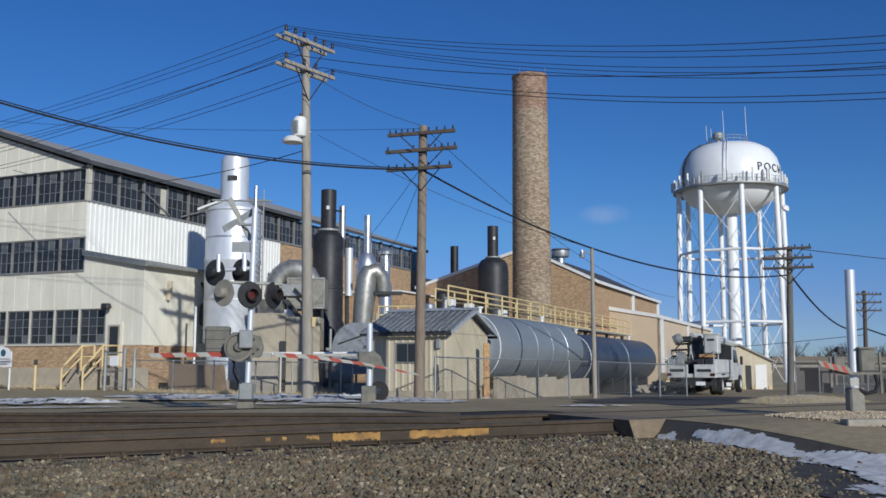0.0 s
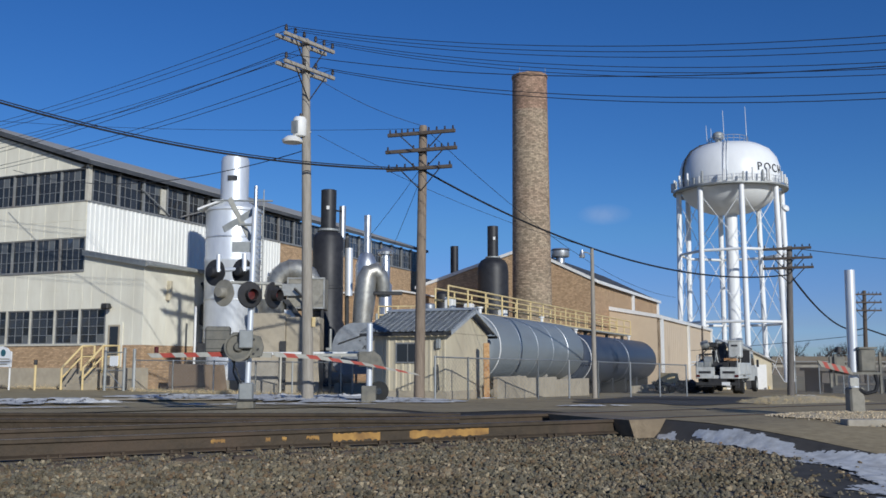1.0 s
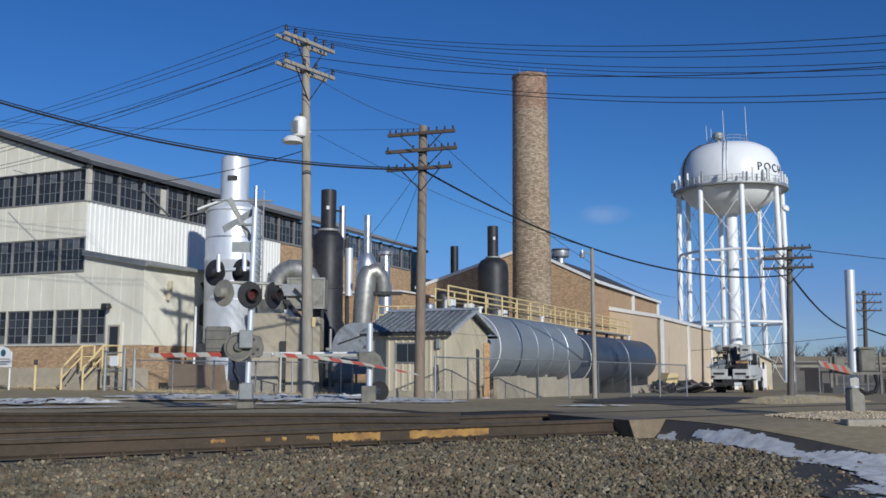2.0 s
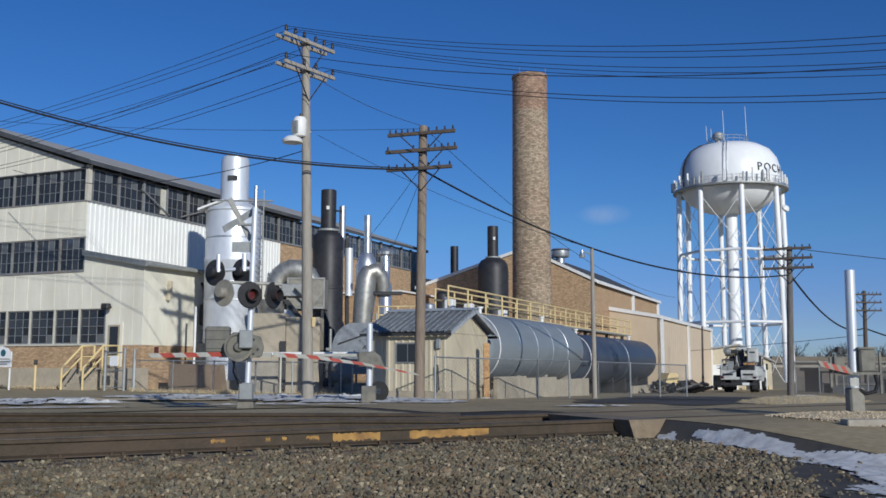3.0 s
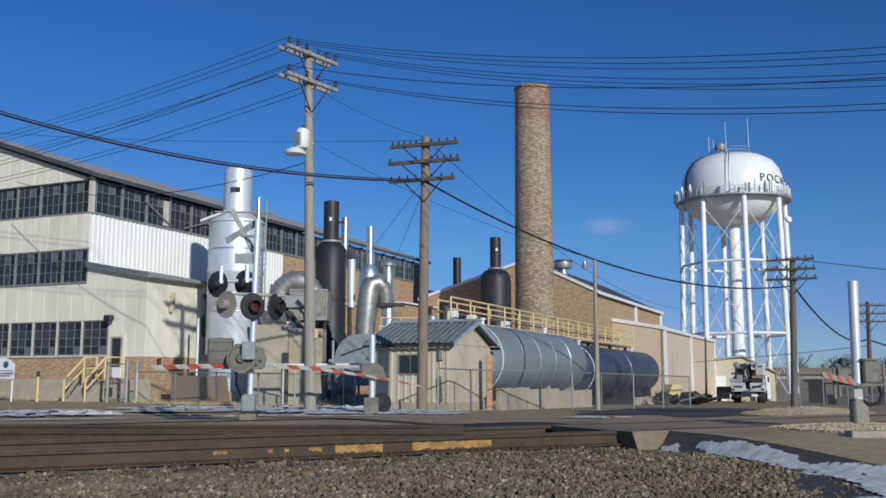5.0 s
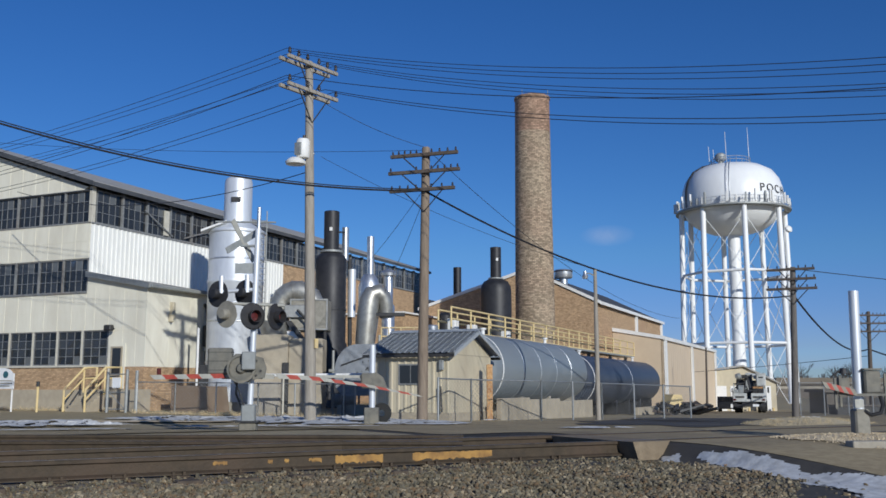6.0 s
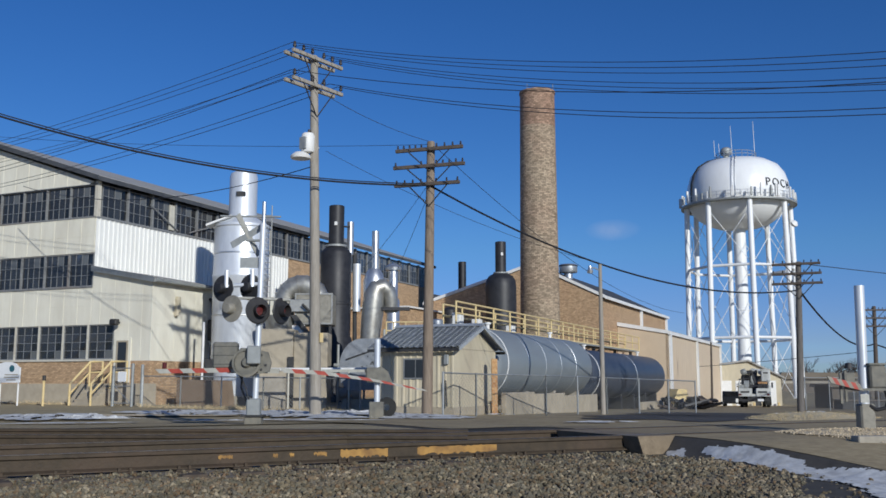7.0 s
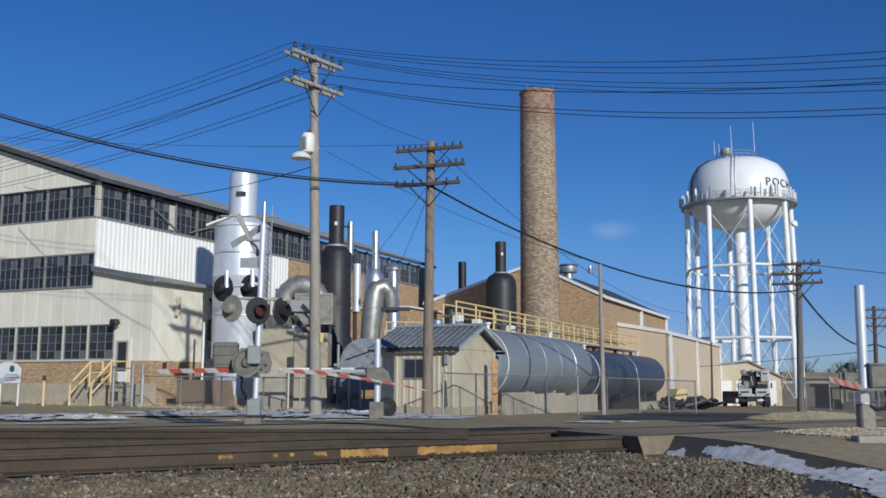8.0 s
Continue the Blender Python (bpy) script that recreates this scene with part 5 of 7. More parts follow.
def build_shed():
    s = thing("pump_shed", "small tan board shed with a grey ribbed roof", "shed", pose(0.10, 33.0, -0.05, 0, 0, -TURN))
    # local x runs left along the long side (negative), y along the gable
    LX, LY, H, RZ = -3.0, 4.1, 2.32, 3.15
    bm = ribbed(bm_new(), LX, 0, 0.28, H, 0.0, "y", 0.26, 0.03, -1)
    part("long_wall", bm, "tan_shed", s, "tan vertical board wall")
    part("inner_wall", box(bm_new(), LX, -0.01, 0.004, 0.1, 0, H), "tan_shed", s)
    part("gable_wall", slab(bm_new(), [(0, 0.02), (LY, 0.02), (LY, H), (LY / 2, RZ), (0, H)], "x", -0.1, 0.0), "tan_shed", s, "plain tan gable wall")
    part("far_wall", slab(bm_new(), [(0, 0), (LY, 0), (LY, H), (LY / 2, RZ), (0, H)], "x", LX, LX + 0.1), "tan_shed", s)
    part("rear_wall", box(bm_new(), LX + 0.1, -0.1, LY - 0.1, LY, 0, H), "tan_shed", s)
    part("plinth", box(bm_new(), LX - 0.03, 0.03, -0.035, LY, -0.3, 0.27), "concrete_tan", s)
    # ribbed metal roof, two slopes
    for sgn in (0, 1):
        bm = bm_new()
        y0, z0 = (-0.28, H + 0.03) if sgn == 0 else (LY + 0.28, H + 0.03)
        y1, z1 = LY / 2, RZ + 0.08
        n = 15
        x0, x1 = LX - 0.3, 0.32
        p = (x1 - x0) / n
        prof = []
        for i in range(n):
            u = x0 + i * p
            prof += [(u, 0.0), (u + 0.6 * p, 0.0), (u + 0.7 * p, 0.035), (u + 0.9 * p, 0.035)]
        prof.append((x1, 0.0))
        lo = [bm.verts.new((u, y0, z0 + w)) for u, w in prof]
        hi = [bm.verts.new((u, y1, z1 + w)) for u, w in prof]
        for i in range(len(prof) - 1):
            bm.faces.new((lo[i], lo[i + 1], hi[i + 1], hi[i]))
        bmesh.ops.solidify(bm, geom=bm.faces[:], thickness=0.03)
        part("roof_slope", bm, "roof_metal", s, "grey ribbed metal roof slope")
        part("eaves_board", box(bm_new(), LX - 0.28, 0.30, min(y0, y0 + 0.05 * (1 - 2 * sgn)), max(y0, y0 + 0.05 * (1 - 2 * sgn)), z0 - 0.14, z0 - 0.035), "dark_metal", s)
        vb = slab(bm_new(), [(y0, z0 - 0.12), (y0, z0 + 0.01), (y1, z1), (y1, z1 - 0.14)], "x", 0.322, 0.36)
        part("verge_board", vb, "roof_metal", s)
    part("ridge_cap", slab(bm_new(), [(LY / 2 - 0.2, RZ + 0.05), (LY / 2, RZ + 0.16), (LY / 2 + 0.2, RZ + 0.05), (LY / 2, RZ + 0.12)], "x", LX - 0.3, 0.33), "roof_metal", s)
    w = part("window", box(bm_new(), -1.93, -0.98, -0.055, -0.035, 1.25, 1.98), "sash", s, "dark two-light window")
    for x in (-1.88, -1.44):
        part("pane", box(bm_new(), x, x + 0.41, -0.062, -0.057, 1.30, 1.93), "glass_clear", w)
    part("meter_box", box(bm_new(), -0.33, -0.16, -0.14, -0.035, 1.75, 2.1, bevel=0.02), "grey_metal", s)
    part("downpipe", rod(bm_new(), (-0.2, -0.16, 0.3), (-0.25, -0.16, 1.2), 0.035), "dark_metal", s)
    part("lower_seam", box(bm_new(), 0.0, 0.012, 0.05, LY - 0.05, 2.30, 2.33), "concrete_tan", s)
    g = thing("corner_post", "short post of peeling orange-yellow paint", "post", pose(1.62, 35.2, 0))
    part("post", box(bm_new(), -0.11, 0.11, -0.11, 0.11, -0.1, 1.95, bevel=0.02), "rust", g)
    v = thing("roof_vent", "small silver roof vent", "vent", pose(-0.55, 37.2, 0))
    part("pipe", rod(bm_new(), (0, 0, 0), (0, 0, 3.35), 0.12, seg=14), "silver", v, smooth=True)
    part("cap", lathe(bm_new(), [(0, 3.3), (0.24, 3.32), (0.25, 3.5), (0.2, 3.55), (0, 3.57)], 16), "silver", v, smooth=True)


build_silo()
build_scrubber()
build_cyclones()
build_boiler_stacks()
horizontal_tank(34.7, 49.4, 1.46, 1.86, "tank_grey", "long grey steel storage tank on concrete saddles",
                [(1.3, 0.045, "trim_white"), (3.9, 0.02, "silver"), (6.3, 0.022, "silver"), (8.7, 0.02, "silver"), (11.2, 0.03, "silver")])
horizontal_tank(49.8, 69.7, 1.42, 1.5, "tank_blue", "dark blue-stained steel storage tank behind the grey one",
                [(0.8, 0.06, "trim_white"), (10.2, 0.02, "silver")], foot="dark_metal")
build_catwalk()
build_shed()


def build_tank_wall():
    w = thing("containment_wall", "low stained concrete wall beside the tanks", "wall", GRID)
    for a0, a1, t in ((33.2, 36.6, 0.70), (36.63, 40.8, 0.62), (40.83, 46.4, 0.5), (57, 64, -0.1), (64.03, 70, -0.25)):
        part("wall_section", box(bm_new(), -12.4, -12.2, a0, a1, -1.6, t, bevel=0.02), "concrete_tan", w, "stained cast concrete section")


build_tank_wall()


# ---------------------------------------------------------------- poles and wires
def utility_pole(name, label, x, y, z0, top, r0, r1, lean, arms, wood, along, group=""):
    """arms: (height, half length left, half length right, pins left, pins right, double). along: heading of the arms."""
    p = thing(name, label, "utility pole", pose(x, y, z0, 0, 0, along), group)
    h = top - z0
    R = Matrix.Rotation(radians(-along), 3, "Z")
    lv = R @ Vector((lean, 0, 0))
    part("shaft", lathe(bm_new(), [(r0, -0.3), (r0 * 0.98, 1.0), ((r0 + r1) / 2, h / 2), (r1, h - 0.04), (r1 * 0.8, h), (0, h + 0.01)], 16,
                        Matrix(((1, 0, lv.x / h, 0), (0, 1, lv.y / h, 0), (0, 0, 1, 0), (0, 0, 0, 1)))), wood, p, smooth=True)
    for za, l, r, pl, pr, double in arms:
        k = (za - z0) / h
        ox, oy = lv.x * k, lv.y * k
        for side in ((-1, 1) if double else (-1,)):
            yy = oy + side * (r1 + 0.06)
            arm = part("crossarm", box(bm_new(), ox - l, ox + r, yy - 0.05, yy + 0.05, za - z0 - 0.06, za - z0 + 0.06, bevel=0.012), "arm_wood" if not double else "wood", p, "weathered timber crossarm")
            if side == -1:
                for q in [-l + 0.08 + (l - 0.35) * i / max(1, pl - 1) for i in range(pl)] + [r - 0.08 - (r - 0.35) * i / max(1, pr - 1) for i in range(pr)]:
                    part("insulator", lathe(bm_new(), [(0.02, 0.05), (0.02, 0.12), (0.055, 0.13), (0.06, 0.19), (0.04, 0.21), (0.05, 0.26), (0.03, 0.30), (0, 0.31)], 10), "insulator", arm, "dark pin insulator",
                         m=pose(ox + q, yy, za - z0) @ Matrix.Scale(1.0 if double else 0.62, 4))
        for sx in (-1, 1):
            part("brace", rod(bm_new(), (ox + sx * min(l, r) * 0.62, oy - r1 - 0.1, za - z0 - 0.05), (ox, oy - r1 - 0.02, za - z0 - (1.05 if double else 0.75)), 0.022, seg=6), "dark_metal", p)
    return p


def build_poles():
    utility_pole_1 = utility_pole("utility_pole", "tall grey wooden pole with double crossarms and transformer", -4.28, 30, 0.09, 11.85, 0.19, 0.125, -0.27,
                                  [(11.69, 1.18, 1.18, 3, 3, True), (10.77, 1.18, 1.18, 2, 2, True)], "wood", 54.7, "utility poles")
    t = part("transformer", lathe(bm_new(), [(0, 8.42), (0.2, 8.43), (0.22, 8.46), (0.22, 8.98), (0.18, 9.06), (0, 9.1)], 20), "trim_white", utility_pole_1, "white pole-mounted transformer", smooth=True, m=pose(-0.34, 0.24, 0))
    part("cooling_fin", box(bm_new(), -0.27, -0.2, -0.12, 0.12, 8.5, 8.9), "grey_metal", t)
    part("bushing", rod(bm_new(), (0.02, 0, 9.05), (0.05, 0, 9.2), 0.045), "insulator", t)
    part("lamp_head", lathe(bm_new(), [(0, 0), (0.32, 0.02), (0.34, 0.10), (0.2, 0.22), (0, 0.25)], 16), "trim_white", utility_pole_1, "white street lamp head", smooth=True, m=pose(-0.48, 0.42, 8.2))
    part("lamp_arm", pipe(bm_new(), [(-0.05, 0, 8.6), (-0.35, 0.3, 8.55), (-0.5, 0.44, 8.4)], 0.03, 6), "grey_metal", utility_pole_1)
    part("marker", box(bm_new(), -0.06, 0.09, -0.2, -0.17, 2.25, 2.55), "yellow", utility_pole_1, "yellow marker tag")
    utility_pole("utility_pole", "brown wooden pole with three dark crossarms", -0.78, 31, 0.0, 9.17, 0.18, 0.137, 0.11,
                 [(8.87, 1.2, 1.2, 5, 4, False), (8.29, 1.27, 1.27, 2, 5, False), (7.67, 1.22, 1.1, 4, 3, False)], "wood_brown", -18, "utility poles")
    utility_pole("utility_pole", "distant brown wooden pole with three crossarms", 16.5, 45, -0.5, 6.85, 0.17, 0.13, 0.25,
                 [(6.72, 1.2, 1.0, 3, 3, False), (6.25, 1.2, 1.05, 3, 3, False), (5.78, 1.2, 1.1, 3, 3, False)], "pole_grey", -24, "utility poles")
    utility_pole("utility_pole", "far grey wooden pole with three crossarms", 31.3, 70, -1.0, 6.7, 0.17, 0.13, 0.2,
                 [(6.4, 1.1, 1.2, 4, 4, False), (5.8, 1.1, 1.2, 3, 3, False), (5.2, 1.1, 1.2, 3, 3, False)], "arm_wood", 0, "utility poles")
    lp = thing("yard_lamp_post", "slim weathered pole with a small yard lamp", "lamp post", pose(5.76, 36, -0.05))
    part("shaft", lathe(bm_new(), [(0.10, -0.2), (0.085, 3), (0.065, 5.65), (0, 5.66)], 12), "wood", lp, smooth=True)
    part("arm", pipe(bm_new(), [(0, 0, 5.4), (-0.2, -0.05, 5.5), (-0.38, -0.1, 5.5)], 0.025, 6), "grey_metal", lp)
    part("lamp_head", lathe(bm_new(), [(0.0, 0), (0.10, 0.01), (0.12, 0.1), (0.07, 0.2), (0.06, 0.3), (0, 0.3)], 12), "silver", lp, m=pose(-0.4, -0.1, 5.28), smooth=True)
    tp = thing("yard_lamp_post", "thin bare pole against the tan wall", "pole", pose(20.3, 74, -1.0))
    part("shaft", rod(bm_new(), (0, 0, -0.2), (0.1, 0, 5.2), 0.10, 0.07), "arm_wood", tp)


def wire(p, q, sag, r, material="wire", label="thin dark overhead wire", n=28):
    p, q = Vector(p), Vector(q)
    pts = []
    for i in range(n + 1):
        t = i / n
        v = p.lerp(q, t)
        v.z -= sag * 4 * t * (1 - t)
        pts.append(v)
    return single("overhead_wire", pipe(bm_new(), pts, r, 5), material, label, "wire", group="overhead wires")


def build_wires():
    arm = Vector((math.cos(radians(54.7)), math.sin(radians(54.7)), 0))
    c = Vector((-4.5, 30, 0))
    go = Vector((math.sin(radians(54.7)), -math.cos(radians(54.7)), 0))
    # upper arm
    for k, q in enumerate((-1.1, -0.75, -0.4, 0.4, 0.75, 1.1)):
        s = c + arm * q + Vector((0, 0, 11.99))
        wire(s, s + go * 34 + Vector((0, 0, -4.7)), 1.6 + 0.05 * k, 0.010)
        if k != 3:
            wire(s, s - go * 42 + Vector((0, 0, 0.6)), 0.9, 0.010)
    # lower arm
    for q, sag in ((-1.1, 1.7), (-0.75, 0), (0.7, 1.8), (1.1, 1.85)):
        s = c + arm * q + Vector((0, 0, 11.07))
        if sag:
            wire(s, s + go * 34 + Vector((0, 0, -4.0)), sag, 0.012)
        wire(s, s - go * 42 + Vector((0, 0, 0.2)), 1.0, 0.012)
    # heavy cable along the street poles
    wire((-15.6, 24.6, 9.35), (-0.73, 30.86, 7.63), 0.75, 0.032, "cable", "heavy black lashed cable", 40)
    wire((-15.6, 24.6, 9.42), (-0.73, 30.86, 7.69), 0.74, 0.018, "cable", "black messenger wire above the cable", 40)
    wire((-0.64, 30.86, 7.59), (16.6, 44.9, 5.45), 1.25, 0.036, "cable", "heavy black lashed cable", 40)
    wire((16.7, 44.9, 5.45), (31.3, 69.9, 3.9), 1.0, 0.05, "cable", "heavy black lashed cable", 30)
    wire((31.3, 69.9, 3.9), (50, 84, 1.5), 0.4, 0.06, "cable", "heavy black lashed cable")
    wire((31.3, 69.9, 3.4), (8.0, 120, 2.2), 0.5, 0.022, "wire")
    # service drops
    wire((-4.4, 29.9, 8.1), (-21, 45, 10.6), 0.9, 0.016)
    wire((-4.1, 30.1, 10.5), (-0.68, 31, 9.17), 0.15, 0.009)
    wire((-0.66, 31, 9.13), (16.4, 66, 5.9), 1.2, 0.011)
    wire((-4.1, 30, 8.6), (5.9, 36, 5.6), 0.35, 0.008)
    wire((-0.8, 31.1, 7.66), (-3.9, 41, 6.0), 0.1, 0.009)
    wire((-0.65, 31.1, 7.66), (-2.7, 41, 5.2), 0.1, 0.009)
    wire((16.5, 45, 6.8), (60, 60, 6.0), 0.5, 0.02)
    wire((-30, 44, 13.7), (-0.68, 31.1, 9.1), 0.5, 0.008)


# ---------------------------------------------------------------- level crossing gates
def striped_arm(parent, pts, w0, w1, n, first=0, paints=("red", "gate_white")):
    """A flat tapering gate arm in alternate red and white lengths with slanting joints."""
    pts = [Vector(p) for p in pts]
    seglen = [(b - a).length for a, b in zip(pts, pts[1:])]
    total = sum(seglen)

    def at(u):
        u *= total
        for a, b, l in zip(pts, pts[1:], seglen):
            if u <= l + 1e-6:
                return a.lerp(b, u / l), (b - a).normalized()
            u -= l
        return pts[-1].copy(), (pts[-1] - pts[-2]).normalized()
    for k in range(n):
        (a, t0), (b, t1) = at(k / n), at((k + 1) / n)
        h0, h1 = w0 + (w1 - w0) * k / n, w0 + (w1 - w0) * (k + 1) / n
        side = t0.cross(Vector((0, 0, 1))).normalized() * 0.02
        sl = 0.05
        bm = bm_new()
        vs = []
        for sgn in (-1, 1):
            for (p, h, t, zz) in ((a, h0, t0, -1), (b, h1, t1, -1), (b, h1, t1, 1), (a, h0, t0, 1)):
                vs.append(bm.verts.new(p + sgn * side + Vector((0, 0, zz * h / 2)) - t * sl * zz))
        for f in ((0, 1, 2, 3), (7, 6, 5, 4), (0, 4, 5, 1), (1, 5, 6, 2), (2, 6, 7, 3), (3, 7, 4, 0)):
            bm.faces.new([vs[i] for i in f])
        bmesh.ops.recalc_face_normals(bm, faces=bm.faces)
        red = (k + first) % 2 == 0
        part("arm_stripe", bm, paints[0] if red else paints[1], parent, "faded red stripe" if red else "dirty white stripe")


def signal_head(parent, m, disc="signal_black"):
    s = part("signal_light", lathe(bm_new(), [(0, 0.0), (0.28, 0.0), (0.305, 0.02), (0.30, 0.03), (0.12, 0.035), (0.12, 0.16), (0.10, 0.2), (0, 0.21)], 28), disc, parent, "round signal target", m=m, smooth=True)
    part("hood", lathe(bm_new(), [(0.13, -0.005), (0.14, -0.17), (0.13, -0.17), (0.12, -0.01)], 20), "signal_black", s)
    part("lens", lathe(bm_new(), [(0, -0.02), (0.11, -0.015), (0.12, -0.004)], 20), "lens_red", s, "unlit red lens")


def face(yaw):
    """A signal disc whose lens looks towards yaw degrees (0: at the viewer's side, -y)."""
    return pose(0, 0, 0, 0, 0, yaw) @ pose(0, 0, 0, -90)


def build_gate():
    z0 = 0.27
    g = thing("crossing_signal", "silver crossing mast with crossbuck, lights and gate arm", "level crossing signal", pose(-4.42, 21.3, z0))
    part("mast", rod(bm_new(), (0.02, 0, 0.1), (0.10, 0, 4.45), 0.068, seg=18), "silver_paint", g, "silver painted mast", smooth=True)
    part("mast_cap", lathe(bm_new(), [(0.05, 4.4), (0.045, 4.95), (0, 4.97)], 14), "silver", g, m=pose(0.11, 0, 0), smooth=True)
    part("foundation", box(bm_new(), -0.19, 0.19, -0.16, 0.16, -0.3, 0.05, bevel=0.02), "cast_grey", g)
    base = part("junction_base", box(bm_new(), -0.15, 0.15, -0.14, 0.14, 0.06, 0.46, bevel=0.03), "grey_metal", g, "grey cast base")
    part("lug", box(bm_new(), -0.26, 0.24, -0.2, 0.2, 0.06, 0.10), "dark_metal", base)
    # crossbuck, seen from behind and aslant
    for d, up, mm in (((0.40, 0.62, -0.90), (0.45, 0.75, 0.70), "gate_white"), ((0.46, 0.60, 0.46), (0.40, 0.62, -0.90), "grey_metal")):
        ax = Vector(d).normalized()
        nrm = ax.cross(Vector(up)).normalized()
        wd = nrm.cross(ax)
        turn = Matrix(((ax.x, nrm.x, wd.x, -0.25), (ax.y, nrm.y, wd.y, 0.05), (ax.z, nrm.z, wd.z, 4.18), (0, 0, 0, 1)))
        part("crossbuck_blade", box(bm_new(), -0.56, 0.56, -0.012, 0.012, -0.075, 0.075, bevel=0.005), mm, g, "weathered crossbuck blade", m=turn)
    part("sign_bracket", rod(bm_new(), (0.1, 0, 4.05), (-0.3, 0.03, 4.05), 0.03, seg=8), "grey_metal", g)
    part("track_sign", box(bm_new(), -0.42, 0.0, 0.04, 0.06, 3.42, 3.66), "grey_metal", g, "grey back of a small sign")
    part("top_bracket", rod(bm_new(), (-0.9, 0, 4.62), (0.5, 0, 4.6), 0.022, seg=8), "grey_metal", g)
    # two pairs of flashing lights
    arm = part("light_arm", rod(bm_new(), (-0.70, 0.02, 3.0), (0.10, 0.02, 3.05), 0.045, seg=10), "silver_paint", g)
    for x, z in ((-0.71, 3.0), (-0.12, 3.02)):
        part("light_bracket", rod(bm_new(), (x, 0.02, z - 0.04), (x, 0.02, z + 0.36), 0.055, seg=10), "silver_paint", arm)
    signal_head(g, pose(-0.79, 0.10, 2.95) @ face(150))
    signal_head(g, pose(-0.18, 0.14, 2.98) @ face(150))
    # paler than the black discs: dust, with its sunlit look put into the colour
    signal_head(g, pose(-0.50, -0.22, 2.46) @ face(150), "dusty_disc")
    signal_head(g, pose(0.08, -0.22, 2.42) @ face(38))
    signal_head(g, pose(0.58, -0.02, 2.42) @ face(62))
    part("light_arm", rod(bm_new(), (-0.52, -0.1, 2.72), (0.75, 0.05, 2.68), 0.035, seg=10), "gate_white", g)
    # gate machine
    mch = part("gate_machine", box(bm_new(), -0.34, 0.02, -0.24, 0.22, 1.02, 1.58, bevel=0.05), "cast_grey", g, "grey cast gate machine")
    part("cover", box(bm_new(), -0.10, 0.20, -0.46, -0.355, 1.22, 1.62, bevel=0.02), "grey_metal", mch)
    part("gear_housing", rod(bm_new(), (-0.13, -0.30, 1.25), (-0.13, 0.3, 1.25), 0.30, seg=24), "cast_grey", mch, smooth=True)
    part("housing_rim", lathe(bm_new(), [(0.27, 0), (0.32, 0.0), (0.32, 0.05), (0.27, 0.05)], 24), "cast_grey", mch, "pale worn rim", m=pose(-0.13, -0.30, 1.25, 90))
    part("hub", lathe(bm_new(), [(0.0, 0.10), (0.08, 0.09), (0.12, 0.02), (0.12, 0)], 16), "cast_grey", mch, m=pose(-0.13, -0.30, 1.25, 90))
    part("arm_quadrant", slab(bm_new(), [(0.12, 1.55), (0.34, 1.48), (0.42, 1.25), (0.38, 1.05), (0.12, 1.0)], "y", -0.28, -0.22), "cast_grey", mch, "weathered arm quadrant")
    for x, z in ((0.2, 1.42), (0.3, 1.2), (0.2, 1.1)):
        part("bolt", rod(bm_new(), (x, -0.31, z), (x, -0.28, z), 0.025, seg=8), "dark_metal", mch)
    part("conduit", pipe(bm_new(), [(-0.3, 0.1, 1.0), (-0.32, 0.08, 0.7), (-0.2, 0.02, 0.45), (-0.12, 0, 0.3)], 0.025, 6), "cable", mch)
    for z in (1.22, 1.42, 1.62):
        part("weight_joint", box(bm_new(), -0.955, -0.395, -0.104, 0.154, z - 0.006, z + 0.006), "dark_metal", mch)
    part("counterweight", box(bm_new(), -0.95, -0.40, -0.1, 0.15, 1.12, 1.72, bevel=0.04), "cast_grey", g, "grey counterweight plates")
    part("counterweight_arm", box(bm_new(), -0.9, -0.1, 0.16, 0.20, 1.1, 1.3), "dark_metal", g)
    part("support_strut", pipe(bm_new(), [(-0.36, -0.1, 1.05), (-0.2, -0.12, 0.75), (-0.08, -0.12, 0.40)], 0.02, 6), "dark_metal", g)
    a = part("gate_arm", box(bm_new(), -0.62, 0.55, -0.03, 0.03, 1.02, 1.13), "gate_white", g, "long striped gate arm, lowered")
    striped_arm(a, [(0.62, -0.05, 1.085), (1.5, 0.0, 1.03), (2.6, 0.1, 0.88), (3.85, 0.2, 0.64)], 0.105, 0.035, 13, 1)
    striped_arm(a, [(-2.17, -0.1, 1.06), (-1.4, -0.1, 1.075), (-0.55, -0.1, 1.09)], 0.10, 0.105, 6, 1)
    part("arm_lamp", rod(bm_new(), (-2.02, -0.1, 1.12), (-2.02, -0.1, 1.26), 0.05, seg=12), "lens_red", a, "small red arm lamp")
    # second gate machine further on
    h = thing("crossing_gate", "second gate machine on a short silver mast", "level crossing gate", pose(-2.2, 28, 0.10))
    part("mast", rod(bm_new(), (0.02, 0, 0.1), (0.02, 0, 2.25), 0.09, seg=16), "silver_paint", h, smooth=True)
    part("base", box(bm_new(), -0.2, 0.22, -0.2, 0.2, -0.2, 0.42, bevel=0.02), "cast_grey", h)
    part("gate_machine", box(bm_new(), -0.30, 0.12, -0.36, -0.1, 0.98, 1.42, bevel=0.05), "cast_grey", h)
    part("counterweight", slab(bm_new(), [(0.05, 1.0), (0.5, 0.95), (0.35, 1.3), (0.15, 1.45), (0.0, 1.4)], "y", -0.3, -0.1), "cast_grey", h)
    part("arm_stub", box(bm_new(), -1.6, -0.2, -0.25, -0.2, 1.28, 1.36), "gate_white", h, "pale gate arm stub")
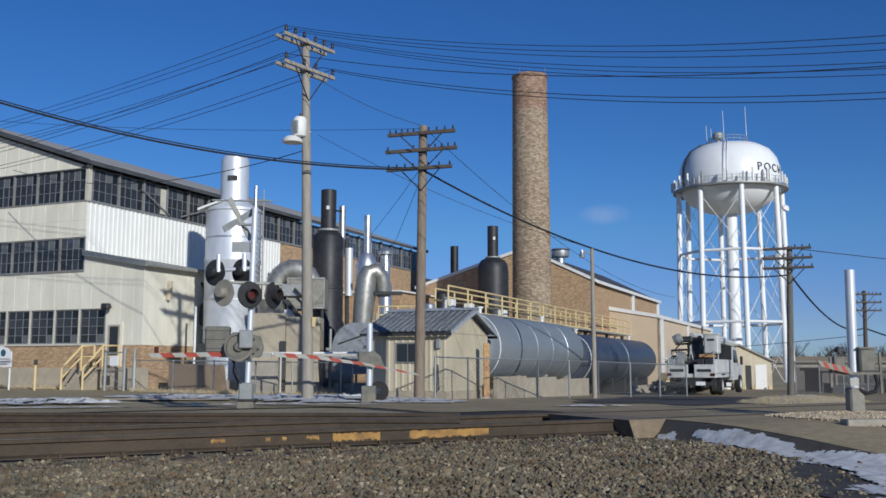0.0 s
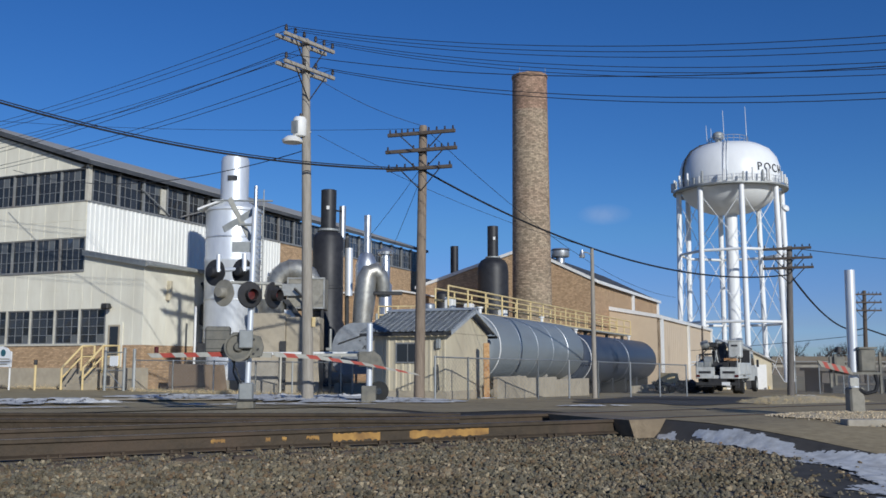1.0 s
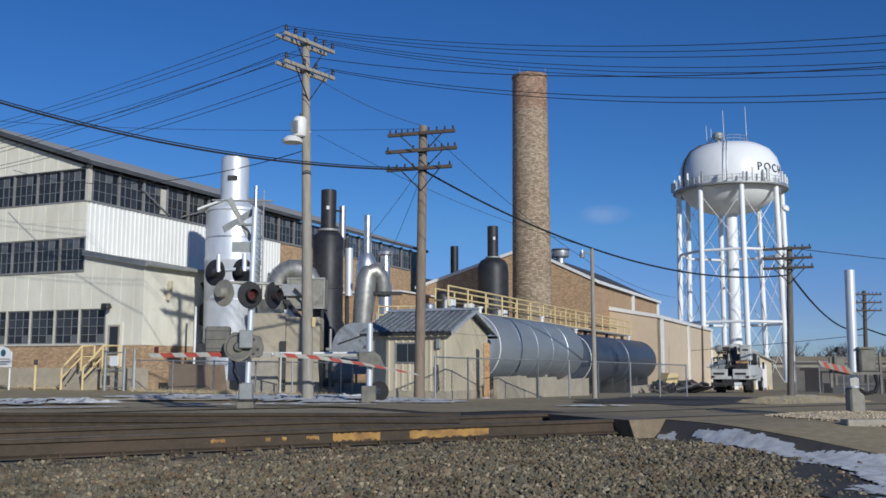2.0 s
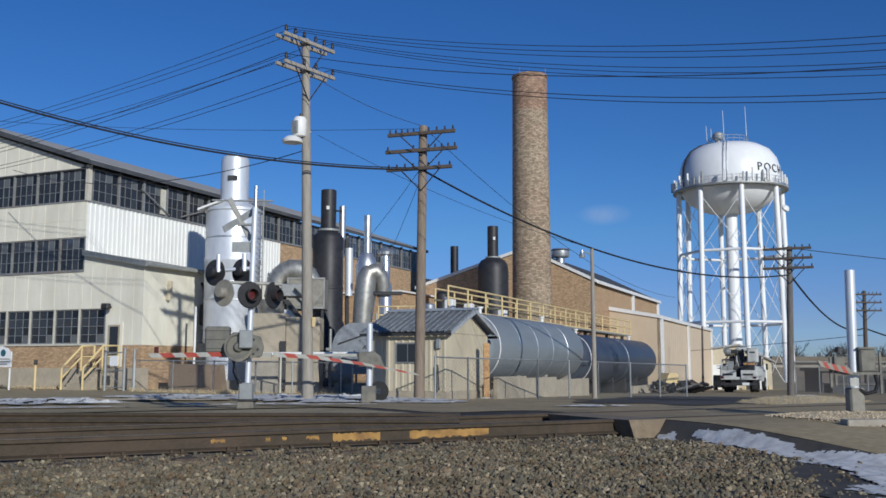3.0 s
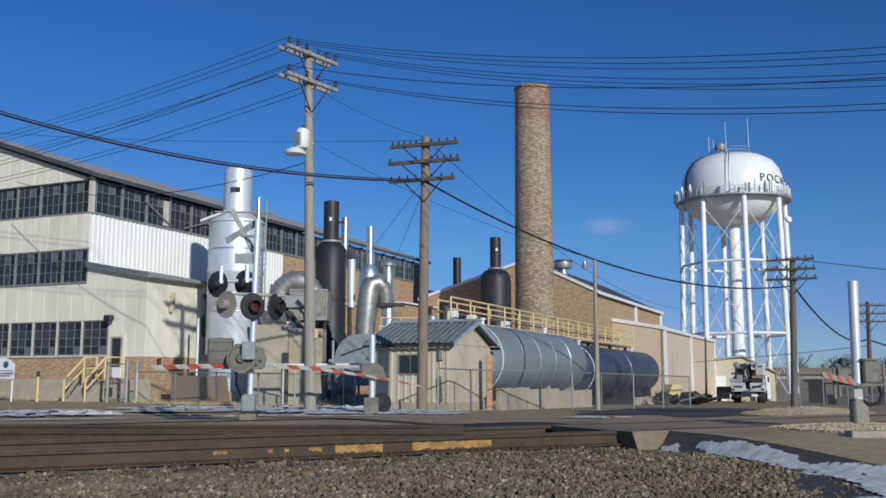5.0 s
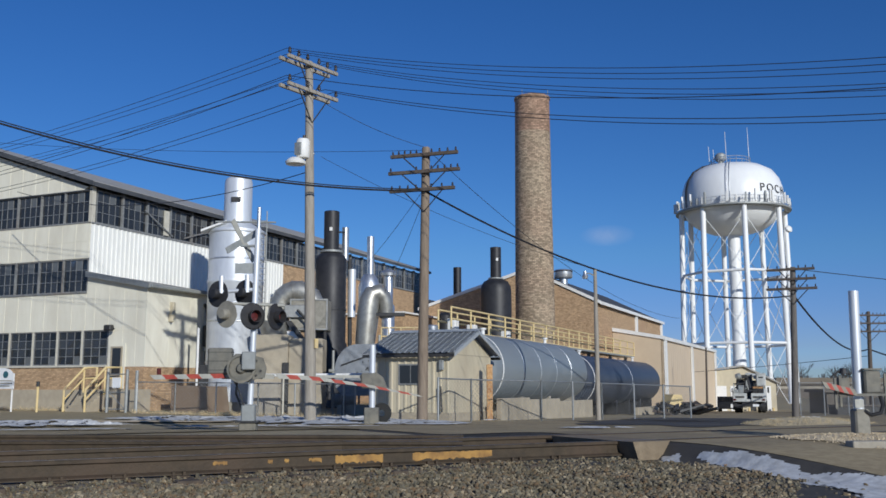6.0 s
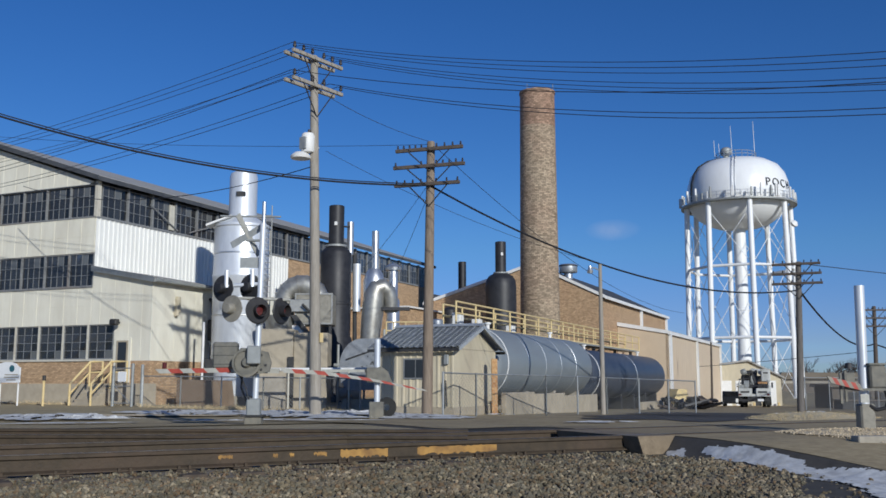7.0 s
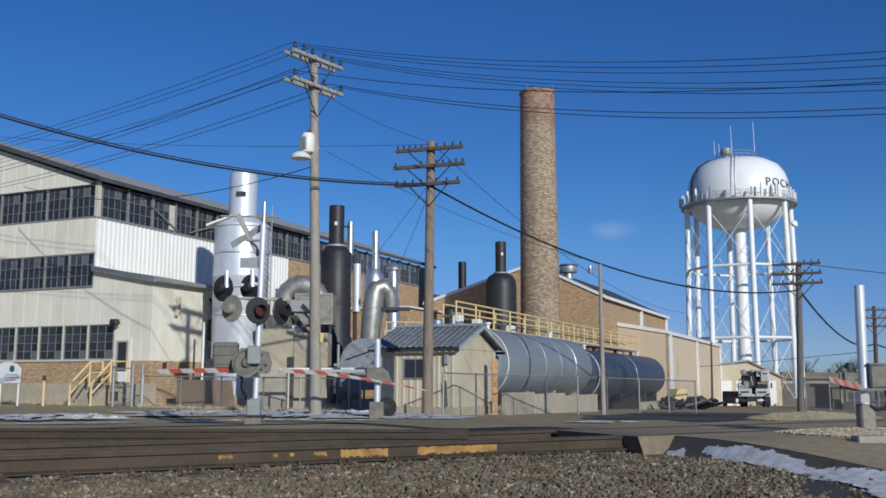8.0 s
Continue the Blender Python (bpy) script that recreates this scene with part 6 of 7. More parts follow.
    part("tyre_guard", lathe(bm_new(), [(0.10, -0.08), (0.30, -0.06), (0.30, 0.06), (0.10, 0.08)], 20), "rubber", h, m=pose(0.28, 0.3, 0.25, 90))


def build_right_gate():
    g = thing("crossing_gate", "silver crossing mast with gate machine and raised cover", "level crossing gate", pose(5.27, 12.2, 0.44) @ Matrix.Scale(0.52, 4))
    part("mast", rod(bm_new(), (0.03, 0, 0.3), (0.08, 0, 3.66), 0.12, seg=20), "silver_paint", g, "plain silver mast", smooth=True)
    part("base_box", box(bm_new(), -0.13, 0.23, -0.18, 0.18, -0.12, 0.74, bevel=0.04), "dusty_disc", g, "dusty grey cast base")
    part("base_plate", box(bm_new(), -0.32, 0.4, -0.3, 0.3, -0.08, 0.0), "dark_metal", g)
    mc = part("gate_machine", box(bm_new(), 0.12, 0.52, -0.25, 0.25, 1.12, 1.68, bevel=0.04), "cast_grey", g, "grey gate machine")
    part("lid", box(bm_new(), 0.10, 0.54, -0.27, 0.27, 1.69, 1.73), "cast_grey", mc)
    part("side_box", box(bm_new(), -0.44, -0.2, -0.14, 0.14, 1.15, 1.5, bevel=0.03), "cast_grey", g)
    part("bell", lathe(bm_new(), [(0, 0.2), (0.1, 0.18), (0.13, 0.05), (0.14, 0)], 16), "signal_black", g, m=pose(-0.30, 0, 1.60) @ Matrix.Scale(0.75, 4))
    part("bell_bracket", pipe(bm_new(), [(-0.1, 0, 1.6), (-0.42, 0, 1.66), (-0.62, 0, 1.5)], 0.03, 6), "dark_metal", g)
    part("cross_bar", box(bm_new(), -0.55, 0.62, -0.3, -0.26, 1.06, 1.12), "cast_grey", g)
    for x, z0_, z1_ in ((-0.62, 0.75, 1.5), (-0.5, 0.8, 1.55), (0.6, 0.6, 1.6)):
        part("upright", box(bm_new(), x - 0.025, x + 0.03, -0.28, -0.22, z0_, z1_), "cast_grey", g)
    a = part("gate_arm", box(bm_new(), -0.2, 0.0, -0.36, -0.32, 0.78, 0.98), "gate_white", g, "striped gate arm pointing down the road")
    striped_arm(a, [(-1.0, -0.5, 1.33), (-0.16, -0.34, 1.14)], 0.14, 0.15, 7, 1, ("red", "dusty_disc"))
    hose = [(0.48, -0.2, 1.1), (0.52, -0.25, 0.85), (0.45, -0.25, 0.65), (0.25, -0.2, 0.6), (0.1, -0.15, 0.7)]
    part("hose", pipe(bm_new(), hose, 0.05, 8), "cable", g, "black cable loop")
    single("concrete_slab", box(bm_new(), -0.75, 0.72, -0.28, 0.28, -0.15, 0.16, bevel=0.03), "concrete", "loose pale concrete block in the gravel", "concrete block", pose(5.0, 11.3, 0.42, 0, 0, 6) @ Matrix.Scale(0.34, 4))
    single("crossing_panel", slab(bm_new(), [(-0.28, 0.02), (0.30, 0.02), (0.14, -0.20), (-0.2, -0.20)], "y", -1.12, 0.55), "panel_tan",
           "tan concrete crossing panel between the rails", "crossing panel", TRACK_POSE @ pose(7.72, 10.0, RAIL_TOP - 0.018), kind="structure")


# ---------------------------------------------------------------- fences, steps, signs
def chain_fence(label, pts, h, step, mesh=True, thick=0.0036):
    f = thing("chain_link_fence", label, "fence", group="chain-link fences")
    rods, post = [], None
    for (x0, y0), (x1, y1) in zip(pts, pts[1:]):
        L = math.hypot(x1 - x0, y1 - y0)
        n = max(1, round(L / step))
        for i in range(n + 1):
            x, y = x0 + (x1 - x0) * i / n, y0 + (y1 - y0) * i / n
            m = pose(x, y, ground_z(x, y))
            if post is None:
                post = part("fence_post", rod(bm_new(), (0, 0, -0.2), (0, 0, h + 0.04), 0.034, seg=8), "fence_wire", f, m=m)
            else:
                share("fence_post", post, f, m)
        za, zb = ground_z(x0, y0) + h, ground_z(x1, y1) + h
        part("top_rail", rod(bm_new(), (x0, y0, za), (x1, y1, zb), 0.024, seg=8), "fence_wire", f)
        if mesh:
            k = int(L / 0.16)
            for i in range(-int(h / 0.16), k):
                for up in (1, -1):
                    u0, u1 = i / k, (i + h / 0.16) / k
                    c0, c1 = max(0, u0), min(1, u1)
                    if c1 <= c0:
                        continue
                    w0, w1 = (c0 - u0) / (u1 - u0), (c1 - u0) / (u1 - u0)
                    if up < 0:
                        w0, w1 = 1 - w0, 1 - w1
                    ga, gb = za - h, zb - h
                    p = Vector((x0 + (x1 - x0) * c0, y0 + (y1 - y0) * c0, ga + (gb - ga) * c0 + w0 * h))
                    q = Vector((x0 + (x1 - x0) * c1, y0 + (y1 - y0) * c1, ga + (gb - ga) * c1 + w1 * h))
                    rods.append((p, q, thick, thick))
    if mesh:
        sticks("wire_mesh", rods, "fence_wire", f, "thin galvanised diamond mesh", kind="stuff")
    return f


def build_fences():
    g = lambda b, a: tuple((GRID @ Vector((b, a, 0)))[:2])
    chain_fence("galvanised chain-link fence by the factory steps", [g(-29.25, 33), g(-27.15, 33), g(-23.2, 33.5), g(-19.5, 33.4), g(-16.4, 31.5)], 1.35, 2.0)
    chain_fence("galvanised chain-link fence before the tanks", [(-0.26, 31.0), (0.86, 32.4), (3.41, 34.0), (6.0, 36.6), (10.8, 42.0)], 1.42, 2.2)
    chain_fence("grey chain-link fence far along the yard", [(21.6, 58), (30, 57), (40, 56)], 2.0, 1.4, thick=0.011)
    for b, h in ((-30.95, 1.75), (-29.85, 1.85), (-29.3, 1.8)):
        p = g(b, 33.0)
        q = thing("gate_post", "thick blue-grey steel gate post", "gate post", pose(*p, 0), "gate posts")
        part("post", rod(bm_new(), (0, 0, -0.2), (0, 0, h), 0.07, seg=14), "grey_metal", q, smooth=True)
        part("cap", lathe(bm_new(), [(0.08, 0), (0.06, 0.05), (0, 0.07)], 14), "grey_metal", q, m=pose(0, 0, h))
    y = thing("yard_gate", "narrow chain-link gate with a white notice", "gate", on_grid(-30.9, 33.0, 0.1))
    for z in (0.05, 0.8, 1.6):
        part("gate_rail", rod(bm_new(), (0, 0, z), (1.0, 0, z), 0.025, seg=8), "fence_wire", y)
    part("notice", box(bm_new(), 0.25, 0.72, -0.05, -0.03, 1.0, 1.45, bevel=0.02), "sign", y, "white notice")
    part("gate_brace", rod(bm_new(), (0.05, 0, 0.8), (0.95, 0, 0.08), 0.02, seg=6), "fence_wire", y)


def build_steps():
    # steps rise towards the facade, to a landing before the door
    s = thing("entrance_steps", "concrete entrance steps with yellow pipe handrails", "steps", GRID)
    b0, b1, top = -33.85, -32.55, 1.02
    n = 6
    for i in range(n):
        z = top * (i + 1) / (n + 1)
        part("tread", box(bm_new(), b0 + 0.06, b1 - 0.06, 33.35 + 0.2 * i, 34.55, max(-0.1, z - top / (n + 1) - 0.02), z, bevel=0.01), "concrete_tan", s)
    part("landing", box(bm_new(), b0 - 0.1, -30.6, 34.554, 35.44, -0.2, top), "concrete_tan", s, "stained concrete landing")
    for b, out in ((b0, 0.55), (b1, 0.75)):
        part("handrail", pipe(bm_new(), [(b, 33.3, 0.0), (b, 33.3, 1.0), (b, 34.5, 2.03), (b + 0.12, 34.62, 2.05), (b + out, 34.75, 2.05), (b + out, 34.75, top)], 0.055, 8), "yellow", s, "faded yellow handrail")
        part("mid_rail", pipe(bm_new(), [(b, 33.3, 0.52), (b, 34.5, 1.53), (b + out, 34.75, 1.55)], 0.045, 8), "yellow", s)
        part("rail_post", rod(bm_new(), (b, 34.5, 0.8), (b, 34.5, 2.03), 0.045, seg=8), "yellow", s)
    p = thing("bollard", "yellow pipe bollard with a dark top", "bollard", on_grid(-34.1, 32.0, 0))
    part("pipe", rod(bm_new(), (0, 0, -0.1), (0, 0, 1.15), 0.055, seg=12), "yellow", p)
    part("cap", rod(bm_new(), (0, 0, 1.15), (0, 0, 1.38), 0.08, seg=12), "dark_metal", p)
    q = thing("site_sign", "white arched site sign on two posts", "sign", on_grid(-36.2, 32.0, 0))
    part("board", slab(bm_new(), [(-0.9, 1.05), (0.58, 1.05), (0.58, 1.75), (0.45, 1.78), (0.3, 1.92), (0, 2.0), (-0.4, 2.0), (-0.9, 1.9)], "y", -0.04, 0.04), "sign", q, "white sign board")
    part("emblem", rod(bm_new(), (0.1, -0.055, 1.7), (0.1, -0.045, 1.7), 0.16, seg=20), "teal", q, "dark teal round emblem")
    for z, w in ((1.42, 0.42), (1.3, 0.46), (1.18, 0.3)):
        part("text_bar", box(bm_new(), 0.08 - w, 0.08 + w, -0.05, -0.042, z - 0.025, z + 0.025), "concrete", q)
    for x in (-0.7, 0.45):
        part("post", rod(bm_new(), (x, 0.06, -0.1), (x, 0.06, 1.3), 0.04, seg=8), "trim_white", q)
    r = thing("retaining_block", "stained brown concrete block behind the fence", "concrete block", on_grid(-28.2, 35.2, 0))
    part("block", slab(bm_new(), [(-1.0, -0.1), (1.15, -0.1), (0.95, 1.15), (-1.0, 1.2)], "y", 0, 1.6), "brown_block", r)


build_poles()
build_wires()
build_gate()
build_right_gate()
build_fences()
build_steps()


# ---------------------------------------------------------------- truck, car, loader
def wheel_mesh(parent, m, r=0.48, w=0.28):
    """Tyre and rim turning about local x."""
    hub = part("wheel", lathe(bm_new(), [(r * 0.56, -w / 2), (r * 0.92, -w / 2), (r, -w / 3), (r, w / 3), (r * 0.92, w / 2), (r * 0.56, w / 2)], 24), "rubber", parent, "black truck tyre", smooth=True, m=m)
    rim = lathe(bm_new(), [(0, -0.06), (r * 0.25, -0.06), (r * 0.3, -0.02), (r * 0.5, -0.03), (r * 0.57, -w / 2), (r * 0.57, w / 2), (r * 0.5, 0.03), (r * 0.3, 0.02), (r * 0.25, 0.06), (0, 0.06)], 18)
    part("rim", rim, "truck_white", hub, "white steel rim")
    return hub


def build_truck():
    """Utility truck heading along local +y, origin on the ground under the rear bumper."""
    t = thing("utility_truck", "white utility truck with a folded boom and bucket", "truck")
    part("chassis", box(bm_new(), -0.5, 0.5, 0.1, 7.2, 0.55, 0.85), "dark_metal", t)
    part("rear_bumper", box(bm_new(), -1.18, 1.18, -0.08, 0.12, 0.48, 0.66, bevel=0.02), "dark_metal", t)
    bed = part("bed", box(bm_new(), -1.2, 1.2, 0.12, 4.8, 0.86, 1.05, bevel=0.02), "truck_white", t)
    for x0, x1 in ((-1.2, -0.72), (0.72, 1.2)):
        b = part("side_locker", box(bm_new(), x0, x1, 0.15, 4.7, 1.06, 1.75, bevel=0.03), "truck_white", t, "white tool locker")
        for y in (0.3, 1.7, 3.1):
            xs = x1 + 0.004 if x0 > 0 else x0 - 0.004
            part("locker_door", box(bm_new(), xs - 0.01, xs + 0.01, y, y + 1.2, 1.12, 1.68), "truck_white", b)
    for x0, x1 in ((-1.16, -0.15), (0.15, 1.16)):
        part("tail_panel", box(bm_new(), x0, x1, 0.04, 0.12, 0.86, 1.5, bevel=0.02), "truck_white", t, "white tail panel")
        part("tail_recess", box(bm_new(), x0 + 0.15, x1 - 0.2, 0.02, 0.045, 1.15, 1.28), "dark_metal", t)
    for x in (-1.05, 1.05):
        part("tail_lamp", box(bm_new(), x - 0.1, x + 0.1, 0.0, 0.038, 0.95, 1.08), "lens_red", t, "red tail lamp")
    part("plate_panel", box(bm_new(), 0.25, 0.7, -0.1, -0.085, 0.5, 0.68), "sign", t, "pale rear panel")
    # outriggers
    for x in (-1.0, 1.0):
        part("outrigger", box(bm_new(), x - 0.1, x + 0.1, 0.3, 0.5, 0.35, 1.3), "dark_metal", t)
    # crane turret and folded boom
    tur = part("turret", lathe(bm_new(), [(0.55, 1.0), (0.5, 1.3), (0.4, 1.5), (0.38, 2.2), (0.3, 2.3), (0, 2.3)], 20), "dark_metal", t, m=pose(-0.05, 1.4, 0), smooth=True)
    part("turret_arm", slab(bm_new(), [(0.8, 1.5), (1.6, 1.5), (1.9, 2.7), (1.5, 2.95), (1.1, 2.7)], "x", -0.3, 0.25), "dark_metal", t, "dark boom pedestal")
    part("lower_boom", pipe(bm_new(), [(0.5, 1.5, 2.75), (0.75, 3.5, 2.72), (0.9, 6.2, 2.62)], 0.19, 8), "truck_white", t, "white folded boom")
    part("upper_boom", pipe(bm_new(), [(0.5, 6.2, 2.9), (0.2, 3.0, 2.92), (-0.1, 0.9, 2.95)], 0.13, 8), "truck_white", t)
    part("boom_head", box(bm_new(), -0.75, -0.05, 0.75, 1.15, 2.6, 2.9, bevel=0.06), "dark_metal", t)
    part("boom_tip", lathe(bm_new(), [(0, -0.25), (0.2, -0.2), (0.24, 0), (0.2, 0.2), (0, 0.25)], 14), "grey_metal", t, "grey boom joint", m=pose(-0.75, 0.7, 2.78, 0, 70, 0))
    bk = part("bucket", box(bm_new(), 0.55, 1.25, 0.50, 1.20, 2.02, 2.98, bevel=0.06), "truck_white", t, "white fibreglass bucket")
    part("bucket_rim", box(bm_new(), 0.52, 1.28, 0.47, 1.23, 2.93, 3.01, bevel=0.02), "truck_white", bk)
    part("bucket_label", box(bm_new(), 0.73, 1.08, 0.485, 0.498, 2.65, 2.75), "dark_metal", bk)
    part("bucket_bracket", box(bm_new(), 0.3, 1.0, 0.6, 1.2, 1.86, 2.0), "rust", t, "rusty bucket bracket")
    part("winch_drum", rod(bm_new(), (-0.55, 1.0, 1.55), (0.35, 1.0, 1.55), 0.3, seg=16), "dark_metal", t)
    part("hose_reel", rod(bm_new(), (-0.75, 0.6, 1.85), (-0.35, 0.6, 1.85), 0.26, seg=16), "grey_metal", t)
    for x0, x1, z in ((-1.1, -0.3, 1.9), (-1.15, -0.2, 2.2), (-0.9, -0.1, 2.5)):
        part("guard_bar", rod(bm_new(), (x0, 0.9, z), (x1, 1.2, z + 0.05), 0.05, seg=8), "dark_metal", t)
    rnd = random.Random(41)
    for k in range(14):
        x, y = rnd.uniform(-1.1, 0.3), rnd.uniform(0.25, 1.6)
        part("tool_bar", rod(bm_new(), (x, y, 1.1), (x + rnd.uniform(-0.35, 0.35), y + rnd.uniform(-0.2, 0.6), rnd.uniform(1.7, 2.7)), rnd.uniform(0.02, 0.05), seg=7), ("dark_metal", "grey_metal", "truck_white")[k % 3], t)
    for x, z in ((-0.95, 1.5), (-0.55, 1.5), (0.45, 1.5), (0.85, 1.5)):
        part("tool_bin", box(bm_new(), x - 0.17, x + 0.17, 0.1, 0.5, z, z + 0.28, bevel=0.02), "grey_metal" if x < 0 else "dark_metal", t)
    for z in (1.62, 1.78):
        part("rack_pipe", rod(bm_new(), (-1.34, -0.2, z), (-1.28, 4.2, z + 0.05), 0.045, seg=8), "trim_white", t, "pale pipe on the side rack")
    for x in (-1.1, 1.1):
        part("grab_rail", pipe(bm_new(), [(x, 0.1, 1.5), (x, 0.1, 2.15), (x, 1.2, 2.15), (x, 1.2, 1.75)], 0.025, 6), "truck_white", t)
    part("rear_step", box(bm_new(), -0.9, -0.2, -0.3, -0.02, 0.42, 0.47), "dark_metal", t)
    part("hose", pipe(bm_new(), [(-0.6, 0.9, 2.6), (-0.9, 0.6, 2.2), (-0.5, 0.4, 1.8), (-0.2, 0.6, 1.5)], 0.04, 7), "cable", t)
    part("head_rack", box(bm_new(), -1.1, 1.1, 4.75, 4.85, 1.05, 2.5), "dark_metal", t)
    # cab
    cab = slab(bm_new(), [(4.95, 0.7), (7.9, 0.7), (7.95, 1.45), (6.75, 1.6), (6.3, 2.4), (5.05, 2.45)], "x", -1.1, 1.1)
    c = part("cab", cab, "truck_white", t, "white crew cab")
    for x in (-1.104, 1.104):
        part("side_window", slab(bm_new(), [(5.3, 1.6), (6.55, 1.6), (6.2, 2.25), (5.3, 2.28)], "x", x - 0.008, x + 0.008), "glass_clear", c)
        part("mirror", box(bm_new(), x * 1.2 - 0.07, x * 1.2 + 0.07, 6.4, 6.5, 1.5, 1.95, bevel=0.02), "dark_metal", c)
    part("rear_window", box(bm_new(), -0.7, 0.7, 4.94, 4.948, 1.7, 2.25), "glass_clear", c)
    part("warning_beacon", rod(bm_new(), (0.5, 5.6, 2.44), (0.5, 5.6, 2.62), 0.09, seg=12), "yellow", c)
    wheels = []
    for x, y in ((-1.0, 1.9), (1.0, 1.9), (-1.05, 6.9), (1.05, 6.9)):
        wheels.append((wheel_mesh(t, pose(x, y, 0.48)), x, y))
    for x in (-0.7, 0.7):
        wheels.append((wheel_mesh(t, pose(x, 1.9, 0.48)), x, 1.9))
    for x in (-1.0, 1.0):
        part("mud_flap", box(bm_new(), x - 0.25, x + 0.25, 1.2, 1.24, 0.2, 0.7), "rubber", t)
        part("wheel_arch", box(bm_new(), x - 0.2, x + 0.2, 1.35, 2.45, 0.97, 1.04), "dark_metal", t)
    return t, wheels


def build_car():
    x, y = 27.6, 93
    c = thing("parked_car", "black estate car parked by the garage", "car", pose(x, y, ground_z(x, y), 0, 0, -20))
    body = slab(bm_new(), [(-2.2, 0.3), (2.2, 0.3), (2.25, 0.75), (1.2, 0.95), (0.6, 1.45), (-1.6, 1.48), (-2.2, 0.95)], "x", -0.88, 0.88)
    b = part("body", body, "car", c)
    part("rear_window", slab(bm_new(), [(-0.7, 1.0), (0.7, 1.0), (0.6, 1.4), (-0.6, 1.4)], "y", -2.19, -2.12), "glass_clear", b)
    for s in (-0.885, 0.885):
        part("side_window", slab(bm_new(), [(-1.6, 1.0), (0.95, 1.0), (0.5, 1.38), (-1.5, 1.4)], "x", s - 0.006, s + 0.006), "glass_clear", b)
    part("bumper", box(bm_new(), -0.86, 0.86, -2.3, -2.2, 0.35, 0.6, bevel=0.03), "car", b)
    part("plate_panel", box(bm_new(), 0.35, 0.8, -2.33, -2.305, 0.42, 0.78), "sign", b, "pale panel")
    for wx in (-0.8, 0.8):
        for wy in (-1.4, 1.35):
            part("wheel", rod(bm_new(), (wx - 0.1, wy, 0.32), (wx + 0.1, wy, 0.32), 0.32, seg=20), "rubber", c)


def build_loader():
    x, y = 14.7, 61
    c = thing("yard_loader", "faded yellow loader parked behind the tanks", "loader", pose(x, y, ground_z(x, y), 0, 0, -60) @ Matrix.Scale(0.6, 4))
    part("body", slab(bm_new(), [(-1.4, 0.6), (1.2, 0.6), (1.3, 1.1), (0.5, 1.3), (0.3, 2.1), (-0.9, 2.15), (-1.4, 1.3)], "x", -0.7, 0.7), "yellow", c)
    part("boom", box(bm_new(), -0.2, 0.2, 1.0, 2.6, 0.7, 1.0), "dark_metal", c)
    part("bucket", slab(bm_new(), [(2.4, 0.2), (3.2, 0.2), (3.0, 0.9), (2.4, 1.0)], "x", -0.9, 0.9), "dark_metal", c)
    for wx in (-0.8, 0.8):
        for wy in (-0.9, 0.8):
            part("wheel", rod(bm_new(), (wx - 0.18, wy, 0.5), (wx + 0.18, wy, 0.5), 0.5, seg=20), "rubber", c)
    r = random.Random(2)
    d = thing("scrap_pile", "dark heap of scrap metal and timber", "scrap pile", pose(14.3, 57.5, ground_z(14.3, 57.5)))
    for k in range(26):
        a, l = r.uniform(0, 360), r.uniform(0.5, 1.6)
        part("scrap_piece", box(bm_new(), -l / 2, l / 2, -0.1, 0.1, -0.06, 0.06), "dark_metal" if k % 3 else "arm_wood", d,
             m=pose(r.uniform(-1.4, 1.4), r.uniform(-1, 1), 0.1 + 0.05 * k * 0.5, r.uniform(-25, 25), r.uniform(-30, 30), a))


# ---------------------------------------------------------------- far distance
def bare_tree(x, y, h, seed):
    rnd = random.Random(seed)
    t = thing("bare_tree", "bare brown winter tree", "tree", pose(x, y, -1.9), "far bare trees")
    part("trunk", lathe(bm_new(), [(0.32, -0.3), (0.22, h * 0.3), (0.10, h * 0.62), (0.02, h * 0.9)], 8), "twig", t)
    rods = []

    def grow(p, d, l, r, depth):
        q = p + d * l
        rods.append((p, q, r, r * 0.6))
        if depth:
            for _ in range(3):
                e = (d + Vector((rnd.uniform(-1, 1), rnd.uniform(-1, 1), rnd.uniform(-0.25, 0.7))) * 0.75).normalized()
                grow(p.lerp(q, rnd.uniform(0.45, 1)), e, l * rnd.uniform(0.55, 0.8), r * 0.55, depth - 1)
    for k in range(9):
        a = rnd.uniform(0, 6.283)
        z = h * rnd.uniform(0.22, 0.6)
        grow(Vector((0, 0, z)), Vector((math.cos(a), math.sin(a), rnd.uniform(0.5, 1.3))).normalized(), h * 0.22, 0.09, 3)
    sticks("crown", rods, "twig", t, "haze of bare twigs")


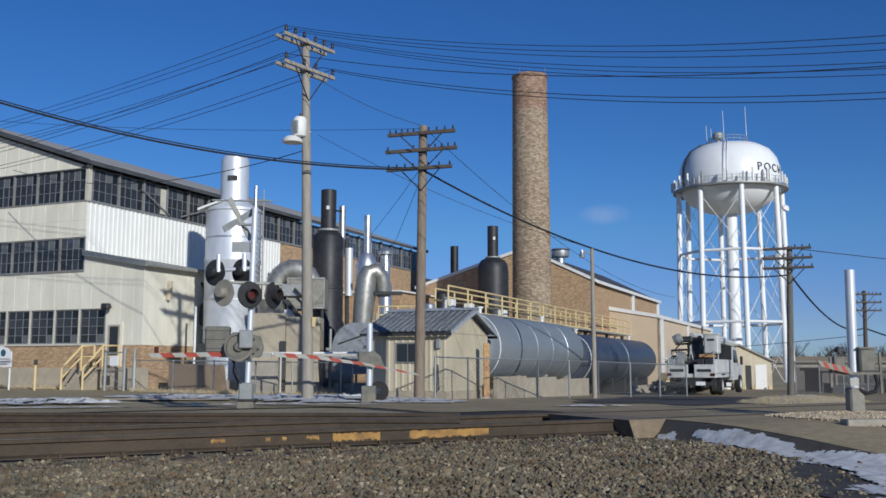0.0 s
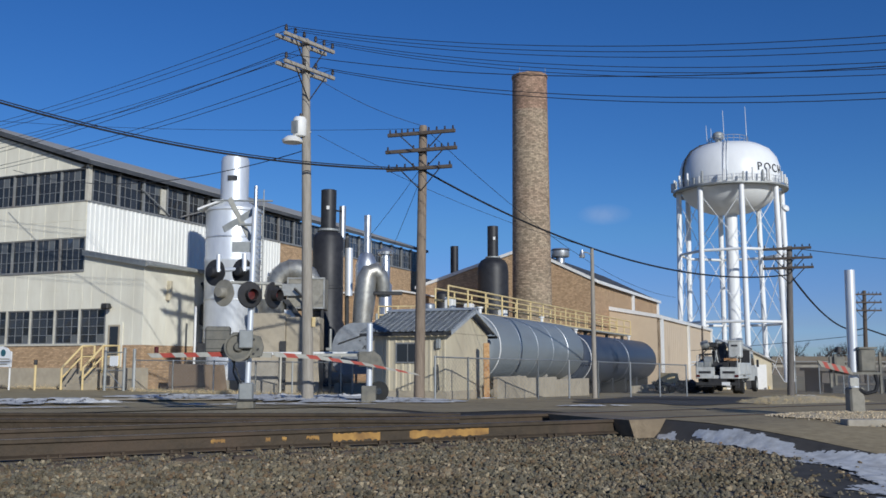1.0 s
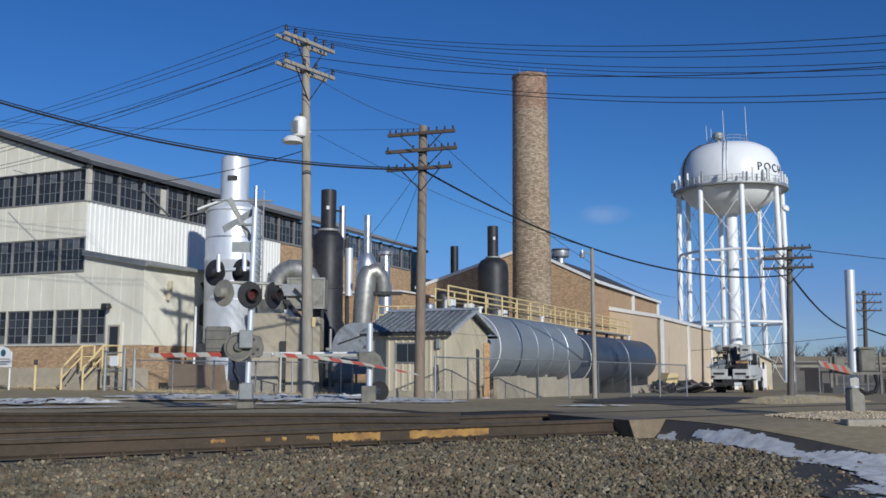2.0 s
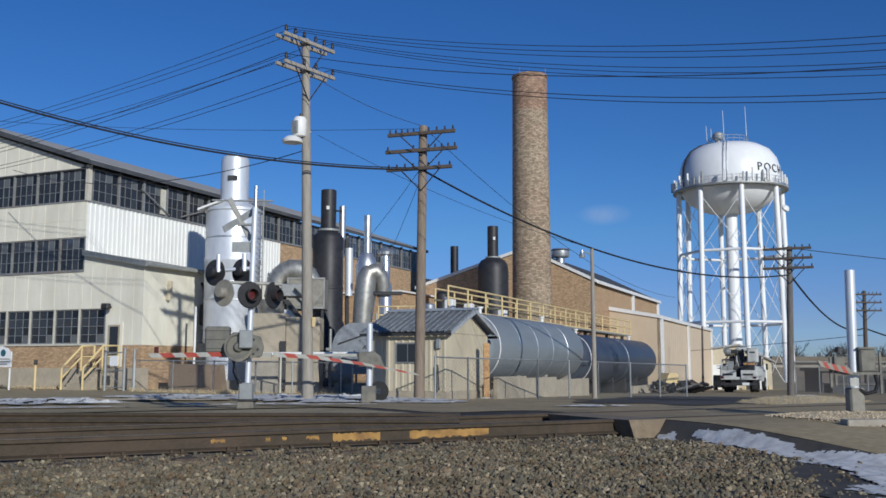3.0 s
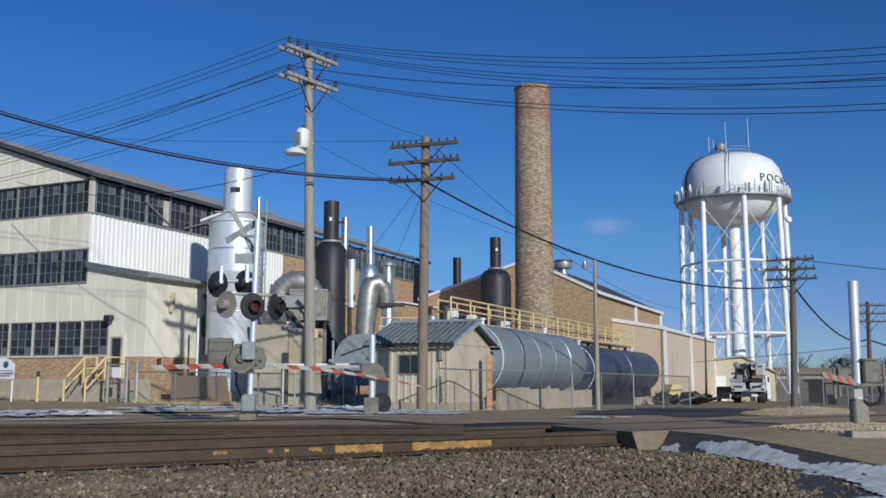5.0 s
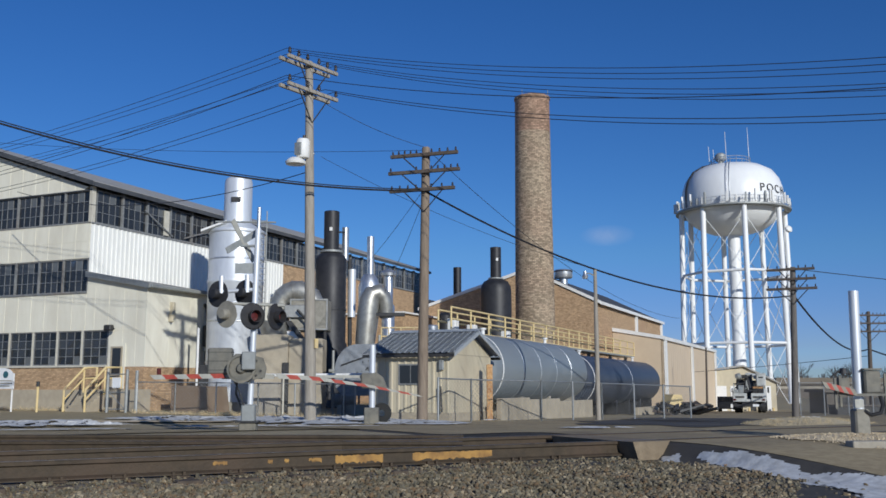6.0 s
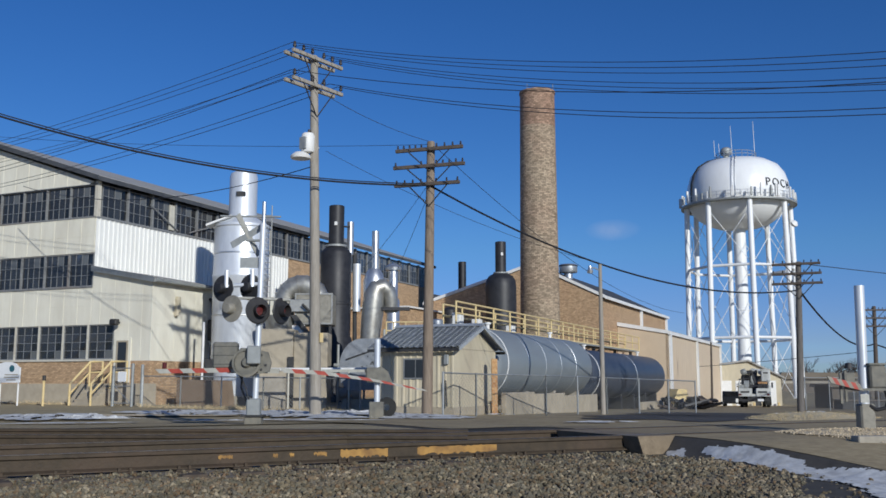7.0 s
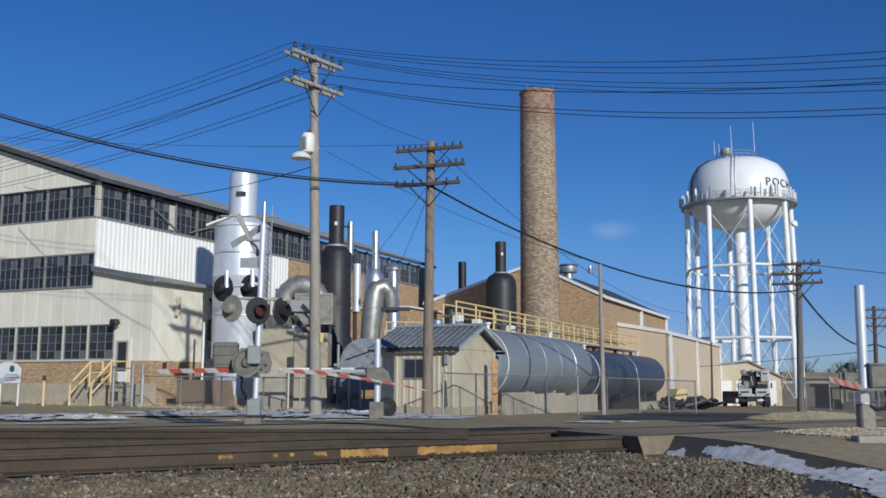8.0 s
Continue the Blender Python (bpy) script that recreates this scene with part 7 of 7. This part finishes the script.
def build_distance():
    rnd = random.Random(12)
    for x, y, h in ((82, 226, 9.2), (87, 232, 10.2), (92, 224, 9.0), (97, 228, 9.5), (101, 240, 9.5), (76, 238, 8.5), (110, 236, 8.8), (103, 250, 9.0), (114, 246, 9.4), (79, 250, 8.8)):
        bare_tree(x, y, h, int(x * 3))
    b = thing("far_warehouse", "long low brown warehouse across the fields", "warehouse", pose(98, 205, -2.2, 0, 0, -4))
    part("wall", box(bm_new(), -26, 30, 0, 20, -0.5, 3.9), "far_wall", b)
    part("roof", slab(bm_new(), [(-27, 3.9), (31, 3.9), (30, 5.2), (-26, 5.4)], "y", -0.5, 20), "ballast", b, "brown low roof")
    part("light_band", box(bm_new(), -26, 30, -0.08, -0.01, 3.0, 3.5), "concrete", b)
    # line of scrub along the horizon
    rods = []
    for k in range(760):
        x, y = rnd.uniform(-420, 620), rnd.uniform(420, 520)
        h = rnd.uniform(5, 10.5)
        for j in range(5):
            a = rnd.uniform(0, 6.283)
            q = Vector((x + rnd.uniform(-2.5, 2.5), y, rnd.uniform(h * 0.6, h) - 1.5))
            rods.append(((x, y, -2.2), q, 0.5, 0.15))
    sticks("far_woods", rods, "twig", None, "thin line of bare trees on the horizon", "woods", "stuff")
    s = thing("storage_shed", "long low dark shed behind the far fence", "shed", pose(34, 74, -1.2, 0, 0, -6))
    part("wall", box(bm_new(), -4.2, 26, 0, 5, -0.3, 1.9), "far_wall", s, "dark weathered wall")
    part("roof", slab(bm_new(), [(-4.5, 1.9), (26.3, 1.9), (26.3, 2.15), (-4.5, 2.15)], "y", -0.3, 5.3), "far_wall", s, "brown flat roof edge")
    for k in range(9):
        part("door_bay", box(bm_new(), -3.6 + 3 * k, -1.3 + 3 * k, -0.05, -0.004, -0.2, 1.5), "dark_metal", s, "dark door bay")
    # stacked goods behind the far fence
    for i, (x, w, h) in enumerate(((28.6, 3.0, 0.6), (33.0, 2.4, 0.9), (37.5, 3.2, 0.7))):
        y = 66 + i
        s = thing("storage_crate", "grey crate stacked behind the fence", "crate", pose(x, y, ground_z(x, y), 0, 0, -5 * i), "crates behind the fence")
        part("box", box(bm_new(), -w / 2, w / 2, 0, 1.5, 0, h, bevel=0.04), "far_wall" if i % 2 else "dark_metal", s)
        part("lid", box(bm_new(), -w / 2 - 0.05, w / 2 + 0.05, -0.05, 1.55, h, h + 0.1), "far_wall", s)


def build_snow():
    def near(p):
        return snow_patch(*p)
    near((-12.2, 28.2, 6.0, 5.0, 8, 1, 0.09))
    near((-6.3, 33.0, 5.0, 9.0, 8, 31, 0.08))
    near((-3.7, 32.2, 5.0, 10.0, -8, 32, 0.09))
    near((-1.4, 29.6, 4.0, 6.0, 5, 33, 0.06))
    near((-9.4, 32.6, 5.0, 5.5, 5, 34, 0.07))
    near((-10.4, 27.4, 3.2, 0.8, 4, 2, 0.12))
    near((-7.6, 33.3, 3.0, 1.2, 5, 3, 0.08))
    near((-5.6, 33.8, 2.4, 1.3, -5, 4, 0.10))
    near((-3.6, 32.4, 3.2, 1.5, 0, 5, 0.12))
    near((-2.4, 28.2, 3.4, 1.3, 5, 6, 0.04))
    near((-4.6, 26.0, 2.6, 0.8, 5, 7, 0.03))
    near((-9.5, 33.8, 3.0, 0.7, 2, 8, 0.07))
    near((-9.6, 24.0, 4.6, 0.9, 6, 21, 0.02))
    near((-3.2, 24.4, 3.4, 0.7, 6, 22, 0.02))
    near((-6.5, 25.6, 2.4, 0.6, 2, 23, 0.04))
    near((-0.6, 27.4, 2.8, 0.9, 8, 24, 0.03))
    near((-12.8, 23.0, 2.4, 0.5, 4, 25, 0.03))
    near((4.1, 25.2, 2.3, 1.0, 8, 9, 0.03))
    near((1.7, 33.0, 1.2, 0.5, 8, 10, 0.05))
    near((15.0, 38.6, 2.2, 1.2, 20, 11, 0.16))
    near((13.3, 37.6, 2.5, 0.8, 20, 12, 0.10))
    near((13.0, 26.2, 3.5, 0.9, 0, 13, 0.06))
    # ragged strip of thin dirty snow along the verge of the crossing road
    verge_snow(((8.3, 7.92, 0.04), (7.8, 7.88, 0.12), (7.0, 7.82, 0.19), (6.3, 7.68, 0.32), (5.6, 7.45, 0.52), (4.9, 7.0, 0.8), (4.2, 6.6, 0.9)), 0)
    verge_snow(((8.85, 7.85, 0.02), (8.65, 7.8, 0.12), (8.4, 7.72, 0.03)), 5)


def verge_snow(line, seed):
    """line: (d, s, half width); cells drop out where noise wins."""
    line = sorted(line)
    ds, ss, ws = [p[0] for p in line], [p[1] for p in line], [p[2] for p in line]
    step = 0.022
    bm, grid = bm_new(), {}

    def corner(i, j):
        if (i, j) not in grid:
            s, d = i * step, j * step
            k = 1 - abs(s - np.interp(d, ds, ss)) / np.interp(d, ds, ws)
            p = by_track(s, d)
            h = 0.008 + 0.014 * max(0, min(1, k * 1.5)) * (0.6 + 0.7 * noise.noise((p.x * 6, p.y * 6, seed)))
            grid[i, j] = bm.verts.new((p.x, p.y, shoulder_world(p.x, p.y) + h))
        return grid[i, j]
    for j in range(int(ds[0] / step), int(ds[-1] / step)):
        d = (j + 0.5) * step
        c, w = float(np.interp(d, ds, ss)), float(np.interp(d, ds, ws))
        for i in range(int((c - 1.5 * w) / step), int((c + 1.5 * w) / step) + 1):
            s = (i + 0.5) * step
            edge = 1 - abs(s - c) / w
            loose = 0.8 * noise.noise((s * 2.2, d * 1.6, seed)) + 0.55 * noise.noise((s * 8, d * 5, seed)) + 0.3 * noise.noise((s * 25, d * 18, seed))
            near = 0.35 * smooth01(-d, -6.4, -5.0)
            if edge * 1.1 + loose > 0.12 + near:
                bm.faces.new((corner(i, j), corner(i + 1, j), corner(i + 1, j + 1), corner(i, j + 1)))
    single("snow_patch", bm, "snow", "ragged strip of thin dirty snow beside the road", "snow", group="snow patches", kind="stuff", smooth=True)


truck, truck_wheels = build_truck()
build_car()
build_loader()
build_distance()
build_snow()

# pale grass bank beside the drive and gravel round the signal
def patch_sheet(name, cx, cy, lx, ly, rz, bump, material, label, seed, zf=ground_z):
    bm = bm_new()
    n, k = 36, 6
    rings = []
    for j in range(k + 1):
        ring = []
        for i in range(n):
            a = 6.283185 * i / n
            e = 0.85 + 0.35 * noise.noise((math.cos(a) * 2 + seed, math.sin(a) * 2, seed))
            p = pose(cx, cy, 0, 0, 0, rz) @ Vector((math.cos(a) * e * j / k * lx / 2, math.sin(a) * e * j / k * ly / 2, 0))
            ring.append(bm.verts.new((p.x, p.y, zf(p.x, p.y) + (0.05 if zf is ground_z else 0.012) + bump * (1 - (j / k) ** 2))))
        rings.append(ring)
    for a, b in zip(rings, rings[1:]):
        for i in range(n):
            bm.faces.new((b[i], b[(i + 1) % n], a[(i + 1) % n], a[i]))
    bmesh.ops.remove_doubles(bm, verts=bm.verts, dist=0.0005)
    single(name, bm, material, label, "ground", kind="structure", smooth=True)


patch_sheet("grass_bank", 11.0, 28.6, 4.6, 8.4, -12, 0.22, "straw", "low bank of pale dead grass and gravel", 3)
# two dark sheets put the shadow across the drive into the ground colour
patch_sheet("shade_patch", 7.3, 30.6, 7.0, 11.5, -12, 0.0, "asphalt_dark", "stretch of asphalt coloured dark as painted shade", 8)
patch_sheet("shade_patch", 10.6, 38.0, 7.5, 12.0, -20, 0.0, "asphalt_dark", "stretch of asphalt coloured dark as painted shade", 9)
patch_sheet("dirt_patch", -10.5, 30.2, 9.0, 1.8, -2, 0.02, "gravel", "strip of pale dirt before the factory", 10)
patch_sheet("gravel_patch", 6.1, 11.6, 4.4, 1.9, -25, 0.10, "gravel", "pale gravel round the crossing signal", 5, shoulder_world)


def build_weeds():
    rnd = random.Random(77)
    rods = []

    def tuft(x, y, z, h):
        for _ in range(6):
            p = Vector((x + rnd.uniform(-0.06, 0.06), y + rnd.uniform(-0.06, 0.06), z - 0.02))
            rods.append((p, p + Vector((rnd.uniform(-0.5, 0.5) * h, rnd.uniform(-0.5, 0.5) * h, h * rnd.uniform(0.5, 1))), 0.006, 0.002))
    for _ in range(900):
        a, r = rnd.uniform(0, 6.283), math.sqrt(rnd.random())
        p = pose(11.0, 28.6, 0, 0, 0, -12) @ Vector((math.cos(a) * r * 2.0, math.sin(a) * r * 3.6, 0))
        tuft(p.x, p.y, ground_z(p.x, p.y) + 0.05 + 0.20 * (1 - r * r), rnd.uniform(0.03, 0.10))
    for b0, b1, a0, n in ((-40, -31, 34.6, 260), (-29.2, -16.5, 32.6, 330), (-13.2, -12.6, 34, 40)):
        for _ in range(n):
            p = GRID @ Vector((rnd.uniform(b0, b1), a0 + rnd.uniform(-0.35, 0.35), 0))
            tuft(p.x, p.y, ground_z(p.x, p.y), rnd.uniform(0.08, 0.28))
    sticks("dead_grass", rods, "straw", None, "tufts of dead straw-coloured grass by the fences", "grass", "stuff")
    pts, sz = [], []
    nr = np.random.RandomState(8)
    for _ in range(4200):
        a, r = nr.uniform(0, 6.283), math.sqrt(nr.rand())
        p = pose(6.1, 11.6, 0, 0, 0, -25) @ Vector((math.cos(a) * r * 2.1, math.sin(a) * r * 0.9, 0))
        pts.append((p.x, p.y, shoulder_world(p.x, p.y) + 0.015 + 0.10 * (1 - r * r))), sz.append(0.005 + 0.010 * nr.rand() ** 2)
    scatter_stones("gravel_stones", pts, sz, "pebble", "pale loose gravel round the crossing signal", 9)


build_weeds()


# ---------------------------------------------------------------- movement
def motions():
    # the truck pulls away up the yard drive, slowing
    stops = [(0.0, 12.05, 46.0, 27), (0.5, 13.7, 49.3, 26.5), (1.0, 15.3, 52.8, 26), (1.5, 16.75, 56.4, 25.5), (2.2, 18.4, 60.2, 24.5), (3.0, 19.85, 63.6, 23.5), (3.5, 20.55, 65.3, 22.5),
             (4.0, 21.15, 66.9, 21.5), (4.5, 21.7, 68.4, 20.5), (5.2, 22.4, 70.3, 20), (6.0, 23.05, 72.3, 19.5), (6.5, 23.4, 73.4, 19), (7.0, 23.75, 74.5, 19), (7.5, 24.05, 75.5, 19), (8.0, 24.35, 76.5, 19)]
    walk(truck, [(t, pose(x, y, ground_z(x, y) + 0.03, 0, 0, -yaw)) for t, x, y, yaw in stops])
    turned, rows = 0.0, [(0.0, 0.0)]
    for (t0, x0, y0, _), (t1, x1, y1, _) in zip(stops, stops[1:]):
        way = math.hypot(x1 - x0, y1 - y0)
        n = max(1, math.ceil(math.degrees(way / 0.48) / 70))
        for k in range(1, n + 1):
            rows.append((t0 + (t1 - t0) * k / n, turned + math.degrees(way / 0.48) * k / n))
        turned += math.degrees(way / 0.48)
    for w, x, y in truck_wheels:
        walk(w, [(t, pose(x, y, 0.48) @ pose(0, 0, 0, -a) @ pose(0, 0, 0, 0, 90, 0)) for t, a in rows])


motions()
